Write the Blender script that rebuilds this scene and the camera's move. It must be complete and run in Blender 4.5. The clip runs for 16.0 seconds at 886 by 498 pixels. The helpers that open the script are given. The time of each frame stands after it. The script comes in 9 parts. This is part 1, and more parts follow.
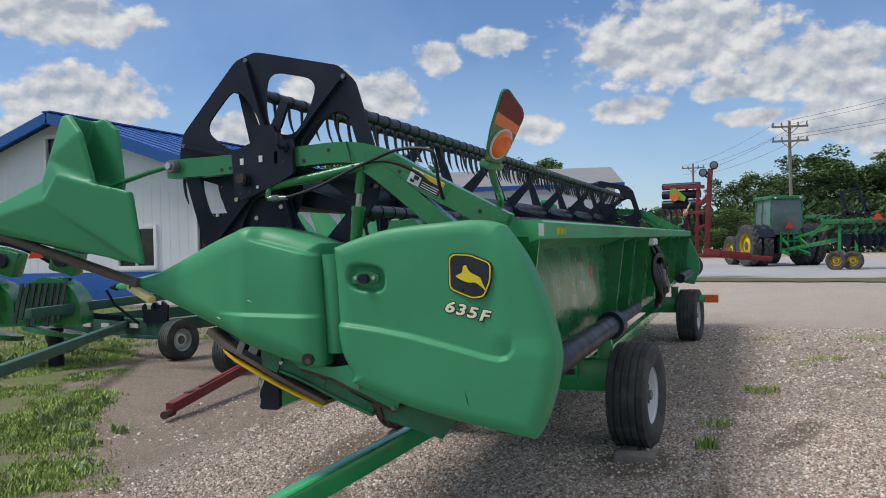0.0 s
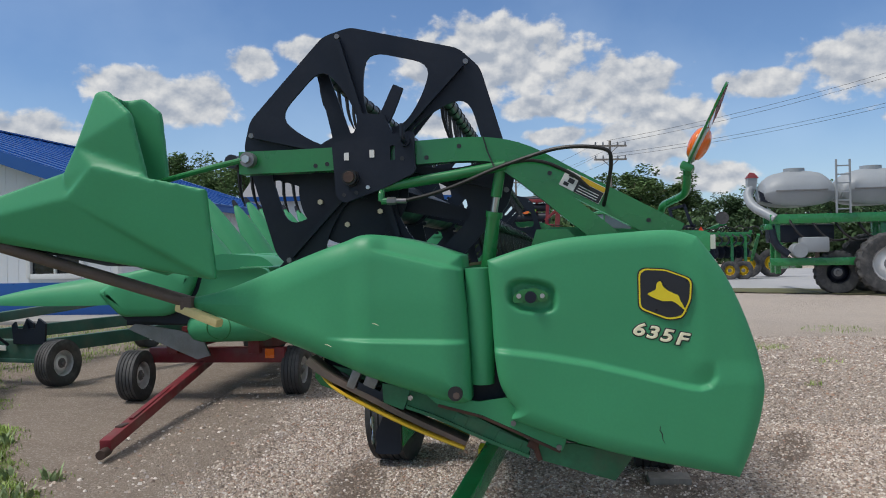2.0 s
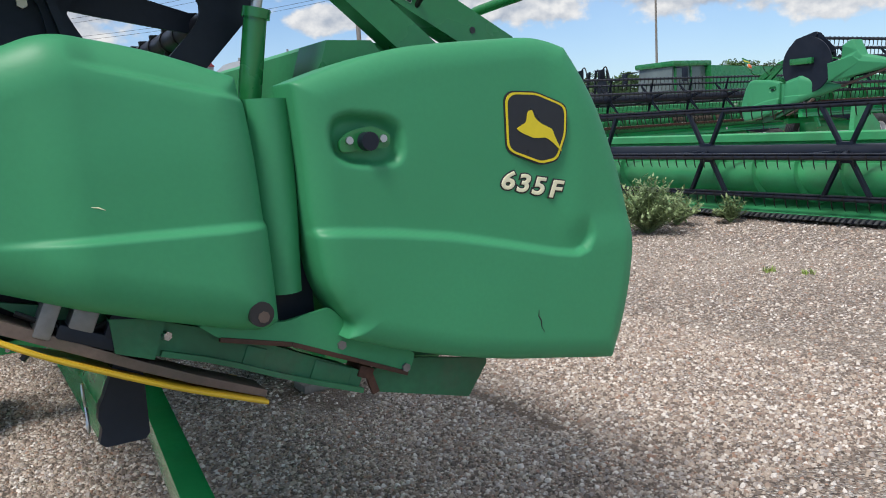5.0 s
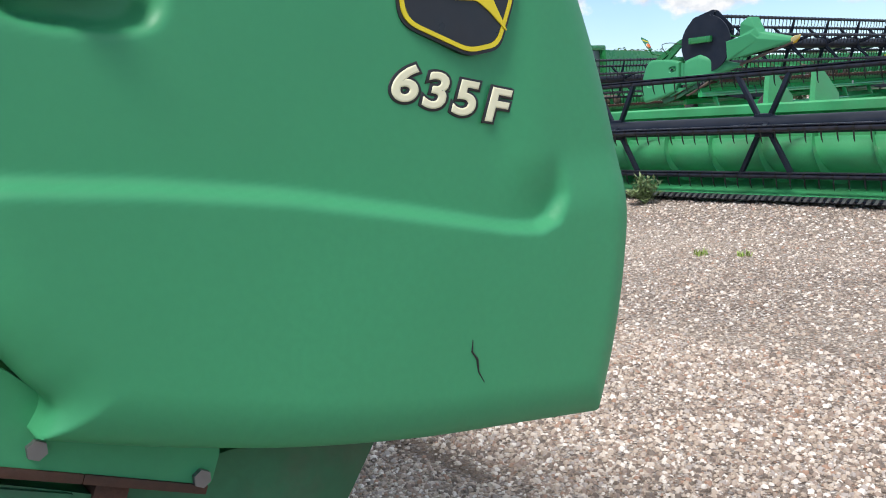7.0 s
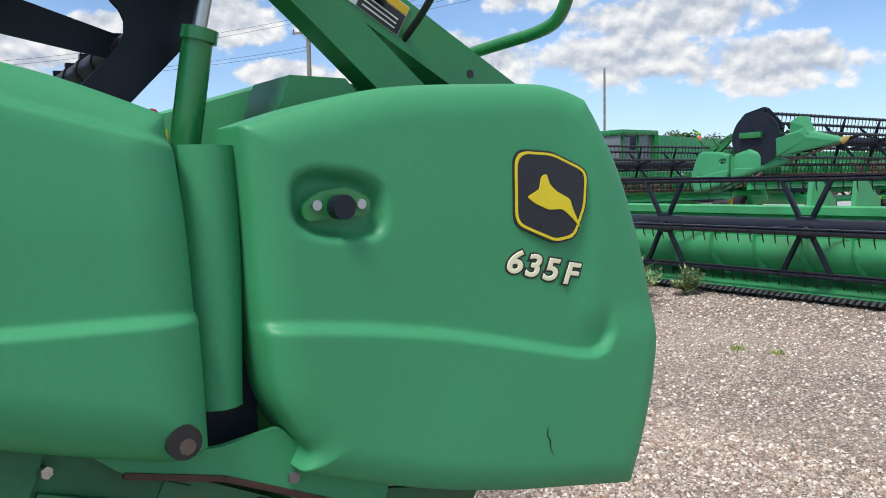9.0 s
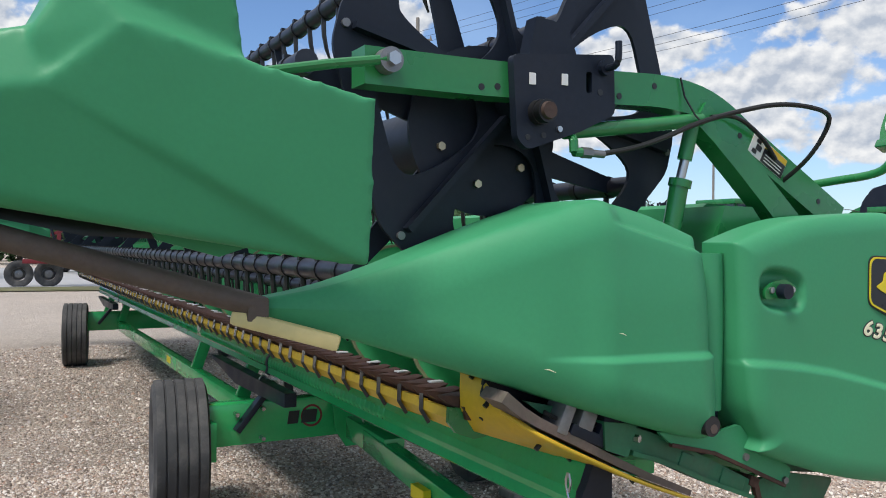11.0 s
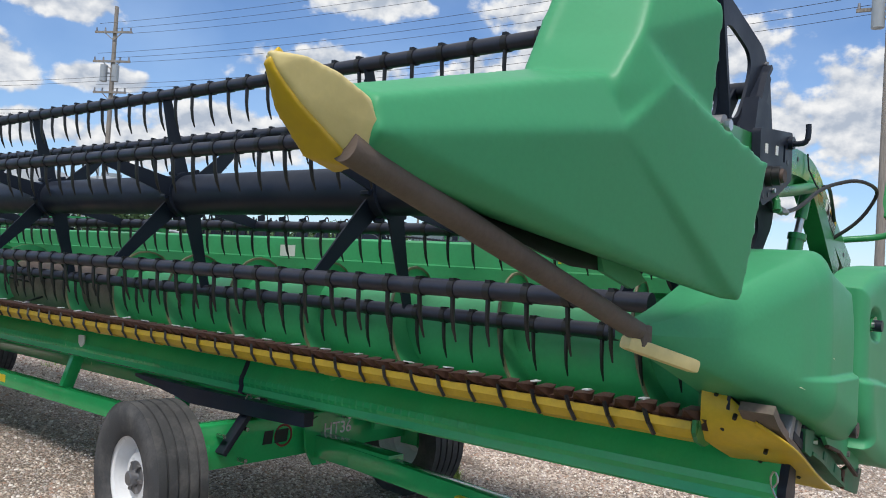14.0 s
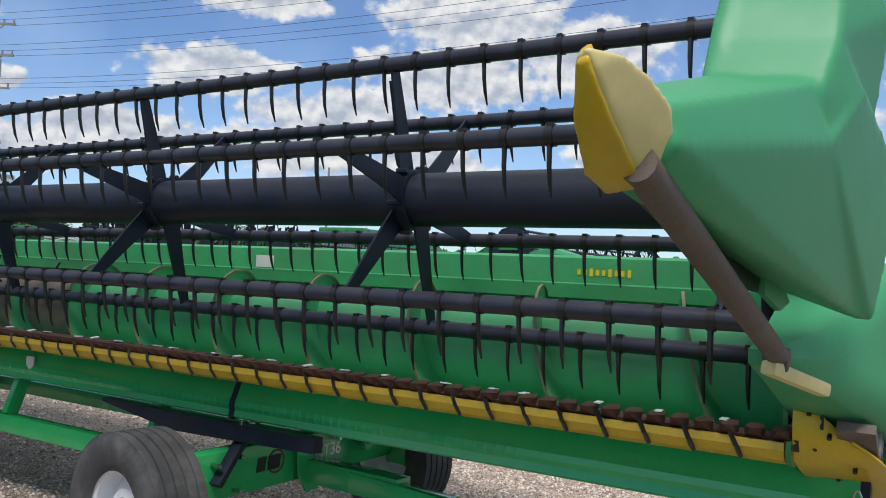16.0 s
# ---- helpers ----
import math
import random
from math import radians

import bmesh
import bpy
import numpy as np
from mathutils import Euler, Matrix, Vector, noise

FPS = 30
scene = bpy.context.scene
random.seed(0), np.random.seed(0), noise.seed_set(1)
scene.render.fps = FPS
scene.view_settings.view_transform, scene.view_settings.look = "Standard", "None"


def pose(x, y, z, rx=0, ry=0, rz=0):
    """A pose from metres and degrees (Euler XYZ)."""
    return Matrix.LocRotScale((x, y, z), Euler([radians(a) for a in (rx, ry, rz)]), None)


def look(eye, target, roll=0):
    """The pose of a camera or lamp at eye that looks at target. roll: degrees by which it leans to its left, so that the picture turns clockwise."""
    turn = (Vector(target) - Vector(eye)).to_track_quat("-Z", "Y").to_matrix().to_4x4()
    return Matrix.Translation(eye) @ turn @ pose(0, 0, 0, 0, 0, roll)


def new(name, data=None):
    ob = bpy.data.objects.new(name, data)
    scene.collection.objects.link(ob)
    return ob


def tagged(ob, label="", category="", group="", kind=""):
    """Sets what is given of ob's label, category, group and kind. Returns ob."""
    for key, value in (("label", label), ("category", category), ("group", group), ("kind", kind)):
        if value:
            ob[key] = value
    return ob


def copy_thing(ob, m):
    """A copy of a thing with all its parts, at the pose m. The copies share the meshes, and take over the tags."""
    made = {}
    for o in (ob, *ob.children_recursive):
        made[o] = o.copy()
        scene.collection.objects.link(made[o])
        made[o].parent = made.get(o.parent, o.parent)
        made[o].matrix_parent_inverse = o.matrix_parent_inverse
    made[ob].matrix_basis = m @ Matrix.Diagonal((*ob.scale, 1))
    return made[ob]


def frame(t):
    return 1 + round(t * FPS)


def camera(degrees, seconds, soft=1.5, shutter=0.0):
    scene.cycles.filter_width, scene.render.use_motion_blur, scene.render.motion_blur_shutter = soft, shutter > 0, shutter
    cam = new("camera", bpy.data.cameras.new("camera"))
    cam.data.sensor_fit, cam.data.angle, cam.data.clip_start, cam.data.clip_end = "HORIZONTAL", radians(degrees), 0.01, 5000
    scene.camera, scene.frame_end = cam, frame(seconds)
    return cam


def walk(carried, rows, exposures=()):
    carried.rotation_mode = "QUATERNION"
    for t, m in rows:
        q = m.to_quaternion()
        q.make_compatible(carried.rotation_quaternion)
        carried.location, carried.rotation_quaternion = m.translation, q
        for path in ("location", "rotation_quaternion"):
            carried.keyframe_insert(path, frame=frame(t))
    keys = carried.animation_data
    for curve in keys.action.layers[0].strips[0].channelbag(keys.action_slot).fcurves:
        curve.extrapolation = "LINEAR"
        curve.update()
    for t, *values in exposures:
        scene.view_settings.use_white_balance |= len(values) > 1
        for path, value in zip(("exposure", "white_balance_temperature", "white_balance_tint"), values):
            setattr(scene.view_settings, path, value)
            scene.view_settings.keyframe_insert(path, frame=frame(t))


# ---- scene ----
cam = camera(56.6, 16.0, soft=1.0)

PATH = [
    (0, (0.984, -3.136, 1.483), (0.295, -1.258, 1.468), -1.5),
    (0.5, (0.622, -3.076, 1.502), (0.003, -1.174, 1.498), -1.3),
    (1, (0.231, -3.171, 1.488), (-0.305, -1.245, 1.496), -0.9),
    (1.5, (-0.108, -3.139, 1.492), (-0.527, -1.183, 1.504), -0.7),
    (2, (-0.454, -2.972, 1.518), (-0.712, -0.989, 1.519), -1.1),
    (2.5, (-0.796, -2.856, 1.492), (-0.857, -0.857, 1.466), -1.5),
    (3, (-1.113, -2.719, 1.501), (-0.945, -0.727, 1.437), -2.0),
    (3.5, (-1.348, -2.532, 1.404), (-0.945, -0.577, 1.283), -2.2),
    (4, (-1.56, -2.385, 1.435), (-0.888, -0.515, 1.209), -2.5),
    (4.5, (-1.511, -2.098, 1.4), (-0.649, -0.315, 1.126), -2.6),
    (5, (-1.342, -1.666, 1.362), (-0.331, 0.034, 1.069), -3.3),
    (5.2, (-1.299, -1.505, 1.336), (-0.24, 0.166, 1.043), -3.6),
    (7.3, (-0.727, -0.792, 1.172), (0.49, 0.761, 0.845), -3.7),
    (7.5, (-0.728, -0.779, 1.169), (0.495, 0.769, 0.843), -3.4),
    (8, (-0.761, -0.824, 1.218), (0.471, 0.724, 0.922), -2.8),
    (8.5, (-0.91, -0.999, 1.35), (0.298, 0.578, 1.114), -2.0),
    (9, (-1.177, -1.227, 1.376), (-0.039, 0.409, 1.218), -1.0),
    (9.5, (-1.415, -1.327, 1.437), (-0.378, 0.38, 1.347), -0.2),
    (10, (-1.754, -1.492, 1.462), (-0.804, 0.268, 1.423), 0.2),
    (10.2, (-1.88, -1.562, 1.497), (-0.978, 0.222, 1.47), 0.1),
    (12.3, (-3.360, -1.258, 1.395), (-2.120, 0.311, 1.418), 2.26),
    (12.5, (-3.452, -1.164, 1.409), (-2.160, 0.363, 1.432), 2.61),
    (13, (-3.710, -1.010, 1.417), (-2.302, 0.410, 1.440), 3.23),
    (13.5, (-3.869, -0.869, 1.431), (-2.376, 0.460, 1.465), 3.44),
    (14, (-3.875, -0.639, 1.450), (-2.320, 0.617, 1.501), 3.39),
    (14.5, (-3.959, -0.463, 1.463), (-2.367, 0.745, 1.530), 3.11),
    (15, (-4.115, -0.357, 1.481), (-2.501, 0.820, 1.566), 3.00),
    (15.5, (-4.158, -0.245, 1.489), (-2.516, 0.893, 1.575), 2.88),
    (16, (-4.026, -0.077, 1.472), (-2.328, 0.979, 1.540), 2.76),
]
EXPOSURE = [(0, 0.05), (2.5, 0.03), (4, 0.15), (5, 0.26), (7.5, 0.60), (8, 0.58), (8.5, 0.50), (10, 0.36), (12.5, 0.40), (13.5, 0.38), (16, 0.28)]
walk(cam, [(t, look(e, g, r)) for t, e, g, r in PATH], EXPOSURE)

# ---- light ----
SUN_FROM = Vector((-0.56, -0.24, 1.0)).normalized()
sun = new("sun", bpy.data.lights.new("sun", "SUN"))
sun.data.energy, sun.data.angle, sun.data.color = 2.45, radians(18.0), (1.0, 0.955, 0.905)
sun.matrix_world = look((0, 0, 30), tuple(Vector((0, 0, 30)) - SUN_FROM))

world = bpy.data.worlds.new("world")
scene.world = world
world.use_nodes = True
wt = world.node_tree
wt.nodes.clear()


def wn(kind, **kw):
    n = wt.nodes.new(kind)
    for k, v in kw.items():
        setattr(n, k, v)
    return n


def wmath(op, a, b=None, clamp=False):
    n = wn("ShaderNodeMath", operation=op, use_clamp=clamp)
    for k, v in enumerate((a, b)):
        if v is None:
            continue
        if isinstance(v, (int, float)):
            n.inputs[k].default_value = v
        else:
            wt.links.new(v, n.inputs[k])
    return n.outputs[0]


sky = wn("ShaderNodeTexSky", sky_type="NISHITA", sun_disc=False)
sky.sun_elevation = math.asin(SUN_FROM.z)
sky.sun_rotation = math.atan2(SUN_FROM.x, SUN_FROM.y)
sky.air_density, sky.dust_density, sky.ozone_density = 1.0, 0.25, 2.2
# cumulus clouds: heading east of +y, height, half width, half height, all in degrees
CLOUDS_NORTH = [(-45, 14.5, 5.5, 1.8), (-43.5, 9.6, 4.8, 2.2), (-49, 7, 4, 1.5), (-25, 10, 4.2, 1.8), (-20.3, 12.6, 1.7, 1.2), (-16.2, 13.6, 2.4, 1), (-4, 12.9, 7.2, 2.9), (4.6, 10.6, 4.6, 2.3), (-7, 8.6, 2.8, 0.9), (-0.5, 9.6, 3, 0.9), (6.4, 6.9, 4.6, 1.6), (0.6, 7.6, 2.2, 0.7), (-34, 7.6, 3, 1.5), (-13.6, 7.8, 2, 1.1), (-28, 11, 3.4, 1.2), (10.4, 4.6, 3, 1.2), (-8, 12.2, 2.4, 1), (8, 8.6, 3.5, 1.5), (-60, 12, 7, 3)]
CLOUDS_EAST = [(14, 10.3, 2.8, 1), (20, 11, 4.5, 1.9), (30.5, 7, 5, 1.5), (37, 8.2, 5, 1.8), (28, 10.8, 3.4, 0.9), (24.2, 7.6, 3.6, 1.1), (47.5, 8.2, 5.8, 2), (56.5, 7.2, 5.2, 1.9), (42, 13, 5.2, 1.6), (52, 11.6, 4, 1.3), (25.5, 15.2, 3.4, 1.2), (68, 15.6, 5.2, 2.6), (71, 10, 5, 3), (70, 6, 6, 1.8), (45, 17.8, 4.6, 1.2), (60, 17.6, 6.6, 2.4), (58, 13.6, 7.5, 2.2), (35, 8.6, 5, 1.5), (79, 11, 5, 4), (50, 10.5, 7, 1.6), (95, 12, 9, 4)]
CLOUDS = CLOUDS_NORTH + CLOUDS_EAST
# unseen clouds added round and overhead, nearly closed high up, to raise the fill light
crs = random.Random(8)
for k in range(9):
    CLOUDS.append((100 + k * 21 + crs.uniform(-5, 5) - (360 if k > 3 else 0), crs.uniform(11, 18), crs.uniform(8, 12), crs.uniform(3, 4.5)))
for k in range(10):
    CLOUDS.append((-180 + k * 36 + crs.uniform(-9, 9), crs.uniform(27, 36), crs.uniform(16, 22), crs.uniform(7, 9.5)))
for k in range(9):
    CLOUDS.append((-170 + k * 40 + crs.uniform(-9, 9), crs.uniform(43, 56), crs.uniform(32, 42), crs.uniform(13, 16)))
for k in range(4):
    CLOUDS.append((-135 + k * 90, crs.uniform(63, 67), 70, 13))
CLOUDS += [(0, 78, 180, 7), (180, 78, 90, 7)]
tc = wn("ShaderNodeTexCoord")
sep = wn("ShaderNodeSeparateXYZ")
wt.links.new(tc.outputs["Generated"], sep.inputs[0])
az = wmath("MULTIPLY", wmath("ARCTAN2", sep.outputs[0], sep.outputs[1]), 57.2958)
el = wmath("MULTIPLY", wmath("ARCSINE", sep.outputs[2]), 57.2958)
comb = wn("ShaderNodeCombineXYZ")
wt.links.new(az, comb.inputs[0])
wt.links.new(el, comb.inputs[1])
near_cloud = None
for ca, ce, cw, ch in CLOUDS:
    m = wn("ShaderNodeVectorMath", operation="MULTIPLY_ADD")
    wt.links.new(comb.outputs[0], m.inputs[0])
    cw, ch = cw * 1.15, ch * 1.15
    m.inputs[1].default_value = (1 / cw, 1 / ch, 0)
    m.inputs[2].default_value = (-ca / cw, -ce / ch, 0)
    ln = wn("ShaderNodeVectorMath", operation="LENGTH")
    wt.links.new(m.outputs[0], ln.inputs[0])
    near_cloud = ln.outputs[1] if near_cloud is None else wmath("MINIMUM", near_cloud, ln.outputs[1])
scl = wn("ShaderNodeVectorMath", operation="MULTIPLY")
wt.links.new(comb.outputs[0], scl.inputs[0])
scl.inputs[1].default_value = (0.62, 0.80, 1)
puff = wn("ShaderNodeTexNoise")
puff.inputs["Scale"].default_value, puff.inputs["Detail"].default_value, puff.inputs["Roughness"].default_value = 0.80, 7, 0.52
wt.links.new(scl.outputs[0], puff.inputs["Vector"])
shift = wn("ShaderNodeVectorMath", operation="ADD")
wt.links.new(scl.outputs[0], shift.inputs[0])
shift.inputs[1].default_value = (-0.12, 0.42, 0.0)
puff2 = wn("ShaderNodeTexNoise")
puff2.inputs["Scale"].default_value, puff2.inputs["Detail"].default_value, puff2.inputs["Roughness"].default_value = 0.80, 4, 0.5
wt.links.new(shift.outputs[0], puff2.inputs["Vector"])
dens = wmath("ADD", wmath("SUBTRACT", 1.0, near_cloud), wmath("MULTIPLY", wmath("SUBTRACT", puff.outputs[0], 0.5), 1.55))
mask = wn("ShaderNodeMapRange", interpolation_type="SMOOTHSTEP")
mask.inputs["From Min"].default_value, mask.inputs["From Max"].default_value = 0.02, 0.34
wt.links.new(dens, mask.inputs[0])
veil = wn("ShaderNodeTexNoise")
veil.inputs["Scale"].default_value, veil.inputs["Detail"].default_value = 0.12, 5
wt.links.new(scl.outputs[0], veil.inputs["Vector"])
haze = wn("ShaderNodeMapRange")
haze.inputs["From Min"].default_value, haze.inputs["From Max"].default_value = 16.0, 0.0
haze.inputs["To Max"].default_value = 0.22
wt.links.new(el, haze.inputs[0])
shade = wn("ShaderNodeMapRange")
shade.inputs["From Min"].default_value, shade.inputs["From Max"].default_value = -0.16, 0.17
shade.inputs["To Min"].default_value, shade.inputs["To Max"].default_value = 0.0, 1.0
# a billow is bright where the cloud thins out above it, and grey under thicker cloud
wt.links.new(wmath("ADD", wmath("SUBTRACT", puff.outputs[0], puff2.outputs[0]), wmath("MULTIPLY", wmath("SUBTRACT", near_cloud, 0.55), 0.10)), shade.inputs[0])
ccol = wn("ShaderNodeMix", data_type="RGBA")
ccol.inputs["A"].default_value, ccol.inputs["B"].default_value = (3.3, 3.75, 4.5, 1), (6.6, 6.65, 6.7, 1)
wt.links.new(shade.outputs[0], ccol.inputs["Factor"])
m0 = wn("ShaderNodeMix", data_type="RGBA")
m0.inputs["B"].default_value = (5.4, 6.9, 8.8, 1)
wt.links.new(wmath("MULTIPLY", wmath("ADD", haze.outputs[0], wmath("MULTIPLY", wmath("SUBTRACT", veil.outputs[0], 0.45), 0.6)), 1.0, True), m0.inputs["Factor"])
tint = wn("ShaderNodeMix", data_type="RGBA", blend_type="MULTIPLY")
tint.inputs["Factor"].default_value = 1.0
tint.inputs["B"].default_value = (0.72, 0.84, 1.02, 1)
wt.links.new(sky.outputs[0], tint.inputs["A"])
wt.links.new(tint.outputs["Result"], m0.inputs["A"])
m1 = wn("ShaderNodeMix", data_type="RGBA")
wt.links.new(mask.outputs[0], m1.inputs["Factor"])
wt.links.new(m0.outputs["Result"], m1.inputs["A"])
wt.links.new(ccol.outputs["Result"], m1.inputs["B"])
bg = wn("ShaderNodeBackground")
bg.inputs["Strength"].default_value = 0.107
wt.links.new(m1.outputs["Result"], bg.inputs["Color"])
wo = wn("ShaderNodeOutputWorld")
wt.links.new(bg.outputs[0], wo.inputs[0])


# ---- materials ----
def mat(name, col, rough=0.5, metal=0.0, var=0.12, scale=6.0, bump=0.0, fine=60.0, dirt=0.0, dirt_col=(0.16, 0.13, 0.10), coat=0.0, grain=None, rvar=0.12, isl=0.0, spec=0.5):
    """A painted, moulded or worn surface: two scales of tone, uneven gloss, dust in patches and fine relief."""
    m = bpy.data.materials.new(name)
    m.use_nodes = True
    t = m.node_tree
    b = t.nodes["Principled BSDF"]
    b.inputs["Metallic"].default_value = metal
    if coat:
        b.inputs["Coat Weight"].default_value, b.inputs["Coat Roughness"].default_value = coat, 0.12
    co = t.nodes.new("ShaderNodeTexCoord")
    src = co.outputs["Object"]
    if grain:
        mp = t.nodes.new("ShaderNodeMapping")
        mp.inputs["Scale"].default_value = grain
        t.links.new(src, mp.inputs[0])
        src = mp.outputs[0]
    n1 = t.nodes.new("ShaderNodeTexNoise")
    n1.inputs["Scale"].default_value, n1.inputs["Detail"].default_value = scale, 5
    n2 = t.nodes.new("ShaderNodeTexNoise")
    n2.inputs["Scale"].default_value, n2.inputs["Detail"].default_value = fine, 3
    for n in (n1, n2):
        t.links.new(src, n.inputs["Vector"])

    def mix(fac, a, c, blend="MIX"):
        x = t.nodes.new("ShaderNodeMix")
        x.data_type, x.blend_type = "RGBA", blend
        for s_, v in (("Factor", fac), ("A", a), ("B", c)):
            if isinstance(v, (int, float)):
                x.inputs[s_].default_value = v
            elif isinstance(v, tuple):
                x.inputs[s_].default_value = (*v, 1)
            else:
                t.links.new(v, x.inputs[s_])
        return x.outputs["Result"]

    def rng(v, a, c, lo, hi):
        r = t.nodes.new("ShaderNodeMapRange")
        for k, q in enumerate((a, c, lo, hi)):
            r.inputs[k + 1].default_value = q
        t.links.new(v, r.inputs[0])
        return r.outputs[0]

    dark = tuple(c * (1 - var) for c in col)
    light = tuple(min(1, c * (1 + var) + 0.01 * var) for c in col)
    c1 = mix(rng(n1.outputs[0], 0.3, 0.7, 0, 1), dark, light)
    c1 = mix(rng(n2.outputs[0], 0.35, 0.65, 0, 0.35), c1, tuple(c * (1 - var * 1.3) for c in col))
    if isl:
        g = t.nodes.new("ShaderNodeNewGeometry")
        oi_ = t.nodes.new("ShaderNodeObjectInfo")
        ad = t.nodes.new("ShaderNodeMath")
        ad.operation = "ADD"
        t.links.new(g.outputs["Random Per Island"], ad.inputs[0])
        t.links.new(oi_.outputs["Random"], ad.inputs[1])
        fr = t.nodes.new("ShaderNodeMath")
        fr.operation = "FRACT"
        t.links.new(ad.outputs[0], fr.inputs[0])
        hs = t.nodes.new("ShaderNodeHueSaturation")
        t.links.new(rng(fr.outputs[0], 0, 1, 1 - isl, 1 + isl), hs.inputs["Value"])
        t.links.new(c1, hs.inputs["Color"])
        c1 = hs.outputs[0]
    if dirt:
        n3 = t.nodes.new("ShaderNodeTexNoise")
        n3.inputs["Scale"].default_value, n3.inputs["Detail"].default_value, n3.inputs["Roughness"].default_value = scale * 0.6, 8, 0.7
        t.links.new(co.outputs["Object"], n3.inputs["Vector"])
        c1 = mix(rng(n3.outputs[0], 0.46, 0.74, 0, dirt), c1, dirt_col)
    b.inputs["Specular IOR Level"].default_value = spec
    t.links.new(c1, b.inputs["Base Color"])
    t.links.new(rng(n1.outputs[0], 0.3, 0.7, max(0.02, rough - rvar), min(1, rough + rvar)), b.inputs["Roughness"])
    if bump:
        bp = t.nodes.new("ShaderNodeBump")
        bp.inputs["Strength"].default_value, bp.inputs["Distance"].default_value = bump, 0.004
        t.links.new(n2.outputs[0], bp.inputs["Height"])
        t.links.new(bp.outputs[0], b.inputs["Normal"])
    return m


M_SHIELD = mat("shield_plastic", (0.052, 0.312, 0.140), 0.48, var=0.07, scale=2.2, bump=0.05, fine=90, dirt=0.10, dirt_col=(0.10, 0.20, 0.12), spec=0.36)
M_GREEN = mat("green_paint", (0.020, 0.205, 0.058), 0.28, var=0.10, scale=4, bump=0.04, fine=60, dirt=0.18, dirt_col=(0.08, 0.12, 0.06), coat=0.3)
M_PALEGREEN = mat("weathered_green", (0.060, 0.385, 0.155), 0.40, var=0.14, scale=3, bump=0.06, fine=50, dirt=0.35, dirt_col=(0.13, 0.15, 0.09))
M_DUSTGREEN = mat("dusty_green_steel", (0.026, 0.165, 0.075), 0.55, var=0.25, scale=7, bump=0.15, fine=60, dirt=0.55, dirt_col=(0.12, 0.10, 0.075))
M_CART = mat("cart_green_paint", (0.028, 0.430, 0.130), 0.16, var=0.10, scale=4, bump=0.03, fine=60, dirt=0.15, dirt_col=(0.10, 0.16, 0.08), coat=0.3)
M_TEAL = mat("faded_teal_paint", (0.03, 0.11, 0.085), 0.5, var=0.18, scale=5, bump=0.1, dirt=0.4)
M_BLACK = mat("black_paint", (0.010, 0.015, 0.028), 0.44, var=0.2, scale=5, bump=0.05, spec=0.3, dirt=0.12, dirt_col=(0.07, 0.065, 0.06))
M_BAT = mat("dark_bat", (0.018, 0.021, 0.036), 0.40, var=0.25, scale=6, bump=0.1, dirt=0.25, dirt_col=(0.060, 0.048, 0.045))
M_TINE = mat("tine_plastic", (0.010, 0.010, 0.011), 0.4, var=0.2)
M_RUBBER = mat("tyre_rubber", (0.050, 0.051, 0.054), 0.75, var=0.2, scale=8, bump=0.2, fine=120, dirt=0.75, dirt_col=(0.16, 0.152, 0.145))
M_RIM = mat("white_rim", (0.78, 0.79, 0.80), 0.35, var=0.05, dirt=0.15)
M_YELLOW = mat("yellow_paint", (0.62, 0.40, 0.020), 0.42, var=0.12, scale=7, bump=0.08, dirt=0.35, dirt_col=(0.25, 0.17, 0.06))
M_CREAM = mat("faded_yellow_plastic", (0.72, 0.59, 0.27), 0.5, var=0.10, scale=9, bump=0.12, dirt=0.15, dirt_col=(0.45, 0.33, 0.12))
M_RUST = mat("rusty_brown_steel", (0.055, 0.030, 0.022), 0.6, var=0.3, scale=9, bump=0.3, fine=80, dirt=0.4, dirt_col=(0.11, 0.07, 0.05))
M_STRUT = mat("weathered_brown_steel", (0.115, 0.082, 0.068), 0.7, var=0.22, scale=10, bump=0.3, fine=90, dirt=0.4, dirt_col=(0.17, 0.14, 0.12))
M_DUSTBROWN = mat("dusty_brown_drum", (0.17, 0.125, 0.105), 0.75, var=0.3, scale=9, bump=0.3, fine=70, dirt=0.5, dirt_col=(0.07, 0.10, 0.06))
M_KNIFE = mat("rusty_knife_steel", (0.085, 0.035, 0.022), 0.65, var=0.35, scale=14, bump=0.4, fine=110, dirt=0.5, dirt_col=(0.03, 0.018, 0.014))
M_ZINC = mat("zinc_bolt", (0.58, 0.50, 0.34), 0.35, metal=0.9, var=0.15)
M_WORN = mat("worn_edge", (0.24, 0.22, 0.13), 0.6, var=0.3, scale=14, bump=0.2, dirt=0.5, dirt_col=(0.16, 0.10, 0.06))
M_RIMYELLOW = mat("rim_yellow_paint", (0.78, 0.53, 0.015), 0.4, var=0.08, dirt=0.15)
M_LIME = mat("lime_paint", (0.24, 0.46, 0.03), 0.45, var=0.12, dirt=0.2)
M_STEEL = mat("bright_steel", (0.55, 0.56, 0.57), 0.3, metal=1.0, var=0.1)
M_GREYSTEEL = mat("grey_steel", (0.25, 0.25, 0.26), 0.45, metal=0.7, var=0.2, dirt=0.4)
M_WHITE = mat("white_decal", (0.74, 0.74, 0.72), 0.45, var=0.04)
M_INK = mat("black_decal", (0.02, 0.02, 0.023), 0.4, var=0.1)
M_BADGE = mat("badge_field", (0.016, 0.018, 0.024), 0.35, var=0.15, scale=20)
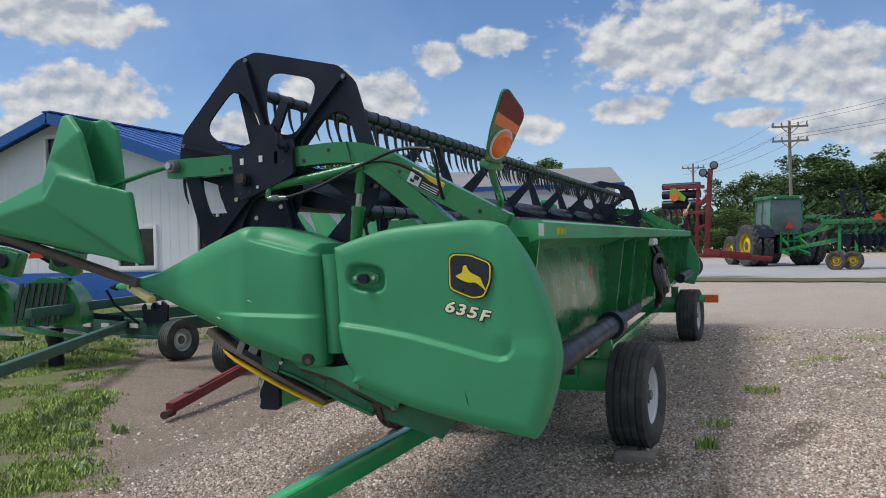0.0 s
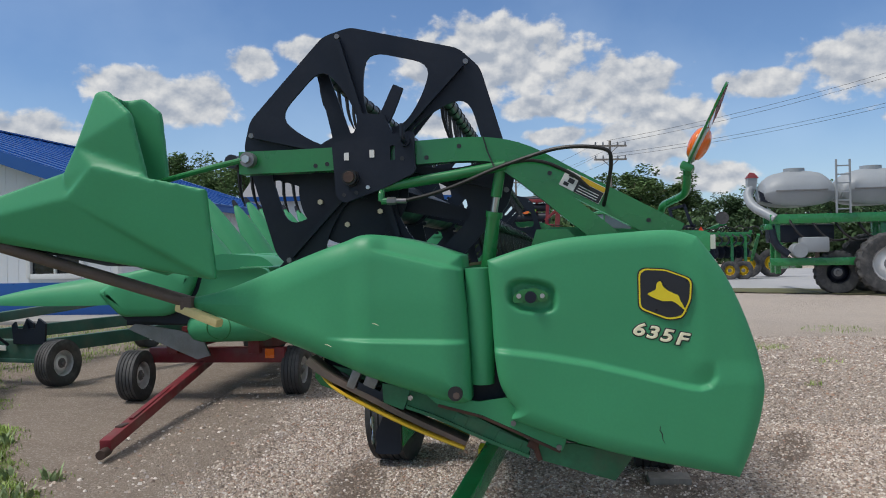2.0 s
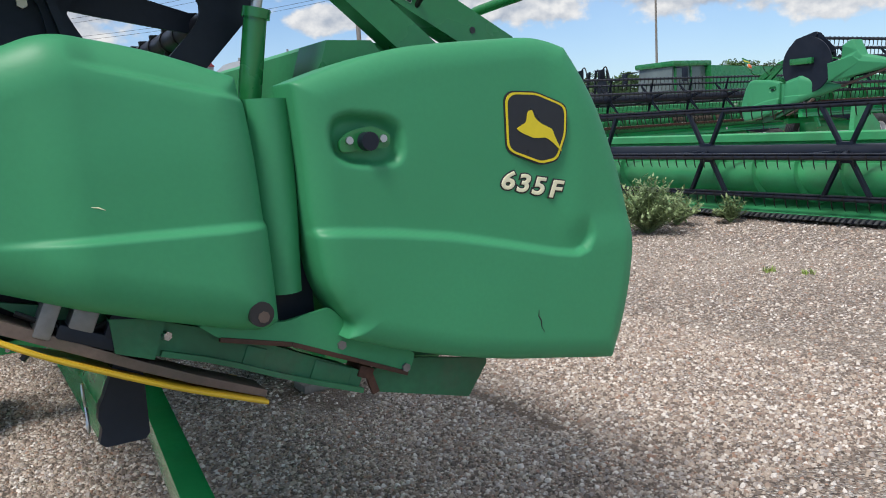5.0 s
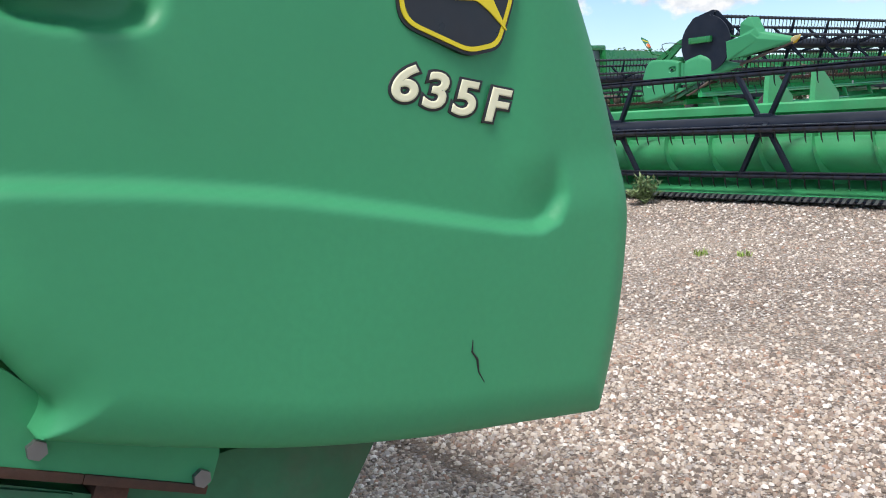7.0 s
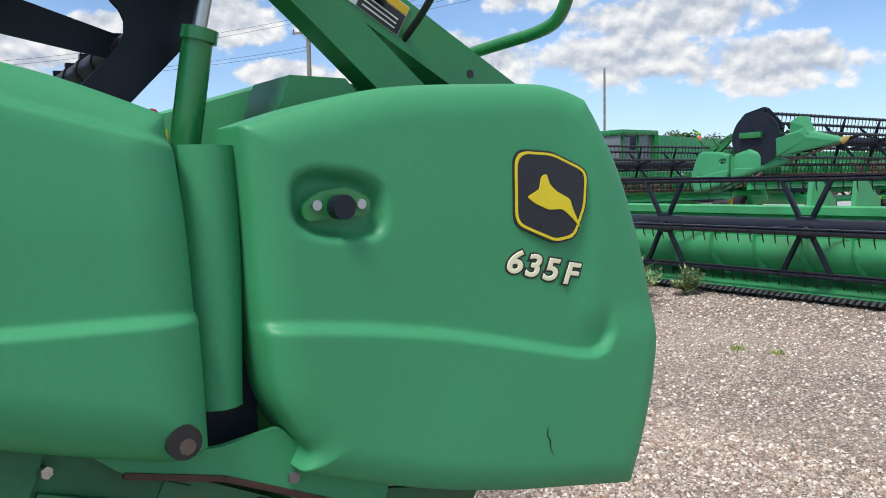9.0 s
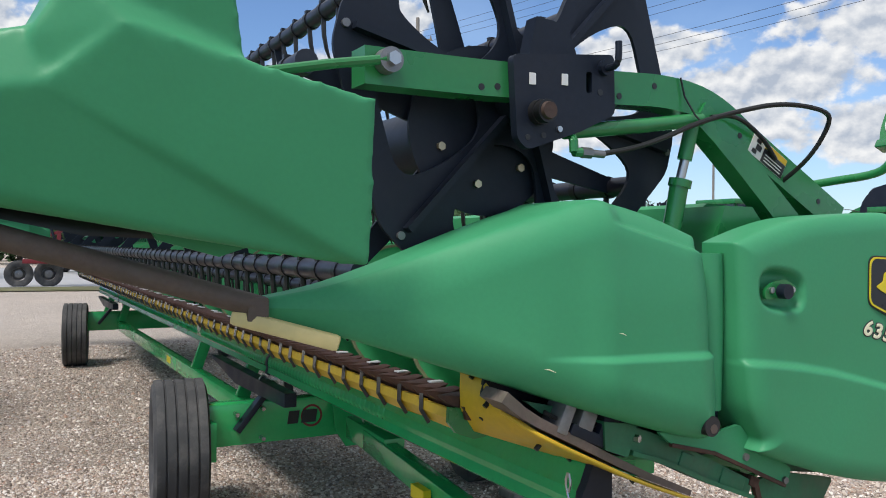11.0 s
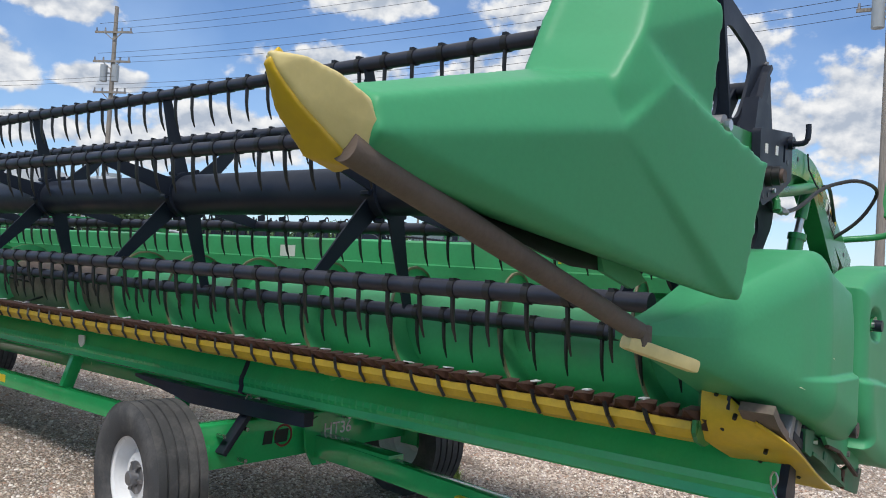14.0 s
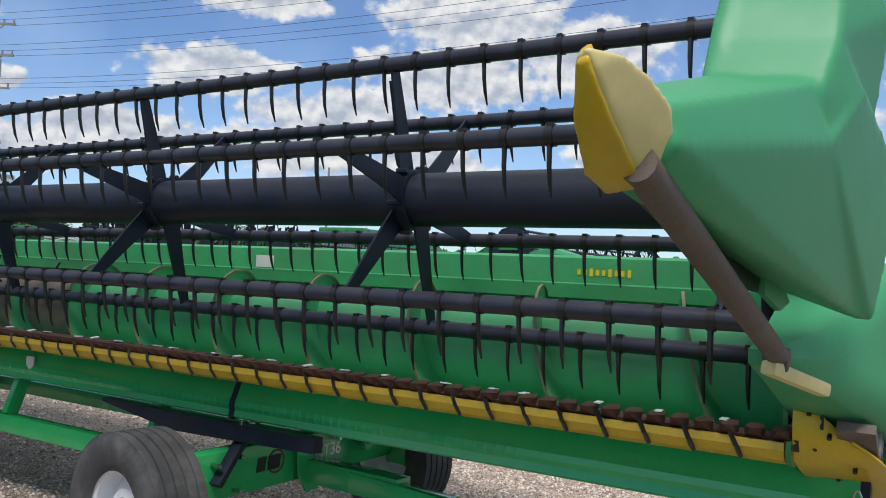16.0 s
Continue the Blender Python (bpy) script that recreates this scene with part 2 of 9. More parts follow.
M_DECALYELLOW = mat("yellow_decal", (0.78, 0.62, 0.02), 0.4, var=0.05)
M_LETTER = mat("cream_decal", (0.90, 0.86, 0.60), 0.45, var=0.05)
M_ORANGE = mat("orange_lens", (0.85, 0.16, 0.01), 0.22, var=0.06, coat=0.5)
M_REDREF = mat("red_reflector", (0.70, 0.06, 0.02), 0.3, var=0.1)
M_RED = mat("dark_red_paint", (0.19, 0.012, 0.020), 0.5, var=0.2, scale=5, bump=0.1, dirt=0.35)
M_SIDING = mat("white_siding", (0.72, 0.74, 0.77), 0.55, var=0.04, scale=1.5, dirt=0.08, dirt_col=(0.5, 0.5, 0.48))
M_BLUE = mat("blue_metal", (0.012, 0.095, 0.36), 0.35, var=0.08, scale=1.2, dirt=0.1, dirt_col=(0.05, 0.12, 0.3))
M_TRIM = mat("white_trim", (0.78, 0.78, 0.77), 0.5, var=0.04)
M_DARKGLASS = mat("dark_glass", (0.012, 0.014, 0.017), 0.06, var=0.2)
M_CABGLASS = mat("cab_glass", (0.15, 0.19, 0.19), 0.08, var=0.25, scale=1.5)
M_TANK = mat("grey_tank", (0.30, 0.33, 0.36), 0.42, var=0.07, scale=1.5, dirt=0.15)
M_SHEDROOF = mat("shed_roof_metal", (0.25, 0.25, 0.26), 0.5, var=0.08, scale=1.2, dirt=0.2)
M_CONC = mat("concrete", (0.36, 0.35, 0.33), 0.8, var=0.1, scale=2, bump=0.2)
M_WOOD = mat("pole_wood", (0.25, 0.225, 0.20), 0.85, var=0.25, scale=3, bump=0.3, grain=(6, 6, 0.6))
M_BARK = mat("bark", (0.10, 0.075, 0.055), 0.9, var=0.3, scale=4, bump=0.5, fine=20)
M_LEAF = mat("leaf", (0.100, 0.165, 0.062), 0.75, var=0.3, scale=1.2, isl=0.35, spec=0.12)
M_LEAFDARK = mat("dark_leaf", (0.066, 0.115, 0.052), 0.75, var=0.3, scale=1.2, isl=0.35, spec=0.12)
M_GRASS = mat("grass_blade", (0.30, 0.41, 0.10), 0.55, var=0.35, scale=1.6, isl=0.45)
M_WEED = mat("weed_leaf", (0.26, 0.35, 0.16), 0.6, var=0.25, scale=3, isl=0.3)
PEBBLES = [(0.0, (0.10, 0.075, 0.062)), (0.16, (0.28, 0.205, 0.165)), (0.34, (0.46, 0.370, 0.30)), (0.56, (0.40, 0.355, 0.335)), (0.68, (0.66, 0.575, 0.50)), (0.84, (0.88, 0.82, 0.76)), (0.95, (0.34, 0.19, 0.125))]


def pebble_ramp(t, value):
    """The colours of the yard's gravel, picked by a random value."""
    r = t.nodes.new("ShaderNodeValToRGB")
    r.color_ramp.interpolation = "CONSTANT"
    while len(r.color_ramp.elements) < len(PEBBLES):
        r.color_ramp.elements.new(0.5)
    for e, (p, c) in zip(r.color_ramp.elements, PEBBLES):
        e.position, e.color = p, (*c, 1)
    t.links.new(value, r.inputs[0])
    return r.outputs[0]


M_STONE = mat("gravel_stone", (0.56, 0.460, 0.385), 0.8, var=0.12, scale=8)
st_ = M_STONE.node_tree
st_b, st_g, st_m = st_.nodes["Principled BSDF"], st_.nodes.new("ShaderNodeNewGeometry"), st_.nodes.new("ShaderNodeMix")
st_m.data_type = "RGBA"
st_m.inputs["Factor"].default_value = 0.22
st_.links.new(pebble_ramp(st_, st_g.outputs["Random Per Island"]), st_m.inputs["A"])
st_.links.new(st_b.inputs["Base Color"].links[0].from_socket, st_m.inputs["B"])
st_.links.new(st_m.outputs["Result"], st_b.inputs["Base Color"])


# ---- mesh helpers ----
def mesh_of(name, bm, material=None, smooth=None):
    bmesh.ops.recalc_face_normals(bm, faces=bm.faces)
    me = bpy.data.meshes.new(name)
    bm.to_mesh(me)
    bm.free()
    if material:
        me.materials.append(material)
    if smooth is not None:
        me.shade_smooth()
        if smooth < 180:
            me.set_sharp_from_angle(angle=radians(smooth))
    return me


def part(name, bm, material, parent, label="", smooth=35):
    ob = new(name, mesh_of(name, bm, material, smooth))
    ob.parent = parent
    return tagged(ob, label)


def again(name, ob, parent, at=None):
    """Another object on the mesh of ob."""
    o = new(name, ob.data)
    o.parent = parent
    if at is not None:
        o.matrix_basis = at
    return o


def thing(name, label, category, group="", kind="", at=None):
    ob = new(name)
    ob.empty_display_size = 0.2
    if at is not None:
        ob.matrix_world = at
    return tagged(ob, label, category, group, kind)


def solo(name, bm, material, label, category, group="", kind="", smooth=35):
    return tagged(new(name, mesh_of(name, bm, material, smooth)), label, category, group, kind)


def box(bm, c, s, rot=None, bev=0.0):
    m = Matrix.Translation(c) @ (rot.to_4x4() if rot is not None else Matrix()) @ Matrix.Diagonal((*s, 1))
    r = bmesh.ops.create_cube(bm, size=1.0, matrix=m)
    if bev:
        es = {e for v in r["verts"] for e in v.link_edges}
        bmesh.ops.bevel(bm, geom=list(es), offset=bev, segments=2, affect="EDGES", profile=0.6)


def beam(bm, a, b, w, h, up=(0, 0, 1), bev=0.0):
    """A bar of section w x h from a to b."""
    a, b = Vector(a), Vector(b)
    d = (b - a)
    y = d.normalized()
    x = y.cross(Vector(up)).normalized()
    z = x.cross(y)
    rot = Matrix((x, y, z)).transposed()
    box(bm, (a + b) / 2, (w, d.length, h), rot, bev)


def rod(bm, a, b, r, seg=12, r2=None):
    a, b = Vector(a), Vector(b)
    d = b - a
    m = Matrix.Translation((a + b) / 2) @ d.to_track_quat("Z", "Y").to_matrix().to_4x4()
    bmesh.ops.create_cone(bm, cap_ends=True, segments=seg, radius1=r, radius2=r if r2 is None else r2, depth=d.length, matrix=m)


def pipe(bm, pts, r, seg=8, closed_ends=True, smooth_n=0):
    """A round pipe along a list of points."""
    pts = [Vector(p) for p in pts]
    for _ in range(smooth_n):
        q = [pts[0]]
        for a, b in zip(pts, pts[1:]):
            q += [a.lerp(b, 0.25), a.lerp(b, 0.75)]
        pts = q + [pts[-1]]
    rings = []
    ref = Vector((0.0, 0.0, 1.0))
    for i, p in enumerate(pts):
        d = (pts[min(i + 1, len(pts) - 1)] - pts[max(i - 1, 0)]).normalized()
        if abs(d.dot(ref)) > 0.95:
            ref = Vector((1.0, 0.0, 0.0))
        x = d.cross(ref).normalized()
        y = x.cross(d)
        rr = r[i] if isinstance(r, (list, tuple)) and len(r) == len(pts) else (r if not isinstance(r, (list, tuple)) else r[0])
        rings.append([bm.verts.new(p + (x * math.cos(k * 2 * math.pi / seg) + y * math.sin(k * 2 * math.pi / seg)) * rr) for k in range(seg)])
    for a, b in zip(rings, rings[1:]):
        for k in range(seg):
            bm.faces.new((a[k], a[(k + 1) % seg], b[(k + 1) % seg], b[k]))
    if closed_ends:
        bm.faces.new(rings[0][::-1])
        bm.faces.new(rings[-1])


def slab(bm, outline, y0, y1, holes=(), axis="y", bev=0.0):
    """A plate with holes: outlines in (x, z), thick from y0 to y1 (or, for axis x, outlines in (y, z))."""
    def put(p, q):
        return (p[0], q, p[1]) if axis == "y" else ((q, p[0], p[1]) if axis == "x" else (p[0], p[1], q))
    edges = []
    for loop in (outline, *holes):
        vs = [bm.verts.new(put(p, y0)) for p in loop]
        edges += [bm.edges.new((vs[k], vs[(k + 1) % len(vs)])) for k in range(len(vs))]
    r = bmesh.ops.triangle_fill(bm, use_beauty=True, edges=edges)
    faces = [g for g in r["geom"] if isinstance(g, bmesh.types.BMFace)]
    e = bmesh.ops.extrude_face_region(bm, geom=faces)
    vs = [g for g in e["geom"] if isinstance(g, bmesh.types.BMVert)]
    off = put((0, 0), y1 - y0)
    bmesh.ops.translate(bm, vec=off, verts=vs)


def rounded(pts, r, n=4):
    """The polygon with its corners rounded; r may be a list."""
    out = []
    k = len(pts)
    for i in range(k):
        p, a, b = Vector(pts[i]), Vector(pts[i - 1]), Vector(pts[(i + 1) % k])
        rr = r[i] if isinstance(r, (list, tuple)) else r
        da, db = (a - p), (b - p)
        ra, rb = min(rr, da.length * 0.45), min(rr, db.length * 0.45)
        p0, p1 = p + da.normalized() * ra, p + db.normalized() * rb
        for j in range(n + 1):
            t = j / n
            q = p0.lerp(p, t).lerp(p.lerp(p1, t), t)
            out.append((q.x, q.y))
    return out


def hull(bm, pts):
    vs = [bm.verts.new(p) for p in pts]
    r = bmesh.ops.convex_hull(bm, input=vs)
    bmesh.ops.delete(bm, geom=[v for v in r["geom_interior"] if isinstance(v, bmesh.types.BMVert)], context="VERTS")


def curve_at(pts, u):
    """A point at u (0 to 1) along a smooth line through the points."""
    pts = [Vector((*p, 0)) if len(p) == 2 else Vector(p) for p in pts]
    n = len(pts) - 1
    x = min(max(u, 0), 1) * n
    i = min(int(x), n - 1)
    t = x - i
    p0, p1, p2, p3 = pts[max(i - 1, 0)], pts[i], pts[i + 1], pts[min(i + 2, n)]
    return 0.5 * ((2 * p1) + (p2 - p0) * t + (2 * p0 - 5 * p1 + 4 * p2 - p3) * t * t + (3 * p1 - p0 - 3 * p2 + p3) * t ** 3)


def sstep(a, b, x):
    t = min(max((x - a) / (b - a), 0), 1)
    return t * t * (3 - 2 * t)


def shell(bm, bottom, top, left, right, nu, nv, relief, back, sgn=1.0):
    """A moulded shell over the patch between four lines in (x, z): relief(x, z, edge) gives y, and the rim goes back to y = back(x, z)."""
    grid = []
    lb, rb, lt, rt = curve_at(bottom, 0), curve_at(bottom, 1), curve_at(top, 0), curve_at(top, 1)
    for j in range(nv + 1):
        v = j / nv
        row = []
        for i in range(nu + 1):
            u = i / nu
            p = (1 - v) * curve_at(bottom, u) + v * curve_at(top, u) + (1 - u) * curve_at(left, v) + u * curve_at(right, v)
            p -= (1 - u) * (1 - v) * lb + u * (1 - v) * rb + (1 - u) * v * lt + u * v * rt
            row.append(p)
        grid.append(row)
    rim = [grid[0][i] for i in range(nu + 1)] + [grid[j][nu] for j in range(1, nv + 1)] + [grid[nv][i] for i in range(nu - 1, -1, -1)] + [grid[j][0] for j in range(nv - 1, 0, -1)]
    ra = np.array([(p.x, p.y) for p in rim])
    rb_ = np.roll(ra, -1, axis=0)
    seg = rb_ - ra
    vs = []
    for row in grid:
        r = []
        for p in row:
            q = np.array((p.x, p.y))
            t = np.clip(((q - ra) * seg).sum(1) / (seg ** 2).sum(1).clip(1e-12), 0, 1)
            edge = np.sqrt((((ra + seg * t[:, None]) - q) ** 2).sum(1)).min()
            r.append(bm.verts.new((p.x, sgn * relief(p.x, p.y, edge), p.y)))
        vs.append(r)
    for j in range(nv):
        for i in range(nu):
            bm.faces.new((vs[j][i], vs[j][i + 1], vs[j + 1][i + 1], vs[j + 1][i]))
    loop = [vs[0][i] for i in range(nu + 1)] + [vs[j][nu] for j in range(1, nv + 1)] + [vs[nv][i] for i in range(nu - 1, -1, -1)] + [vs[j][0] for j in range(nv - 1, 0, -1)]
    b = [bm.verts.new((v.co.x, sgn * back(v.co.x, v.co.z), v.co.z)) for v in loop]
    for k in range(len(loop)):
        n = (k + 1) % len(loop)
        bm.faces.new((loop[k], b[k], b[n], loop[n]))
    bm.faces.new(b)


# ---- ground ----
# damp patches: x, y, half width, half length, turn
DAMP = [(-1.72, 2.05, 0.20, 0.85, 4), (-1.30, 0.9, 0.16, 0.5, 12), (0.84, 1.6, 0.06, 0.55, 3), (0.25, 2.35, 0.30, 0.45, 0), (1.3, 3.4, 0.15, 0.6, -20)]


def ground_material():
    m = bpy.data.materials.new("gravel_ground")
    m.use_nodes = True
    t = m.node_tree
    b = t.nodes["Principled BSDF"]
    b.inputs["Roughness"].default_value = 0.85
    co = t.nodes.new("ShaderNodeTexCoord")

    def tex(kind, **kw):
        n = t.nodes.new(kind)
        for k, v in kw.items():
            n.inputs[k].default_value = v
        t.links.new(co.outputs["Object"], n.inputs["Vector"])
        return n

    def mix(fac, a, c):
        x = t.nodes.new("ShaderNodeMix")
        x.data_type = "RGBA"
        for s_, v in (("Factor", fac), ("A", a), ("B", c)):
            if isinstance(v, tuple):
                x.inputs[s_].default_value = (*v, 1)
            else:
                t.links.new(v, x.inputs[s_])
        return x.outputs["Result"]

    def rng(v, a, c, lo=0.0, hi=1.0):
        r = t.nodes.new("ShaderNodeMapRange")
        for k, q in enumerate((a, c, lo, hi)):
            r.inputs[k + 1].default_value = q
        t.links.new(v, r.inputs[0])
        return r.outputs[0]

    peb = tex("ShaderNodeTexVoronoi", Scale=74.0)
    grit = tex("ShaderNodeTexNoise", Scale=190.0, Detail=4.0, Roughness=0.7)
    peb2 = tex("ShaderNodeTexVoronoi", Scale=120.0)
    big = tex("ShaderNodeTexNoise", Scale=0.45, Detail=6.0, Roughness=0.6)
    mid = tex("ShaderNodeTexNoise", Scale=3.0, Detail=6.0, Roughness=0.65)
    sep = t.nodes.new("ShaderNodeSeparateColor")
    t.links.new(peb.outputs["Color"], sep.inputs[0])
    stones = pebble_ramp(t, sep.outputs[0])
    stones = mix(rng(peb.outputs["Distance"], 0.50, 0.78, 0.0, 0.75), stones, (0.13, 0.10, 0.08))
    stones = mix(rng(grit.outputs[0], 0.42, 0.68, 0.0, 0.30), stones, (0.36, 0.285, 0.22))
    fines = mix(mid.outputs[0], (0.50, 0.405, 0.325), (0.74, 0.625, 0.52))
    col = mix(rng(big.outputs[0], 0.42, 0.70, 0.05, 0.55), stones, fines)
    col = mix(rng(mid.outputs[0], 0.60, 0.78, 0.0, 0.5), col, (0.24, 0.19, 0.15))
    sx = t.nodes.new("ShaderNodeSeparateXYZ")
    t.links.new(co.outputs["Object"], sx.inputs[0])
    # the drive beyond the cart is compacted and paler
    col = mix(rng(sx.outputs[1], 7.0, 14.0, 0.0, 0.55), col, mix(mid.outputs[0], (0.60, 0.52, 0.45), (0.80, 0.71, 0.63)))

    def calc(op, p, q):
        n = t.nodes.new("ShaderNodeMath")
        n.operation = op
        for k, v in enumerate((p, q)):
            if isinstance(v, (int, float)):
                n.inputs[k].default_value = v
            else:
                t.links.new(v, n.inputs[k])
        return n.outputs[0]

    wob = calc("ADD", calc("MULTIPLY", calc("SUBTRACT", mid.outputs[0], 0.5), 1.5), calc("MULTIPLY", calc("SUBTRACT", big.outputs[0], 0.5), 2.2))
    x_, y_ = sx.outputs[0], sx.outputs[1]
    to_soil = calc("ADD", calc("ADD", calc("ADD", x_, 2.55), calc("MULTIPLY", calc("MAXIMUM", calc("SUBTRACT", y_, 2.0), 0.0), 0.22)), wob)
    to_turf = calc("ADD", calc("ADD", calc("ADD", x_, 3.30), calc("MULTIPLY", calc("MAXIMUM", calc("SUBTRACT", y_, 0.8), 0.0), 0.82)), wob)
    # damp earth showing in the wheel tracks and ruts
    for cx, cy, rx, ry, turn in DAMP:
        ca_, sa_ = math.cos(radians(turn)), math.sin(radians(turn))
        dx_, dy_ = calc("SUBTRACT", x_, cx), calc("SUBTRACT", y_, cy)
        u_ = calc("DIVIDE", calc("ADD", calc("MULTIPLY", dx_, ca_), calc("MULTIPLY", dy_, sa_)), rx)
        v_ = calc("DIVIDE", calc("SUBTRACT", calc("MULTIPLY", dy_, ca_), calc("MULTIPLY", dx_, sa_)), ry)
        d_ = calc("ADD", calc("ADD", calc("MULTIPLY", u_, u_), calc("MULTIPLY", v_, v_)), calc("MULTIPLY", calc("SUBTRACT", mid.outputs[0], 0.5), 2.4))
        col = mix(rng(d_, 1.1, 0.35, 0.0, 0.72), col, (0.150, 0.105, 0.075))
    soil_col = mix(mid.outputs[0], (0.20, 0.150, 0.112), (0.40, 0.325, 0.26))
    soil_col = mix(rng(sep.outputs[0], 0.72, 0.98, 0.0, 0.6), soil_col, (0.55, 0.48, 0.41))
    turf_col = mix(rng(mid.outputs[0], 0.40, 0.62), (0.175, 0.245, 0.060), (0.27, 0.22, 0.14))
    col = mix(rng(to_soil, 0.25, -0.25, 0.0, 0.9), col, soil_col)
    col = mix(rng(to_turf, 0.18, -0.18), col, turf_col)
    t.links.new(col, b.inputs["Base Color"])
    bp = t.nodes.new("ShaderNodeBump")
    bp.inputs["Strength"].default_value, bp.inputs["Distance"].default_value = 1.0, 0.016
    ad = t.nodes.new("ShaderNodeMath")
    ad.operation = "ADD"
    t.links.new(rng(peb.outputs["Distance"], 0.0, 0.6, 1.0, 0.0), ad.inputs[0])
    t.links.new(rng(peb2.outputs["Distance"], 0.0, 0.6, 0.5, 0.0), ad.inputs[1])
    t.links.new(ad.outputs[0], bp.inputs["Height"])
    t.links.new(bp.outputs[0], b.inputs["Normal"])
    return m


M_GROUND = ground_material()
M_ROAD = mat("pale_asphalt", (0.38, 0.385, 0.40), 0.85, var=0.08, scale=0.5, bump=0.15, fine=40)
M_VERGE = mat("verge_turf", (0.11, 0.115, 0.045), 0.9, var=0.3, scale=1.2, bump=0.6, fine=20, dirt=0.5, dirt_col=(0.27, 0.23, 0.17))


def ground_height(x, y):
    d = math.hypot(x + 0.5, y - 3)
    return (noise.noise((x * 0.6, y * 0.6, 0.3)) * 0.018 + noise.noise((x * 2.4, y * 2.4, 1.3)) * 0.008) * (1 - sstep(9, 16, d))


def sheet(bm, fx, fy, z):
    vs = {}
    for i, x in enumerate(fx):
        for j, y in enumerate(fy):
            vs[i, j] = bm.verts.new((x, y, z(x, y)))
    for i in range(len(fx) - 1):
        for j in range(len(fy) - 1):
            bm.faces.new((vs[i, j], vs[i + 1, j], vs[i + 1, j + 1], vs[i, j + 1]))


def spread(lo, hi, far, n, steps=7):
    inner = [lo + (hi - lo) * k / n for k in range(n + 1)]
    outer = [3.0 * 2.4 ** k for k in range(steps)]
    return [lo - q for q in reversed(outer)] + inner + [hi + q for q in outer]


bm = bmesh.new()
axis_x, axis_y = spread(-14, 14, 2000, 112, 8), spread(-8, 22, 2000, 112, 8)
sheet(bm, axis_x, axis_y, ground_height)
ground = solo("ground", bm, M_GROUND, "pale brown gravel yard with dusty patches", "ground", kind="structure", smooth=180)


def patch(name, material, label, outline, z=0.006, step=0.35, kind="structure"):
    """A patch of another surface lying 4 mm or more over the gravel, with a ragged edge."""
    bm = bmesh.new()
    pts = []
    k = len(outline)
    for i in range(k):
        a, b = Vector(outline[i]), Vector(outline[(i + 1) % k])
        n = max(1, int((b - a).length / step))
        for j in range(n):
            p = a.lerp(b, j / n)
            w = min(0.45, step * 1.2)
            pts.append((p.x + (noise.noise((p.x * 1.7, p.y * 1.7, 5)) + 0.5 * noise.noise((p.x * 6, p.y * 6, 2))) * w, p.y + noise.noise((p.x * 1.7, p.y * 1.7, 9)) * w))
    vs = [bm.verts.new((x, y, 0)) for x, y in pts]
    es = [bm.edges.new((vs[i], vs[(i + 1) % len(vs)])) for i in range(len(vs))]
    bmesh.ops.triangle_fill(bm, use_beauty=True, edges=es)
    for _ in range(2):
        bmesh.ops.subdivide_edges(bm, edges=[e for e in bm.edges if e.calc_length() > 0.6 and max(abs(e.verts[0].co.x), abs(e.verts[0].co.y)) < 20], cuts=1, use_grid_fill=True)
    for v in bm.verts:
        v.co.z = ground_height(v.co.x, v.co.y) + z
    return solo(name, bm, material, label, name.split("_")[0], kind=kind, smooth=180)


road = patch("road", M_ROAD, "pale grey asphalt road behind the yard", [(-60, 29.5), (-10, 27.5), (6, 26.0), (22, 17.5), (60, -2), (140, -30), (160, 0), (70, 34), (20, 47), (-60, 50)], z=0.02, step=2.5)
patch("verge_strip", M_VERGE, "thin dry grass strip along the road", [(-3, 25.0), (5, 23.5), (14, 17.8), (16, 18.8), (6.5, 25.6), (-3, 27.2)], z=0.03)


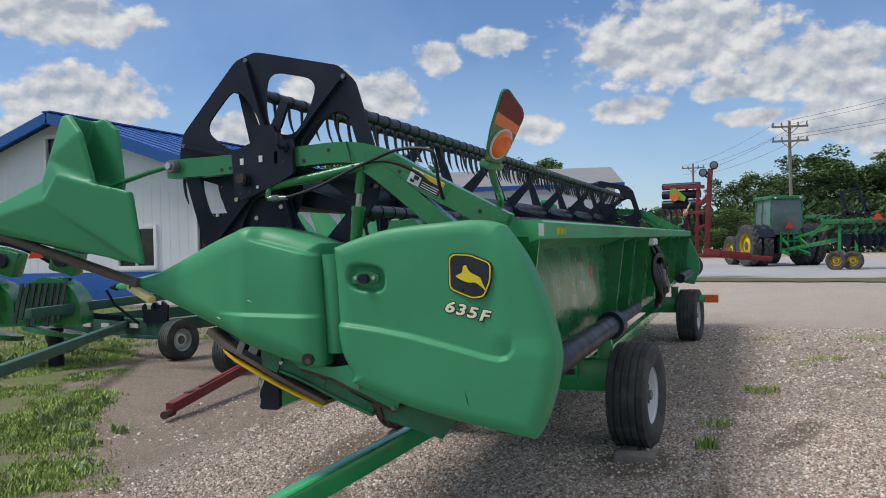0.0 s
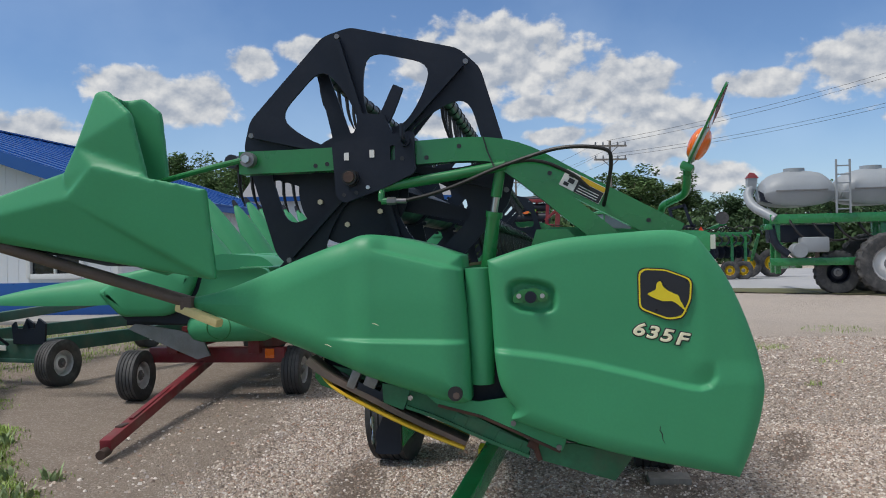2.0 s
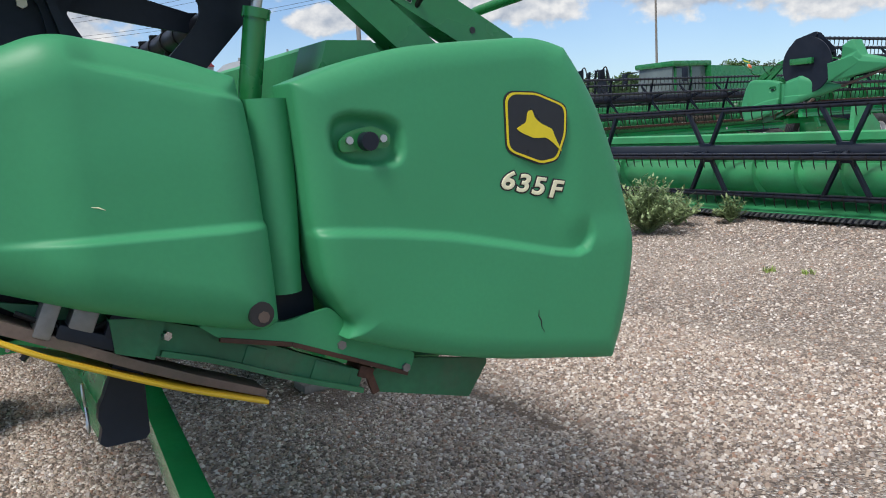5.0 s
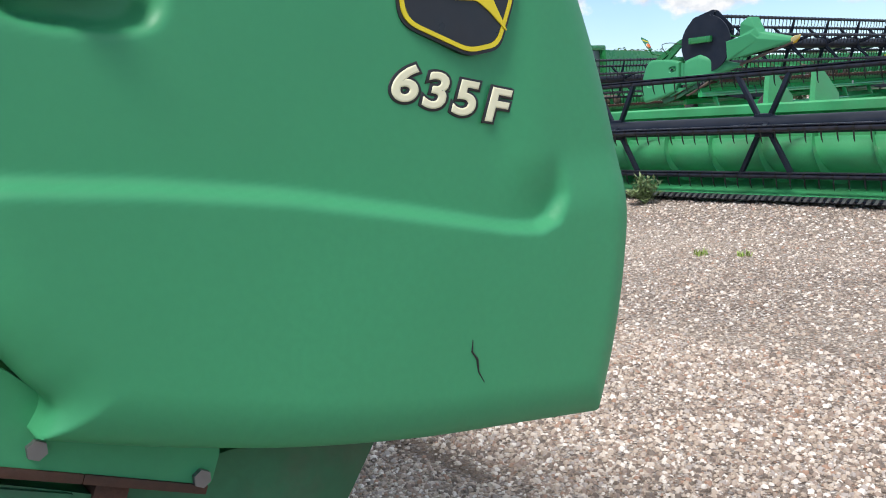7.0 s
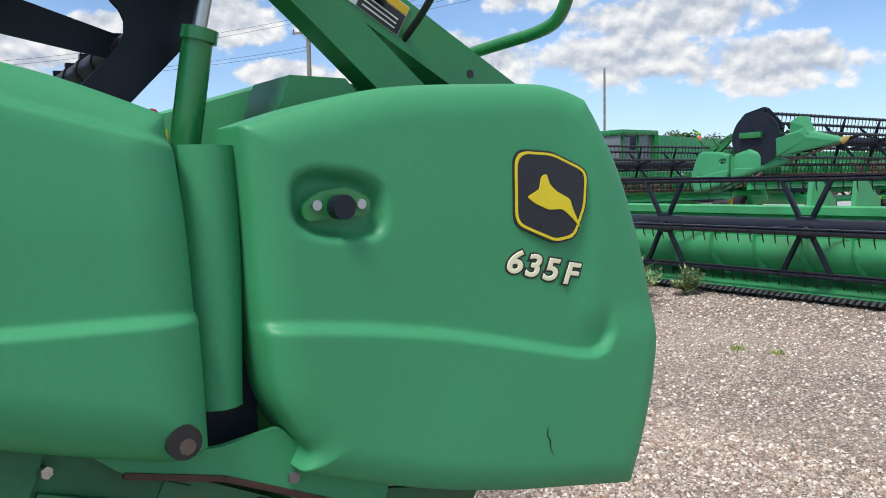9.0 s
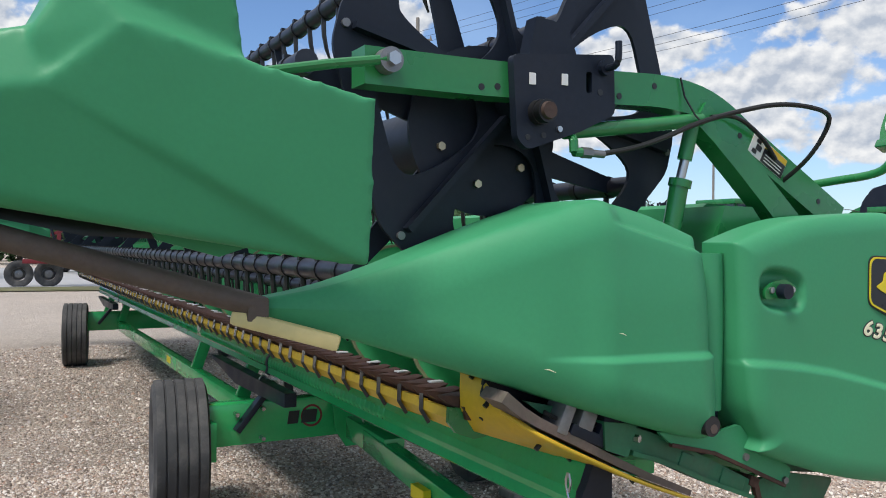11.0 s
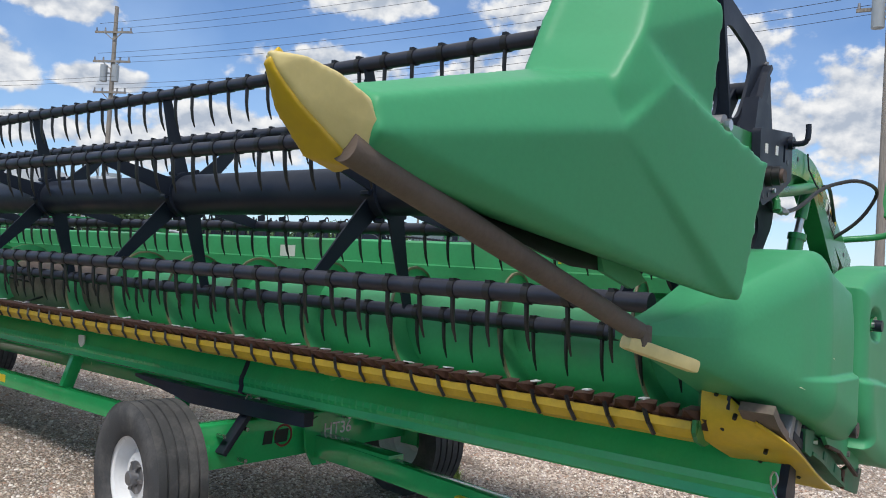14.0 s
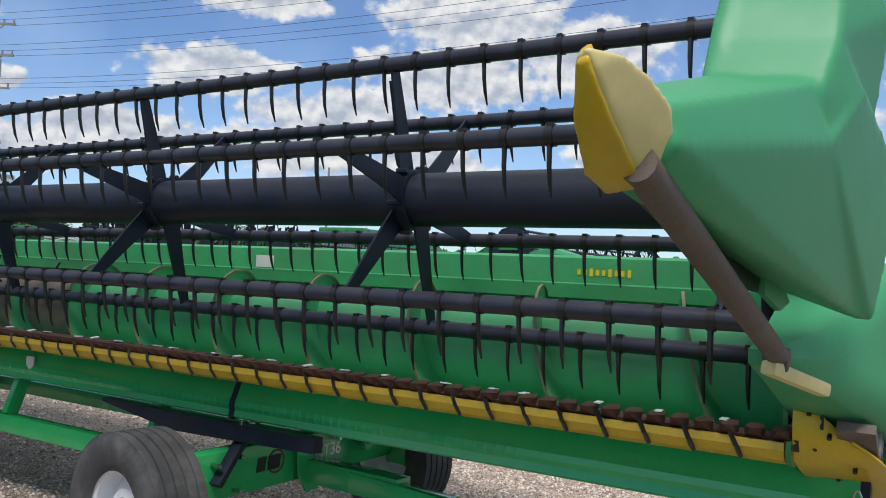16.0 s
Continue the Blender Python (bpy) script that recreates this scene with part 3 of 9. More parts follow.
def stones(name, boxes, seed):
    """Loose gravel: small irregular stones lying on the yard, in one mesh."""
    rs = np.random.RandomState(seed)
    ang = np.arange(6) * np.pi / 3
    base = np.array([(np.cos(q), np.sin(q), -0.35) for q in ang] + [(0.62 * np.cos(q), 0.62 * np.sin(q), 0.62) for q in (0.4, 2.5, 4.6)])
    tri = np.array([(6, 7, 8), (0, 1, 6), (1, 7, 6), (1, 2, 7), (2, 3, 7), (3, 8, 7), (3, 4, 8), (4, 5, 8), (5, 6, 8), (5, 0, 6)])
    pos, size = [], []
    for x0, x1, y0, y1, n, s0, s1 in boxes:
        p = np.stack([rs.uniform(x0, x1, n), rs.uniform(y0, y1, n)], 1)
        bare = np.zeros(n, bool)
        for cx, cy, rx, ry, turn in DAMP:
            q = radians(turn)
            u, v = (p[:, 0] - cx) * np.cos(q) + (p[:, 1] - cy) * np.sin(q), (p[:, 1] - cy) * np.cos(q) - (p[:, 0] - cx) * np.sin(q)
            bare |= ((u / rx) ** 2 + (v / ry) ** 2 < 1.1) & (rs.random_sample(n) < 0.8)
        p = p[~bare]
        n = len(p)
        pos.append(p)
        size.append(rs.uniform(s0, s1, n) * rs.choice((0.7, 1.0, 1.25), n, p=(0.5, 0.38, 0.12)))
    pos, size = np.concatenate(pos), np.concatenate(size)
    n = len(pos)
    z = np.array([ground_height(x, y) for x, y in pos])
    v = base[None] * rs.uniform(0.7, 1.25, (n, len(base), 1)) * size[:, None, None]
    v[:, :, 2] *= rs.uniform(0.5, 1.0, (n, 1))
    a = rs.uniform(0, 2 * np.pi, n)
    c, s_ = np.cos(a)[:, None], np.sin(a)[:, None]
    x, y = v[:, :, 0] * c - v[:, :, 1] * s_, v[:, :, 0] * s_ + v[:, :, 1] * c
    co = np.stack([x + pos[:, :1], y + pos[:, 1:], v[:, :, 2] + z[:, None] + size[:, None] * 0.25], 2).reshape(-1, 3)
    fs = (tri[None] + (np.arange(n) * len(base))[:, None, None]).reshape(-1, 3)
    me = bpy.data.meshes.new(name)
    me.from_pydata(co.tolist(), [], fs.tolist())
    me.materials.append(M_STONE)
    me.validate()
    return tagged(new(name, me), "loose grey and tan gravel stones", "gravel", kind="stuff")


stones("gravel", [(-2.6, 2.6, 0.2, 4.2, 90000, 0.005, 0.0125), (-2.9, 5.5, -1.2, 5.5, 60000, 0.006, 0.0135), (-3.2, 8, 5.5, 11, 26000, 0.008, 0.019), (5.5, 8, -1.5, 5.5, 8000, 0.010, 0.019), (-4.0, -2.6, 2, 9, 1500, 0.009, 0.018)], 4)


def blades(name, spots, seed, material=None, label="", kind="stuff", h=(0.03, 0.11), category="grass", wide=1.0):
    """Grass or weed blades: bent narrow leaves in one mesh. spots: x, y, radius, count, height factor."""
    rs = random.Random(seed)
    co, fs = [], []
    for sx, sy, sr, n, hf in spots:
        for _ in range(n):
            a, d = rs.uniform(0, 6.283), sr * math.sqrt(rs.random())
            x, y = sx + d * math.cos(a), sy + d * math.sin(a)
            z = ground_height(x, y)
            hh, b = rs.uniform(*h) * hf, rs.uniform(0, 6.283)
            w = rs.uniform(0.002, 0.0045) * (1 + hf * 0.3) * wide
            lx, ly = math.cos(b) * hh * rs.uniform(0.2, 0.8), math.sin(b) * hh * rs.uniform(0.2, 0.8)
            px, py = -math.sin(b) * w, math.cos(b) * w
            k = len(co)
            co += [(x - px, y - py, z), (x + px, y + py, z), (x + lx * 0.4 + px, y + ly * 0.4 + py, z + hh * 0.6), (x + lx * 0.4 - px, y + ly * 0.4 - py, z + hh * 0.6), (x + lx, y + ly, z + hh)]
            fs += [(k, k + 1, k + 2, k + 3), (k + 3, k + 2, k + 4)]
    me = bpy.data.meshes.new(name)
    me.from_pydata(co, [], fs)
    me.materials.append(material or M_GRASS)
    return tagged(new(name, me), label, category, kind=kind)


rg = random.Random(11)
spots, weeds = [], []
for _ in range(3600):
    y = rg.uniform(-0.5, 9.0)
    edge = -3.35 - max(0, y - 0.8) * 0.82
    x = edge + 0.45 - abs(rg.gauss(0, 1.9)) + rg.gauss(0, 0.15)
    n_ = noise.noise((x * 1.1, y * 1.1, 4.0)) + 0.5 * noise.noise((x * 3.1, y * 3.1, 7.0))
    if n_ < -0.12:
        continue
    spots.append((x, y, rg.uniform(0.05, 0.20), rg.randint(25, 70), rg.uniform(0.35, 0.8) * (0.7 + 0.7 * max(0.0, n_))))
    if rg.random() < 0.05:
        weeds.append((x, y, rg.uniform(0.06, 0.14), rg.randint(14, 26), rg.uniform(0.5, 0.9)))
for _ in range(500):
    spots.append((rg.uniform(-16, -7), rg.uniform(6, 14), rg.uniform(0.2, 0.6), 45, rg.uniform(0.5, 1.0)))
blades("grass", spots, 5, label="short uneven green grass at the yard's edge", h=(0.02, 0.085))
blades("weeds", weeds, 6, M_WEED, "broad-leaved weeds standing in the short grass", h=(0.05, 0.13), category="weeds", wide=3.2)
TUFTS = [(1.10, 5.09, 0.17, 190, 0.7), (0.70, 2.88, 0.08, 90, 1.1), (1.85, 7.4, 0.2, 120, 0.6), (2.3, 6.2, 0.1, 40, 0.6), (2.6, 9.5, 0.35, 160, 0.6), (1.2, 9.3, 0.3, 110, 0.5),
         (1.6, 6.9, 0.14, 50, 0.5), (4.4, 12.0, 0.6, 200, 0.6), (5.6, 10.0, 0.4, 120, 0.6), (4.5, 2.8, 0.06, 40, 0.5), (4.6, 2.5, 0.05, 40, 0.5), (0.75, 3.6, 0.12, 70, 0.9), (3.0, 8.0, 0.2, 60, 0.5)]
for k, (x, y, r, n, hf) in enumerate(TUFTS):
    blades("grass_tuft", [(x, y, r, n, hf)], 40 + k, label="small green weed tuft in the gravel", kind="stuff", category="weed")


def weed_bush(x, y, r, h, n, seed):
    rs = random.Random(seed)
    w = thing("weed_bush", "bushy grey-green weed growing from the gravel", "weed", at=Matrix.Translation((x, y, 0)))
    st, lf = bmesh.new(), bmesh.new()
    for _ in range(n):
        a, out = rs.uniform(0, 6.283), rs.uniform(0.1, 1.0) * r
        hh = h * rs.uniform(0.45, 1.0) * (1 - 0.35 * out / r)
        tip = Vector((math.cos(a) * out, math.sin(a) * out, hh))
        mid = tip * 0.5 + Vector((0, 0, hh * 0.12))
        pipe(st, [(0, 0, 0), mid, tip], [0.006, 0.004, 0.002], seg=4)
        for _ in range(20):
            t = rs.uniform(0.2, 1.0)
            p = mid * (2 * t * (1 - t)) + tip * t * t
            d = Vector((rs.uniform(-1, 1), rs.uniform(-1, 1), rs.uniform(-0.2, 0.8))).normalized()
            l, wd = rs.uniform(0.04, 0.09), rs.uniform(0.008, 0.017)
            s_ = d.cross(Vector((0, 0, 1))).normalized() * wd
            vs = [lf.verts.new(q) for q in (p, p + d * l * 0.5 + s_, p + d * l, p + d * l * 0.5 - s_)]
            lf.faces.new(vs)
    part("stem", st, M_WEED, w)
    tagged(part("leaf", lf, M_WEED, w, smooth=None), kind="stuff")
    return w


weed_bush(5.55, 5.25, 0.62, 0.74, 210, 1)
weed_bush(6.85, 5.15, 0.26, 0.36, 40, 2)
weed_bush(6.3, 5.5, 0.38, 0.42, 50, 3)

# ---- the grain header ----
L = 11.05
header = thing("grain_header", "green platform header with black reel, nose up on a cart", "header", group="grain headers")


def ends(name, bm, material, parent, label="", smooth=35, deeper=None):
    """A part at the near end and its mirror at the far end."""
    far = bm.copy()
    for v in far.verts:
        v.co.y = L - v.co.y
    bmesh.ops.reverse_faces(far, faces=far.faces)
    p, q = parent if isinstance(parent, tuple) else (parent, parent)
    return part(name, bm, material, p, label, smooth), part(name, far, material, q, label, smooth)


def round_edge(edge, r, d):
    if edge >= r:
        return 0.0
    k = 1 - edge / r
    return d * (1 - math.sqrt(max(0.0, 1 - k * k)))


def zr(x):
    return float(np.interp(x, (-0.69, -0.60, -0.47, -0.32, -0.16, 0.0, 0.06, 0.10), (1.147, 1.141, 1.125, 1.099, 1.061, 1.021, 1.011, 1.022)))


def rear_relief(x, z, edge):
    y = round_edge(edge, 0.065, 0.036) + 0.012 * ((x + 0.2) / 0.45) ** 2 * (0.3 if x < -0.2 else 0.8) - 0.012
    inside = sstep(-0.008, 0.012, min(z - zr(x), 0.092 - x + 0.025 * sstep(1.01, 1.06, z)))
    fade = 1 - sstep(1.02, 1.12, z) * sstep(-0.02, 0.09, x)
    y += 0.022 * inside * fade + (0.022 * (1 - fade) * 0.4)
    px, pz = (x + 0.523) / 0.092, (z - 1.342) / 0.060
    d = (abs(px) ** 3 + abs(pz + 0.18 * px) ** 3) ** (1 / 3)
    return y + 0.034 * (1 - sstep(0.72, 1.05, d))


bm = bmesh.new()
shell(bm, [(-0.605, 0.897), (-0.48, 0.850), (-0.33, 0.803), (-0.16, 0.762), (0.02, 0.729), (0.192, 0.697)],
      [(-0.684, 1.475), (-0.56, 1.515), (-0.408, 1.549), (-0.20, 1.566), (-0.028, 1.572), (0.062, 1.548)],
      [(-0.605, 0.897), (-0.590, 0.927), (-0.614, 0.965), (-0.647, 1.035), (-0.664, 1.16), (-0.672, 1.32), (-0.684, 1.475)],
      [(0.192, 0.697), (0.236, 0.80), (0.272, 0.93), (0.281, 1.05), (0.235, 1.23), (0.157, 1.41), (0.062, 1.548)], 120, 150, rear_relief, lambda x, z: 0.16)
rear_shield = ends("rear_end_shield", bm, M_SHIELD, header, "moulded green plastic end shield", smooth=60)


def front_relief(x, z, edge):
    y = 0.33 * max(0.0, -1.12 - x) * sstep(-1.06, -1.22, x) + round_edge(edge, 0.10, 0.07) * (1 - 0.6 * sstep(-1.2, -1.9, x)) - 0.006
    y += 0.019 * sstep(-0.006, 0.011, z - (1.176 + 0.02 * (-0.78 - x))) * sstep(-1.34, -1.10, x)
    y += 0.02 * sstep(1.30, 1.60, z) * sstep(-1.3, -1.0, x)
    y += 0.022 * sstep(-0.010, 0.006, z - (1.522 - 0.24 * (x + 1.10))) * sstep(-1.13, -1.06, x)
    return y


bm = bmesh.new()
shell(bm, [(-1.937, 1.300), (-1.754, 1.247), (-1.523, 1.173), (-1.332, 1.110), (-1.15, 1.047), (-0.985, 0.995), (-0.81, 0.948), (-0.752, 0.960)],
      [(-1.940, 1.335), (-1.79, 1.365), (-1.648, 1.41), (-1.397, 1.502), (-1.25, 1.550), (-1.137, 1.580), (-0.962, 1.552), (-0.784, 1.495)],
      [(-1.937, 1.300), (-1.940, 1.335)],
      [(-0.752, 0.960), (-0.756, 1.10), (-0.766, 1.30), (-0.784, 1.495)], 120, 120, front_relief, lambda x, z: 0.34)
front_shield = ends("front_end_shield", bm, M_SHIELD, header, "pointed green plastic crop divider base", smooth=60)

bm = bmesh.new()
cs = [(-0.775, 0.24), (-0.775, 0.112), (-0.770, 0.090), (-0.752, 0.074), (-0.725, 0.066), (-0.699, 0.072), (-0.678, 0.086), (-0.667, 0.112), (-0.667, 0.24)]
lo = [bm.verts.new((x * 0.80 - 0.138, y, 1.012)) for x, y in cs]
mi = [bm.verts.new((x + 0.004, y, 1.25)) for x, y in cs]
hi = [bm.verts.new((x, y, 1.445)) for x, y in cs]
for p, q in ((lo, mi), (mi, hi)):
    for k in range(len(cs) - 1):
        bm.faces.new((p[k], p[k + 1], q[k + 1], q[k]))
bm.faces.new(hi)
bm.faces.new(lo[::-1])
ends("joint_column", bm, M_SHIELD, header, "rounded green filler between the shields")
bm = bmesh.new()
box(bm, (-0.71, 0.20, 1.02), (0.16, 0.12, 0.30), bev=0.01)
ends("inner_bracket", bm, M_BLACK, header)

for k in (0, 1):
    sg, y0 = (1, 0.0) if k == 0 else (-1, L)
    Y = lambda y: y0 + sg * y
    # latch in its pocket
    bm = bmesh.new()
    slab(bm, rounded([(-0.590, 1.318), (-0.468, 1.324), (-0.462, 1.352), (-0.510, 1.374), (-0.560, 1.366), (-0.592, 1.345)], 0.012), Y(0.026), Y(0.016))
    latch = part("latch_plate", bm, M_GREEN, rear_shield[k])
    bm = bmesh.new()
    rod(bm, (-0.527, Y(0.02), 1.340), (-0.527, Y(-0.010), 1.340), 0.021, 20)
    part("latch_knob", bm, M_BLACK, latch, "black rubber knob")
    for dx in (-0.042, 0.042):
        bm = bmesh.new()
        rod(bm, (-0.527 + dx, Y(0.02), 1.344), (-0.527 + dx, Y(0.008), 1.344), 0.009, 10)
        part("latch_bolt", bm, M_STEEL, latch, "bright bolt head")
    # pivot bolt of the front shield
    # solid black disc: the dark of the bolt hole is only its colour
    bm = bmesh.new()
    rod(bm, (-0.806, Y(0.06), 0.992), (-0.806, Y(-0.0015), 0.992), 0.027, 28)
    piv = part("pivot_hole", bm, M_INK, front_shield[k], "flat black disc painting the dark of the bolt recess")
    bm = bmesh.new()
    rod(bm, (-0.802, Y(0.03), 0.985), (-0.802, Y(-0.0030), 0.985), 0.013, 8)
    part("bolt_head", bm, M_STRUT, piv)

# badge and model number on the near end shield
shield_near = rear_shield[0]
yb = 0.002


def ring(pts, k):
    cx, cz = sum(p[0] for p in pts) / len(pts), sum(p[1] for p in pts) / len(pts)
    return [(cx + (p[0] - cx) * k, cz + (p[1] - cz) * k) for p in pts]


badge_out = rounded([(-0.150, 1.430), (-0.132, 1.446), (-0.055, 1.442), (0.028, 1.410), (0.040, 1.395), (0.036, 1.330), (0.006, 1.264), (-0.045, 1.256), (-0.138, 1.292), (-0.150, 1.308)], 0.016)
bm = bmesh.new()
slab(bm, badge_out, yb + 0.012, yb)
badge = part("badge", bm, M_INK, shield_near, "dark shield-shaped badge with a yellow rim")
badge.matrix_basis = Matrix.Translation((-0.055, 0, -0.005)) @ Matrix.Rotation(radians(-3.6), 4, "Z") @ Matrix.Translation((0.055, 0, 0))
bm = bmesh.new()
slab(bm, ring(badge_out, 0.955), yb, yb - 0.002, holes=[ring(badge_out, 0.895)])
part("badge_rim", bm, M_DECALYELLOW, badge, "yellow rim line")
bm = bmesh.new()
slab(bm, ring(badge_out, 0.89), yb, yb - 0.0015)
part("badge_field", bm, M_BADGE, badge)
bm = bmesh.new()
slab(bm, rounded([(-0.118, 1.352), (-0.098, 1.362), (-0.088, 1.366), (-0.083, 1.392), (-0.070, 1.398), (-0.062, 1.376), (-0.045, 1.362), (-0.010, 1.346), (-0.004, 1.328), (0.018, 1.286), (-0.010, 1.312), (-0.030, 1.326), (-0.066, 1.326), (-0.100, 1.340)], 0.006, 3), yb - 0.0015, yb - 0.0035)
part("badge_emblem", bm, M_DECALYELLOW, badge, "plain yellow emblem shape")


def lettering(text, size, at, material, parent, name, label="", depth=0.001, shear=0.0, fat=0.0, rot=(90, 0, 0), wide=1.0):
    """Letters as a mesh; fat swells their outline by that many metres."""
    cu = bpy.data.curves.new("text", "FONT")
    cu.body, cu.size, cu.shear = text, size, shear
    cu.extrude, cu.bevel_depth, cu.bevel_resolution = (0.0, fat, 1) if fat else (depth, 0.0, 0)
    cu.align_x = "CENTER"
    tmp = new("text", cu)
    me = bpy.data.meshes.new_from_object(tmp.evaluated_get(bpy.context.evaluated_depsgraph_get()))
    bpy.data.objects.remove(tmp)
    me.materials.append(material)
    me.name = name
    ob = new(name, me)
    ob.parent = parent
    ob.matrix_basis = pose(*at, *rot) @ Matrix.Diagonal((wide, 1, depth / fat if fat else 1, 1))
    return tagged(ob, label)


for dx, ch in ((-0.142, "6"), (-0.095, "3"), (-0.047, "5"), (0.004, "F")):
    z = 1.205 - (dx + 0.158) * 0.235
    ly = min(rear_relief(dx - 0.013 + s_ * 0.02, z + q, 1.0) for s_ in (-1.8, -1, 0, 1, 1.8) for q in (0.0, 0.025, 0.05))
    lettering(ch, 0.062, (dx - 0.010, ly - 0.0006, z), M_INK, shield_near, "model_number_outline", "black outline of the model number", shear=0.18, fat=0.0052, rot=(90, 10, 0), wide=1.36)
    lettering(ch, 0.062, (dx - 0.010, ly - 0.0016, z), M_LETTER, shield_near, "model_number", "cream model number", shear=0.18, fat=0.0020, rot=(90, 10, 0), wide=1.36)
bm = bmesh.new()
pipe(bm, [(x, rear_relief(x, z, 1.0) - 0.0004, z) for x, z in ((-0.081, 0.884), (-0.084, 0.868), (-0.076, 0.856), (-0.075, 0.838), (-0.066, 0.822))], [0.0006, 0.0016, 0.0020, 0.0012, 0.0006], seg=5)
part("crack", bm, M_INK, shield_near, "short crack in the plastic")
for p, q in (((-1.113, 1.249), (-1.088, 1.241)), ((-1.306, 1.167), (-1.279, 1.159))):
    bm = bmesh.new()
    ys = front_relief(p[0], p[1], 1.0)
    pipe(bm, [(p[0], ys, p[1]), ((p[0] + q[0]) / 2, ys, (p[1] + q[1]) / 2 + 0.002), (q[0], front_relief(q[0], q[1], 1.0), q[1])], [0.0004, 0.0014, 0.0004], seg=5)
    part("scratch", bm, M_LETTER, front_shield[0], "pale scratch in the plastic")

# folding divider above the snout
bm = bmesh.new()
hull(bm, [(-2.975, 0.228, 1.655), (-2.975, 0.240, 1.712), (-2.97, 0.330, 1.612), (-2.97, 0.330, 1.740), (-2.96, 0.268, 1.612), (-2.393, 0.117, 1.751), (-2.41, 0.150, 1.860), (-2.44, 0.330, 1.885), (-2.49, 0.36, 1.62),
          (-2.586, 0.226, 1.585), (-2.02, 0.30, 1.490), (-1.765, 0.112, 1.412), (-2.02, 0.285, 1.76), (-1.765, 0.085, 1.58), (-2.15, 0.30, 1.84)])
hull(bm, [(-2.393, 0.117, 1.751), (-2.250, 0.075, 1.874), (-1.757, 0.031, 1.768), (-1.744, 0.088, 1.410), (-1.79, 0.112, 1.47), (-1.760, 0.062, 1.764), (-1.748, 0.118, 1.416), (-2.3, 0.20, 1.86), (-2.3, 0.20, 1.70), (-2.0, 0.12, 1.79), (-2.0, 0.14, 1.50)])
FO = [(-2.405, 0.130, 1.85), (-2.338, 0.112, 1.96), (-2.248, 0.115, 2.175), (-2.20, 0.112, 2.180), (-2.15, 0.078, 2.140), (-2.068, 0.043, 2.075), (-2.024, 0.078, 1.83)]
FI = [(-2.43, 0.355, 1.86), (-2.375, 0.352, 1.97), (-2.285, 0.340, 2.172), (-2.145, 0.335, 2.178), (-2.068, 0.335, 2.115), (-2.038, 0.335, 1.82)]
for w in (FO, FI):
    t = 0.030 if w is FO else -0.030
    hull(bm, [p for p in w[1:]] + [(p[0], p[1] + t, p[2]) for p in w[1:]])
hull(bm, [(x, y + d, z) for x, y, z in ((-2.405, 0.130, 1.84), (-2.338, 0.112, 1.96), (-2.024, 0.076, 1.84), (-2.25, 0.078, 1.872), (-2.02, 0.062, 1.80), (-2.36, 0.120, 1.76)) for d in (0.0, 0.035)])
hull(bm, [(x, y + d, z) for x, y, z in ((-2.43, 0.355, 1.84), (-2.375, 0.352, 1.97), (-2.038, 0.335, 1.83), (-2.05, 0.335, 1.74), (-2.40, 0.350, 1.72)) for d in (0.0, -0.03)])
for k in (0, 1):
    fr_ = [FO[k], FO[k + 1], FI[k], FI[k + 1]]
    hull(bm, fr_ + [(p[0] + 0.06, p[1], p[2]) for p in fr_])
divider = ends("folding_divider", bm, M_SHIELD, header, "moulded green plastic divider folded up on its strut", smooth=60)
for d in divider:
    r = d.modifiers.new("Remesh", "REMESH")
    r.mode, r.voxel_size, r.use_smooth_shade = "VOXEL", 0.0085, True
    s_ = d.modifiers.new("Smooth", "SMOOTH")
    s_.factor, s_.iterations = 0.5, 7
SHRINK = Matrix.Translation((-3.00, 0.285, 1.650)) @ Matrix.Diagonal((0.95, 0.92, 0.94, 1)) @ Matrix.Translation((3.00, -0.285, -1.650))
bm = bmesh.new()
hull(bm, [(-3.152, 0.288, 1.754), (-3.105, 0.258, 1.752), (-3.05, 0.240, 1.737), (-2.985, 0.226, 1.705), (-2.958, 0.234, 1.66), (-2.966, 0.268, 1.600), (-3.02, 0.271, 1.638), (-3.10, 0.276, 1.690), (-3.140, 0.281, 1.728),
          (-3.145, 0.306, 1.746), (-3.10, 0.326, 1.678), (-3.03, 0.336, 1.617), (-2.955, 0.334, 1.598), (-3.09, 0.332, 1.754), (-2.985, 0.346, 1.748), (-2.95, 0.346, 1.66)])
bmesh.ops.transform(bm, matrix=SHRINK, verts=bm.verts)
cap = ends("divider_tip", bm, M_CREAM, divider, "sun-bleached yellow plastic tip", smooth=70)
# its front underside keeps its yellow
under = [(-3.148, 0.287, 1.744), (-3.138, 0.283, 1.724), (-3.10, 0.2775, 1.686), (-3.02, 0.2725, 1.634), (-2.972, 0.270, 1.600), (-3.144, 0.306, 1.738), (-3.10, 0.326, 1.674), (-3.03, 0.336, 1.613), (-2.957, 0.333, 1.594)]
bm = bmesh.new()
hull(bm, [(x - 0.004, y, z - 0.004) for x, y, z in under] + [(x + 0.020, y + 0.006, z + 0.022) for x, y, z in under])
bmesh.ops.transform(bm, matrix=SHRINK, verts=bm.verts)
shade_ = ends("tip_underside", bm, M_YELLOW, divider, "bright yellow underside of the tip", smooth=70)
for o in cap + shade_:
    r = o.modifiers.new("Remesh", "REMESH")
    r.mode, r.voxel_size, r.use_smooth_shade = "VOXEL", 0.004, True
    s_ = o.modifiers.new("Smooth", "SMOOTH")
    s_.factor, s_.iterations = 0.5, 8
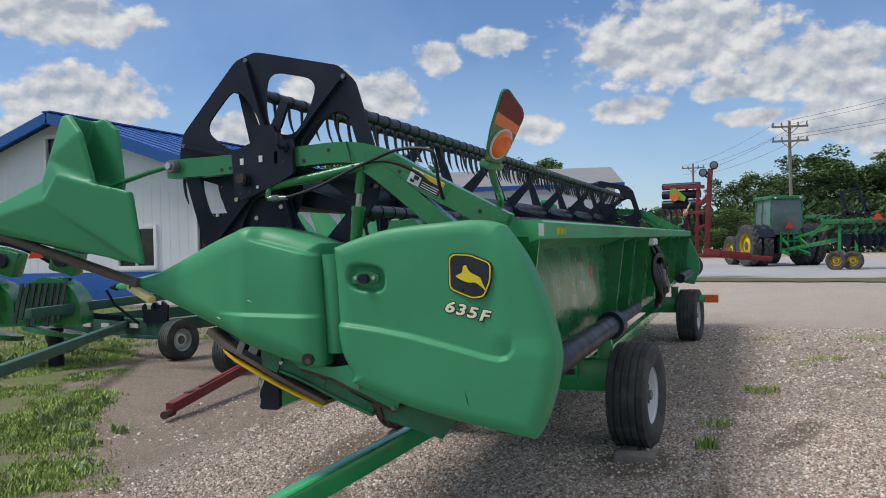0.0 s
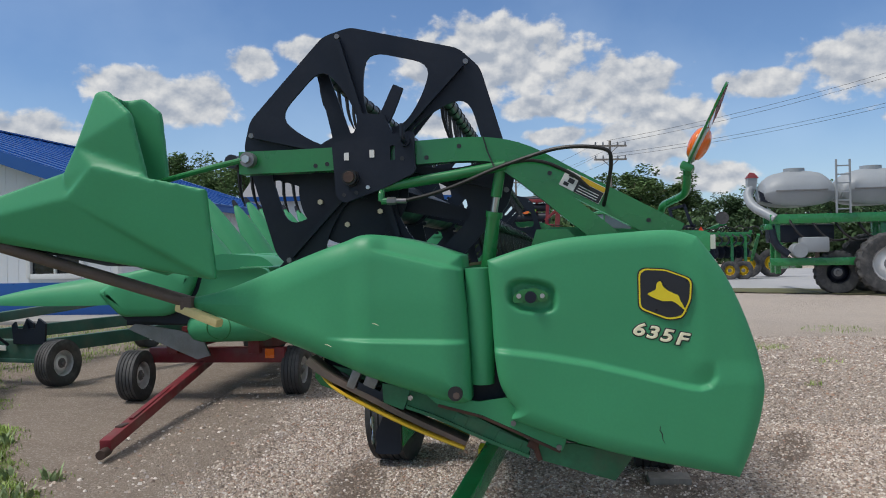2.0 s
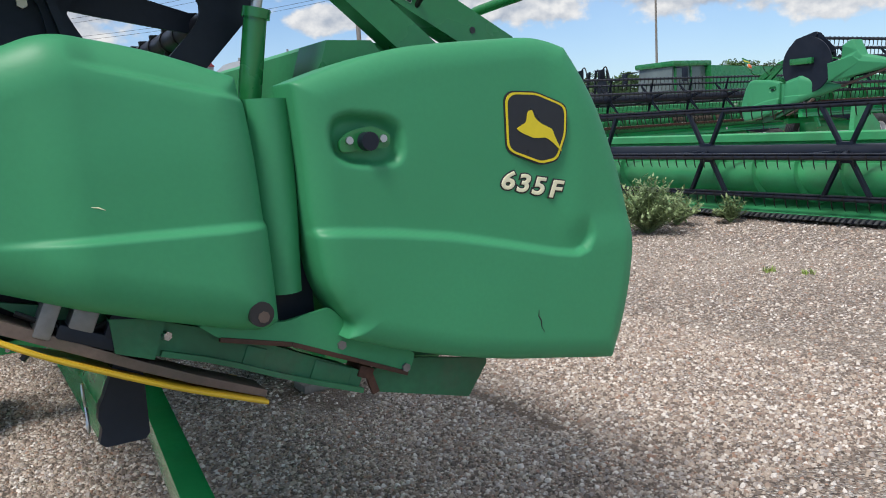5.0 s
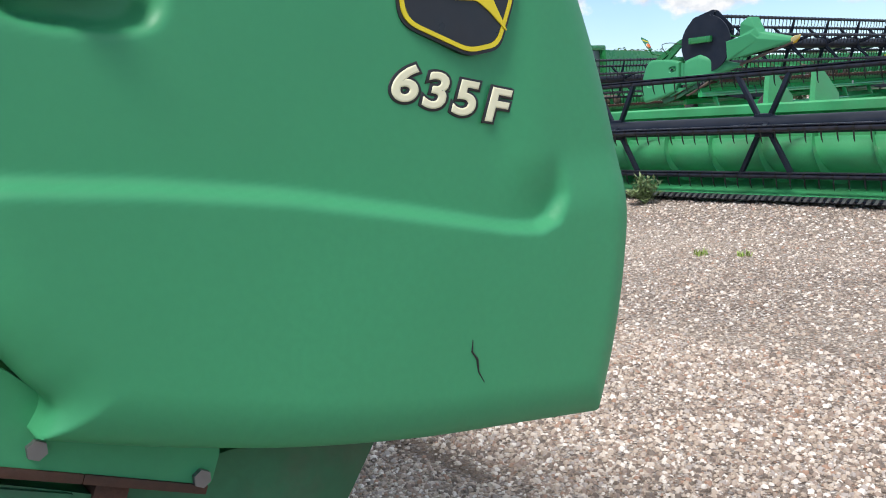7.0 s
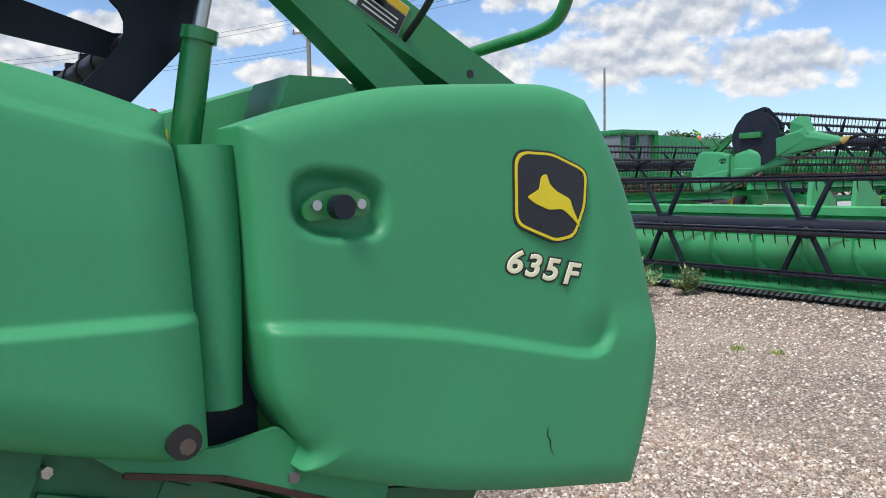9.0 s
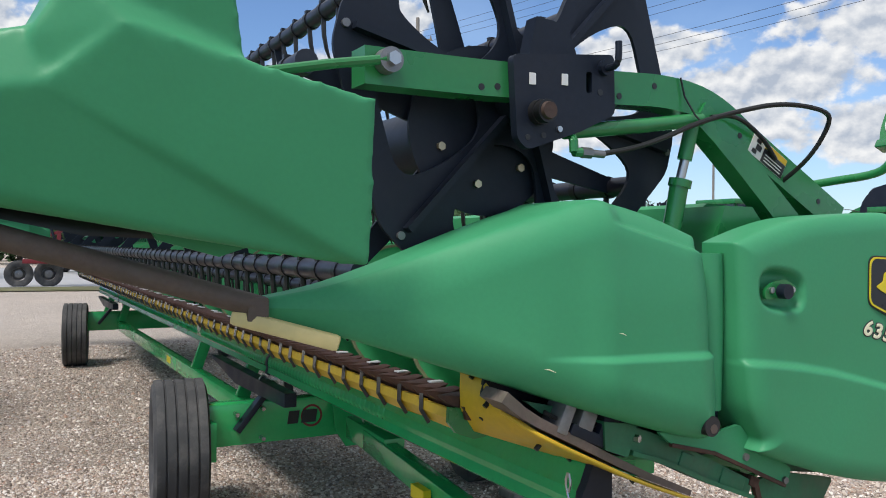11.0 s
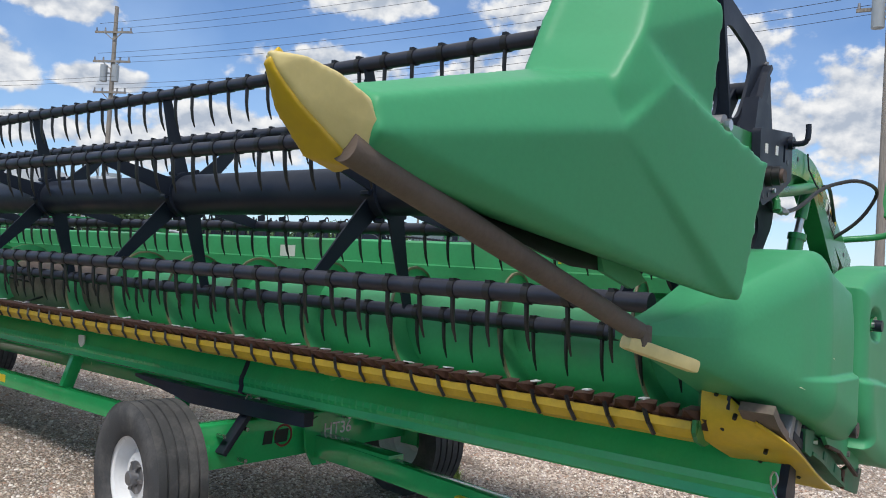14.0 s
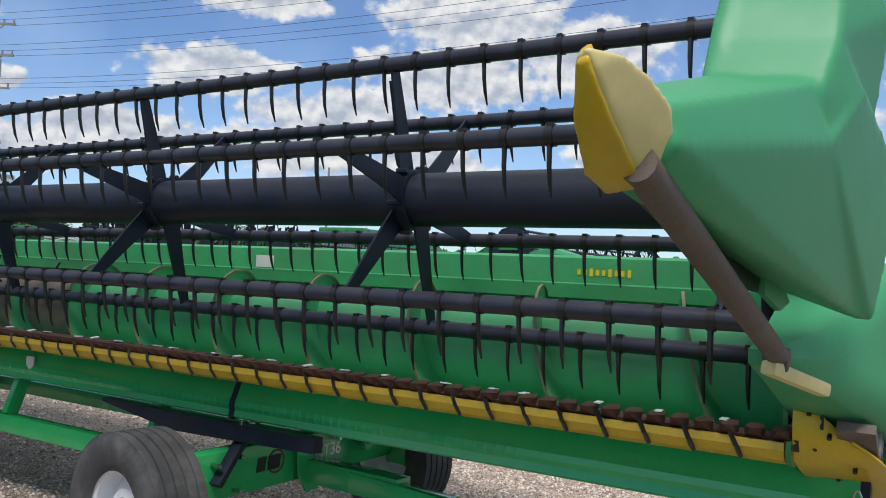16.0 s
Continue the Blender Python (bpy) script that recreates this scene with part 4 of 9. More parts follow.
# near-black solid: the shade inside the divider shell is put into its colour
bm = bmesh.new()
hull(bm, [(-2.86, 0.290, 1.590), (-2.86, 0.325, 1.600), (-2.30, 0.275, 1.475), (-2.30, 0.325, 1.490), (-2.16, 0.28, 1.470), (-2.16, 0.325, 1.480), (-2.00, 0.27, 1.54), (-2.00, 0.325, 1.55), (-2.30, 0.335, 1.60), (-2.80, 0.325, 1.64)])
ends("inner_liner", bm, M_TINE, divider, "near-black solid standing in for the shaded hollow of the divider")
bm = bmesh.new()
hull(bm, [(x, y + d, z) for x, y, z in ((-2.20, 0.262, 1.535), (-2.05, 0.250, 1.500), (-1.975, 0.245, 1.452), (-2.03, 0.255, 1.432), (-2.16, 0.265, 1.468)) for d in (0.0, 0.014)])
ends("inner_tab", bm, M_SHIELD, divider, "green inner tab of the divider")
bm = bmesh.new()
pipe(bm, [(-1.93, 0.270, 1.318), (-3.00, 0.272, 1.630)], 0.026, seg=14)
ends("strut", bm, M_STRUT, header, "weathered brown steel strut")
bm = bmesh.new()
box(bm, (-1.945, 0.275, 1.315), (0.05, 0.06, 0.055), bev=0.008)
ends("strut_foot", bm, M_STRUT, header)
bm = bmesh.new()
beam(bm, (-1.995, 0.285, 1.300), (-1.775, 0.190, 1.237), 0.042, 0.036, bev=0.011)
ends("tip_strip", bm, M_CREAM, header, "pale yellow plastic wear strip")
bm = bmesh.new()
pipe(bm, [(-1.66, 0.20, 1.893), (-1.80, 0.21, 1.868), (-2.05, 0.235, 1.815)], 0.012, seg=10)
ends("tie_rod", bm, M_GREEN, header)


def bar_path(bm, pts, h, y0, y1, n=1):
    """A flat bar of height h along a line in (x, z), from y0 to y1."""
    pts = [Vector(p) for p in pts]
    for _ in range(n):
        q = [pts[0]]
        for a, b in zip(pts, pts[1:]):
            q += [a.lerp(b, 0.25), a.lerp(b, 0.75)]
        pts = q + [pts[-1]]
    top, bot = [], []
    for i, p in enumerate(pts):
        d = (pts[min(i + 1, len(pts) - 1)] - pts[max(i - 1, 0)]).normalized()
        nn = Vector((-d.y, d.x))
        hh = h[0] + (h[1] - h[0]) * i / (len(pts) - 1) if isinstance(h, tuple) else h
        top.append(p + nn * hh / 2)
        bot.append(p - nn * hh / 2)
    slab(bm, [(p.x, p.y) for p in top + bot[::-1]], y0, y1)


bm = bmesh.new()
bar_path(bm, [(-1.700, 1.884), (-1.35, 1.886), (-0.95, 1.903), (-0.73, 1.914), (-0.56, 1.884), (-0.40, 1.788), (-0.22, 1.690), (0.03, 1.555)], (0.090, 0.098), 0.235, 0.315, 2)
arm = ends("reel_arm", bm, M_GREEN, header, "bent green reel lift arm", smooth=30)
bm = bmesh.new()
bar_path(bm, [(-0.625, 1.862), (-0.52, 1.790), (-0.215, 1.535)], (0.075, 0.085), 0.225, 0.295, 1)
ends("arm_brace", bm, M_GREEN, header, "", smooth=30)
bm = bmesh.new()
pipe(bm, [(-1.12, 0.235, 1.768), (-0.85, 0.232, 1.804), (-0.62, 0.232, 1.840)], 0.021, seg=12)
ends("arm_tube", bm, M_GREEN, header)
bm = bmesh.new()
rod(bm, (-0.635, 0.24, 1.86), (-0.660, 0.255, 1.72), 0.022, 14)
rod(bm, (-0.672, 0.263, 1.645), (-0.700, 0.28, 1.44), 0.028, 16)
rod(bm, (-0.668, 0.261, 1.662), (-0.672, 0.263, 1.64), 0.034, 16)
cyl = ends("lift_cylinder", bm, M_GREEN, header)
bm = bmesh.new()
rod(bm, (-0.655, 0.252, 1.74), (-0.672, 0.263, 1.65), 0.014, 12)
ends("cylinder_rod", bm, M_STEEL, cyl, "bright chrome rod")
bm = bmesh.new()
rod(bm, (-1.650, 0.23, 1.893), (-1.650, 0.190, 1.893), 0.030, 20)
washer = ends("end_washer", bm, M_GREYSTEEL, arm)
bm = bmesh.new()
rod(bm, (-1.650, 0.195, 1.893), (-1.650, 0.172, 1.893), 0.017, 6)
ends("end_bolt", bm, M_STEEL, washer)
# flat black discs on the arm paint the dark inside its holes
for hx, hz in ((-0.80, 1.922), (-0.93, 1.881), (-1.38, 1.863), (-1.332, 1.868), (-0.08, 1.615), (-0.45, 1.805)):
    bm = bmesh.new()
    rod(bm, (hx, 0.24, hz), (hx, 0.2335, hz), 0.009, 12)
    ends("arm_hole", bm, M_INK, arm)

# black pivot plate with its adjuster
bm = bmesh.new()
slab(bm, rounded([(-1.305, 1.950), (-0.975, 1.985), (-0.970, 1.822), (-1.09, 1.766), (-1.258, 1.708), (-1.290, 1.735)], 0.018), 0.205, 0.232, [rounded([(-1.070, 1.872), (-1.050, 1.872), (-1.050, 1.930), (-1.070, 1.930)], 0.008)])
plate = ends("pivot_plate", bm, M_BLACK, header, "black steel reel pivot plate")
bm = bmesh.new()
rod(bm, (-1.226, 0.21, 1.806), (-1.226, 0.184, 1.806), 0.033, 24)
rod(bm, (-1.226, 0.19, 1.806), (-1.226, 0.160, 1.806), 0.030, 24)
pin = ends("pivot_pin", bm, M_TINE, plate, "dark pivot pin")
bm = bmesh.new()
rod(bm, (-1.226, 0.165, 1.806), (-1.226, 0.150, 1.806), 0.025, 20, r2=0.021)
ends("pin_core", bm, M_RUST, pin, "rusty brown pin end")
for hx, hz in ((-1.245, 1.892), (-1.142, 1.900)):
    bm = bmesh.new()
    box(bm, (hx, 0.2035, hz), (0.019, 0.003, 0.030))
    ends("paint_patch", bm, M_WHITE, plate, "small white sticker")
for hx, hz, hr, mt in ((-1.022, 1.878, 0.009, M_INK), (-1.208, 1.749, 0.008, M_INK), (-1.258, 1.741, 0.008, M_INK), (-1.16, 1.768, 0.008, M_STEEL)):
    bm = bmesh.new()
    rod(bm, (hx, 0.206, hz), (hx, 0.2035 if mt is M_INK else 0.197, hz), hr, 10)
    ends("plate_bolt", bm, mt, plate)
bm = bmesh.new()
pipe(bm, [(-1.01, 0.215, 1.945), (-1.01, 0.165, 1.940), (-1.01, 0.148, 1.950), (-1.01, 0.145, 1.975), (-1.01, 0.146, 2.005)], 0.0095, seg=10, smooth_n=1)
rod(bm, (-1.01, 0.206, 1.945), (-1.01, 0.19, 1.945), 0.022, 16)
ends("hook", bm, M_BLACK, plate, "black upturned hook")
bm = bmesh.new()
bar_path(bm, [(-1.16, 1.97), (-1.10, 2.05), (-1.045, 2.175)], (0.060, 0.042), 0.27, 0.29, 1)
hull(bm, [(x, y, z) for x, z in ((-1.23, 1.94), (-1.05, 1.94), (-1.20, 2.07), (-1.10, 2.06)) for y in (0.25, 0.30)])
ends("adjuster", bm, M_BLACK, header, "black adjusting lever")
bm = bmesh.new()
pipe(bm, [(-1.02, 0.205, 1.711), (-0.90, 0.20, 1.735), (-0.78, 0.20, 1.776), (-0.67, 0.195, 1.822), (-0.54, 0.175, 1.862), (-0.40, 0.12, 1.895), (-0.24, 0.085, 1.880), (-0.222, 0.09, 1.84), (-0.235, 0.15, 1.74), (-0.25, 0.26, 1.66)], 0.0075, seg=8, smooth_n=3)
hose_ = ends("hose", bm, M_TINE, header, "black hydraulic hose")
bm = bmesh.new()
rod(bm, (-1.085, 0.206, 1.712), (-1.05, 0.206, 1.712), 0.015, 6)
rod(bm, (-1.052, 0.206, 1.712), (-1.008, 0.205, 1.711), 0.0105, 12)
ends("hose_coupling", bm, M_GREYSTEEL, hose_, "grey crimped hose coupling")
bm = bmesh.new()
pipe(bm, [(-1.107, 0.226, 1.775), (-1.108, 0.208, 1.740), (-1.108, 0.206, 1.712)], 0.013, seg=10)
rod(bm, (-1.108, 0.206, 1.712), (-1.082, 0.206, 1.712), 0.013, 10)
ends("hose_elbow", bm, M_GREEN, hose_)
bm = bmesh.new()
pipe(bm, [(-0.705, 0.228, 1.955), (-0.690, 0.226, 1.90), (-0.668, 0.205, 1.845), (-0.655, 0.19, 1.822)], 0.003, seg=6)
ends("cable_tie", bm, M_TINE, hose_)
bm = bmesh.new()
pipe(bm, [(-0.62, 0.19, 1.842), (-0.50, 0.20, 1.860), (-0.36, 0.22, 1.80), (-0.30, 0.225, 1.74)], 0.007, seg=8, smooth_n=2)
ends("hose", bm, M_TINE, header, "black hydraulic hose")

# warning decal on the arm
ang = math.atan2(-0.135, 0.25)
dx, dz = math.cos(ang), math.sin(ang)


def decal(u0, u1, v0, v1, y, material, name, parent, label=""):
    bm = bmesh.new()
    o = Vector((-0.325, 1.750))
    q = [(o.x + dx * u - dz * v, o.y + dz * u + dx * v) for u, v in ((u0, v0), (u1, v0), (u1, v1), (u0, v1))]
    slab(bm, q, y, y - 0.0015)
    return part(name, bm, material, parent, label)


dec = decal(-0.085, 0.085, -0.034, 0.034, 0.2345, M_WHITE, "warning_decal", arm[0], "white, orange and black safety sticker")
decal(-0.024, 0.083, 0.014, 0.032, 0.2328, M_YELLOW, "decal_heading", dec)
decal(-0.024, 0.083, -0.033, 0.012, 0.2328, M_INK, "decal_text_block", dec)
for k in range(3):
    decal(-0.014, 0.070, -0.006 - 0.010 * k, -0.003 - 0.010 * k, 0.2310, M_WHITE, "decal_text_bar", dec)
decal(-0.066, -0.046, 0.012, 0.024, 0.2328, M_INK, "decal_pictogram", dec)
decal(-0.060, -0.036, -0.010, 0.008, 0.2328, M_INK, "decal_pictogram", dec)
decal(-0.072, -0.052, -0.026, -0.013, 0.2328, M_INK, "decal_pictogram", dec)

# warning light on its bent pipe
bm = bmesh.new()
pipe(bm, [(-0.02, 0.36, 1.60), (-0.018, 0.35, 1.672), (0.005, 0.26, 1.685), (0.036, 0.11, 1.700), (0.036, 0.06, 1.730), (0.033, 0.03, 1.800)], 0.014, seg=12, smooth_n=2)
mast = ends("light_pipe", bm, M_GREEN, header, "bent green pipe")
w_ = -Vector((0.183, 0.983, 0.0)).normalized()
v_ = Vector((0.50, -0.10, 1.0)).normalized()
n_ = w_.cross(v_).normalized()
v_ = n_.cross(w_).normalized()
tilt = Matrix.Translation((0.038, 0.032, 1.800)) @ Matrix((w_, -n_, v_)).transposed().to_4x4()


def on_sign(name, mt, parent, label, pts, y0, y1, r=0.0):
    bm = bmesh.new()
    slab(bm, rounded(pts, r) if r else pts, y0, y1)
    bmesh.ops.transform(bm, matrix=tilt, verts=bm.verts)
    return ends(name, bm, mt, parent, label)


sign = on_sign("marker_plate", M_GREEN, mast, "green marker plate with reflective bands", [(-0.075, -0.01), (0.050, -0.01), (0.118, 0.13), (0.150, 0.285), (0.110, 0.298), (-0.070, 0.240), (-0.112, 0.21), (-0.100, 0.06)], -0.004, 0.004, 0.025)
for sd in (-1, 1):
    y0, y1 = (-0.0055, -0.004) if sd < 0 else (0.004, 0.0055)
    if sd < 0:
        on_sign("marker_band", M_DECALYELLOW, sign, "yellow reflective band", [(-0.098, 0.165), (0.128, 0.205), (0.134, 0.240), (-0.092, 0.198)], y0, y1)
    else:
        on_sign("marker_band", M_ORANGE, sign, "orange reflective band", [(-0.102, 0.130), (0.113, 0.155), (0.128, 0.203), (-0.096, 0.168)], y0, y1)
        on_sign("marker_band", M_RED, sign, "dark red reflective band", [(-0.096, 0.171), (0.128, 0.206), (0.140, 0.280), (0.108, 0.290), (-0.070, 0.234), (-0.102, 0.205)], y0, y1)
    bm = bmesh.new()
    rod(bm, (-0.002, sd * 0.004, 0.082), (-0.002, sd * 0.011, 0.082), 1.0, 28)
    bmesh.ops.transform(bm, matrix=Matrix.Translation((-0.002, 0, 0.082)) @ Matrix.Diagonal((0.079, 1, 0.065, 1)) @ Matrix.Translation((0.002, 0, -0.082)), verts=bm.verts)
    bmesh.ops.transform(bm, matrix=tilt, verts=bm.verts)
    ends("lens_rim", bm, M_WHITE, sign, "white lens rim")
    bm = bmesh.new()
    bmesh.ops.create_uvsphere(bm, u_segments=24, v_segments=12, radius=1, matrix=Matrix.Translation((-0.002, sd * 0.010, 0.082)) @ Matrix.Diagonal((0.072, 0.026, 0.058, 1)))
    bmesh.ops.transform(bm, matrix=tilt, verts=bm.verts)
    ends("light_lens", bm, M_ORANGE, sign, "orange plastic lens", smooth=180)
bm = bmesh.new()
box(bm, (-0.010, 0, -0.010), (0.13, 0.045, 0.028), bev=0.006)
bmesh.ops.transform(bm, matrix=tilt, verts=bm.verts)
ends("light_base", bm, M_GREEN, sign)

# box bracket behind the end shield
bm = bmesh.new()
slab(bm, [(-0.535, 1.40), (-0.535, 1.50), (-0.505, 1.588), (-0.385, 1.588), (-0.315, 1.515), (-0.315, 1.40)], 0.24, 0.42)
ends("box_bracket", bm, M_GREEN, header)

# side frame, skid and clutter under the shields
bm = bmesh.new()
slab(bm, [(-1.30, 1.075), (-0.95, 0.995), (-0.62, 0.94), (-0.55, 0.93), (-0.20, 0.80), (-0.20, 0.76), (-0.40, 0.79), (-0.62, 0.86), (-0.85, 0.92), (-1.25, 1.04)], 0.145, 0.16)
ends("side_plate", bm, M_DUSTGREEN, header, "dusty green side plate")
bm = bmesh.new()
slab(bm, rounded([(-0.925, 0.975), (-0.73, 0.950), (-0.62, 0.965), (-0.585, 0.925), (-0.405, 0.815), (-0.425, 0.768), (-0.56, 0.828), (-0.72, 0.898), (-0.88, 0.938)], 0.012), 0.072, 0.086)
pl_ = ends("lower_plate", bm, M_SHIELD, header, "green lower side plate with a rusty edge")
bm = bmesh.new()
for p, q in (((-0.88, 0.936), (-0.72, 0.896)), ((-0.72, 0.896), (-0.56, 0.826)), ((-0.56, 0.826), (-0.43, 0.768))):
    beam(bm, (p[0], 0.075, p[1]), (q[0], 0.075, q[1]), 0.014, 0.011, up=(0, 0, 1), bev=0.002)
ends("rusty_edge", bm, M_KNIFE, pl_, "rusty worn lower edge")
for bx, bz in ((-0.435, 0.785), (-0.60, 0.872)):
    bm = bmesh.new()
    rod(bm, (bx, 0.08, bz), (bx, 0.064, bz), 0.011, 6)
    ends("plate_bolt", bm, M_GREYSTEEL, pl_)
bm = bmesh.new()
bar_path(bm, [(-1.00, 0.955), (-0.88, 0.918), (-0.72, 0.845), (-0.545, 0.765)], (0.075, 0.050), 0.10, 0.14, 1)
bar_path(bm, [(-1.00, 0.925), (-0.88, 0.885), (-0.72, 0.812), (-0.545, 0.745)], 0.012, 0.085, 0.14, 1)
ends("side_channel", bm, M_DUSTGREEN, header, "dusty green folded channel")
bm = bmesh.new()
slab(bm, [(-0.52, 0.785), (-0.38, 0.79), (-0.172, 0.748), (-0.172, 0.735), (-0.232, 0.655), (-0.505, 0.728)], 0.11, 0.125)
fl_ = ends("skid_flap", bm, M_DUSTGREEN, header, "dented dusty green flap")
bm = bmesh.new()
beam(bm, (-0.52, 0.104, 0.775), (-0.505, 0.104, 0.728), 0.012, 0.018)
ends("flap_edge", bm, M_KNIFE, fl_, "rusty folded edge")
bm = bmesh.new()
slab(bm, [(-1.095, 1.015), (-0.985, 0.998), (-0.995, 0.962), (-1.015, 0.915), (-1.09, 0.942)], 0.088, 0.13)
brk_ = ends("end_bracket", bm, M_DUSTGREEN, header, "dusty green end bracket")
bm = bmesh.new()
rod(bm, (-0.992, 0.10, 0.962), (-0.985, 0.078, 0.962), 0.010, 6)
ends("bracket_bolt", bm, M_STEEL, brk_)
bm = bmesh.new()
bar_path(bm, [(-1.39, 1.10), (-1.32, 1.045), (-1.20, 0.985), (-0.98, 0.872), (-0.78, 0.787)], (0.030, 0.016), 0.098, 0.20, 1)
skid = ends("end_skid", bm, M_DUSTBROWN, header, "worn brown skid shoe")
bm = bmesh.new()
pipe(bm, [(-1.362, 0.160, 1.052), (-1.300, 0.098, 1.003), (-1.216, 0.074, 0.959), (-0.99, 0.073, 0.851), (-0.785, 0.076, 0.773)], 0.005, seg=8, smooth_n=2)
ends("skid_edge", bm, M_YELLOW, skid, "yellow edge strip")
for bx, bz, sx, sz, mt in ((-1.20, 1.045, 0.035, 0.11, M_GREYSTEEL), (-1.14, 1.02, 0.05, 0.05, M_GREYSTEEL), (-1.05, 0.985, 0.10, 0.07, M_BLACK), (-0.80, 0.875, 0.05, 0.05, M_DUSTGREEN), (-0.62, 0.80, 0.10, 0.05, M_DUSTGREEN), (-0.53, 0.785, 0.04, 0.03, M_KNIFE), (-1.10, 0.965, 0.20, 0.03, M_BLACK)):
    bm = bmesh.new()
    box(bm, (bx, 0.135, bz), (sx, 0.08, sz), Euler((0, radians(24), 0)).to_matrix(), 0.006)
    ends("frame_bracket", bm, mt, header)
bm = bmesh.new()
pipe(bm, [(-1.26, 0.12, 1.05), (-1.17, 0.11, 1.00), (-1.10, 0.12, 0.995), (-1.06, 0.13, 1.03)], 0.006, seg=6, smooth_n=2)
ends("loose_wire", bm, M_TINE, header, "loose black wire")
bm = bmesh.new()
slab(bm, [(-1.30, 1.30), (-0.60, 1.45), (-0.30, 1.50), (0.10, 1.50), (0.10, 0.78), (-0.2, 0.70), (-0.8, 0.88), (-1.30, 1.05)], 0.345, 0.360)
ends("end_wall", bm, M_GREEN, header)
bm = bmesh.new()
inner_line = [(-1.385, 0.318, 1.165), (-1.388, 0.318, 1.09), (-1.385, 0.318, 1.03), (-1.345, 0.318, 0.970), (-1.22, 0.318, 0.925), (-0.99, 0.318, 0.845), (-0.79, 0.318, 0.772)]
outer_line = [(-1.342, 0.285, 1.158), (-1.365, 0.235, 1.105), (-1.350, 0.165, 1.045), (-1.295, 0.100, 0.998), (-1.216, 0.077, 0.956), (-0.99, 0.077, 0.848), (-0.79, 0.078, 0.770)]
faces_ = []
for off in (0.0, 0.007):
    faces_.append([[bm.verts.new(Vector(p).lerp(Vector(q), k / 4) + Vector((off, 0, off))) for k in range(5)] for p, q in zip(inner_line, outer_line)])
for lay in faces_:
    for p, q in zip(lay, lay[1:]):
        for k in range(4):
            bm.faces.new((p[k], p[k + 1], q[k + 1], q[k]))
lo_, up_ = faces_
for i in range(len(lo_) - 1):
    for k in (0, 4):
        bm.faces.new((lo_[i][k], lo_[i + 1][k], up_[i + 1][k], up_[i][k]))
for i in (0, -1):
    for k in range(4):
        bm.faces.new((lo_[i][k], lo_[i][k + 1], up_[i][k + 1], up_[i][k]))
sole = ends("skid_sole", bm, M_YELLOW, header, "scraped yellow steel shoe under the end skid", smooth=60)
for bx, by, bz in ((-1.375, 0.275, 1.125), (-1.366, 0.22, 1.06), (-1.352, 0.26, 1.02), (-1.25, 0.16, 0.952), (-1.10, 0.22, 0.893), (-0.95, 0.14, 0.835)):
    bm = bmesh.new()
    rod(bm, (bx - 0.006, by, bz - 0.006), (bx + 0.006, by, bz + 0.006), 0.007, 8)
    ends("shoe_bolt", bm, M_TINE, sole, "dark bolt head")
# added black plate: stands in for the shaded gap and hides the yellow shoe
bm = bmesh.new()
slab(bm, [(-1.36, 1.155), (-1.10, 1.09), (-1.02, 1.00), (-1.02, 0.93), (-1.12, 0.965), (-1.30, 1.02), (-1.37, 1.08)], 0.236, 0.246)
ends("inner_guard", bm, M_BLACK, header, "added black plate standing in for the dark gap behind the skid")
# trough, back and top beam
Y0, Y1 = 0.36, L - 0.36


def run(name, outline, material, label="", y0=Y0, y1=Y1, parent=None):
    bm = bmesh.new()
    slab(bm, outline, y0, y1)
    return part(name, bm, material, parent or header, label, smooth=25)


def strip(pts, th):
    """A folded sheet: the outline of a line in (x, z) with thickness."""
    pts = [Vector(p) for p in pts]
    off = []
    for i, p in enumerate(pts):
        d = (pts[min(i + 1, len(pts) - 1)] - pts[max(i - 1, 0)]).normalized()
        off.append(p + Vector((-d.y, d.x)) * th)
    return [(p.x, p.y) for p in pts] + [(p.x, p.y) for p in off[::-1]]


run("trough_floor", strip([(-1.36, 1.012), (-1.22, 1.0), (-1.05, 0.915), (-0.85, 0.835), (-0.65, 0.815), (-0.50, 0.86), (-0.42, 0.97), (-0.40, 1.12)], -0.012), M_PALEGREEN, "green trough floor with scuffed paint")
run("back_sheet", strip([(-0.40, 1.10), (-0.415, 1.38), (-0.46, 1.42)], -0.012), M_PALEGREEN)
top_beam = run("top_beam", [(-0.472, 1.405), (-0.482, 1.470), (-0.470, 1.476), (-0.470, 1.590), (-0.455, 1.602), (0.150, 1.572), (0.168, 1.562), (0.168, 1.490), (0.150, 1.490), (0.02, 1.44), (-0.40, 1.40)], M_PALEGREEN, "long green top beam")
run("rear_sheet", strip([(-0.02, 1.45), (0.0, 1.10), (-0.05, 0.80), (-0.22, 0.70)], 0.012), M_GREEN, "dusty green rear sheet")
run("lower_beam", [(-0.30, 0.70), (-0.05, 0.74), (0.02, 0.80), (0.02, 0.86), (-0.25, 0.82)], M_GREEN)
for k, y in enumerate((0.36, 3.05, 3.75, 4.75, 5.85, 7.2, 8.3, 9.4, L - 0.375)):
    bm = bmesh.new()
    slab(bm, [(-0.02, 1.44), (0.148, 1.49), (0.10, 1.15), (0.06, 0.86), (-0.02, 0.84)], y, y + 0.015)
    part("rear_rib", bm, M_GREEN, header)
bm = bmesh.new()
rod(bm, (0.135, 0.35, 0.905), (0.135, 2.45, 0.905), 0.066, 24)
drive = part("drive_tube", bm, M_BLACK, header, "black drive shaft guard")
bm = bmesh.new()
rod(bm, (0.135, 2.35, 0.905), (0.135, 2.52, 0.905), 0.092, 24)
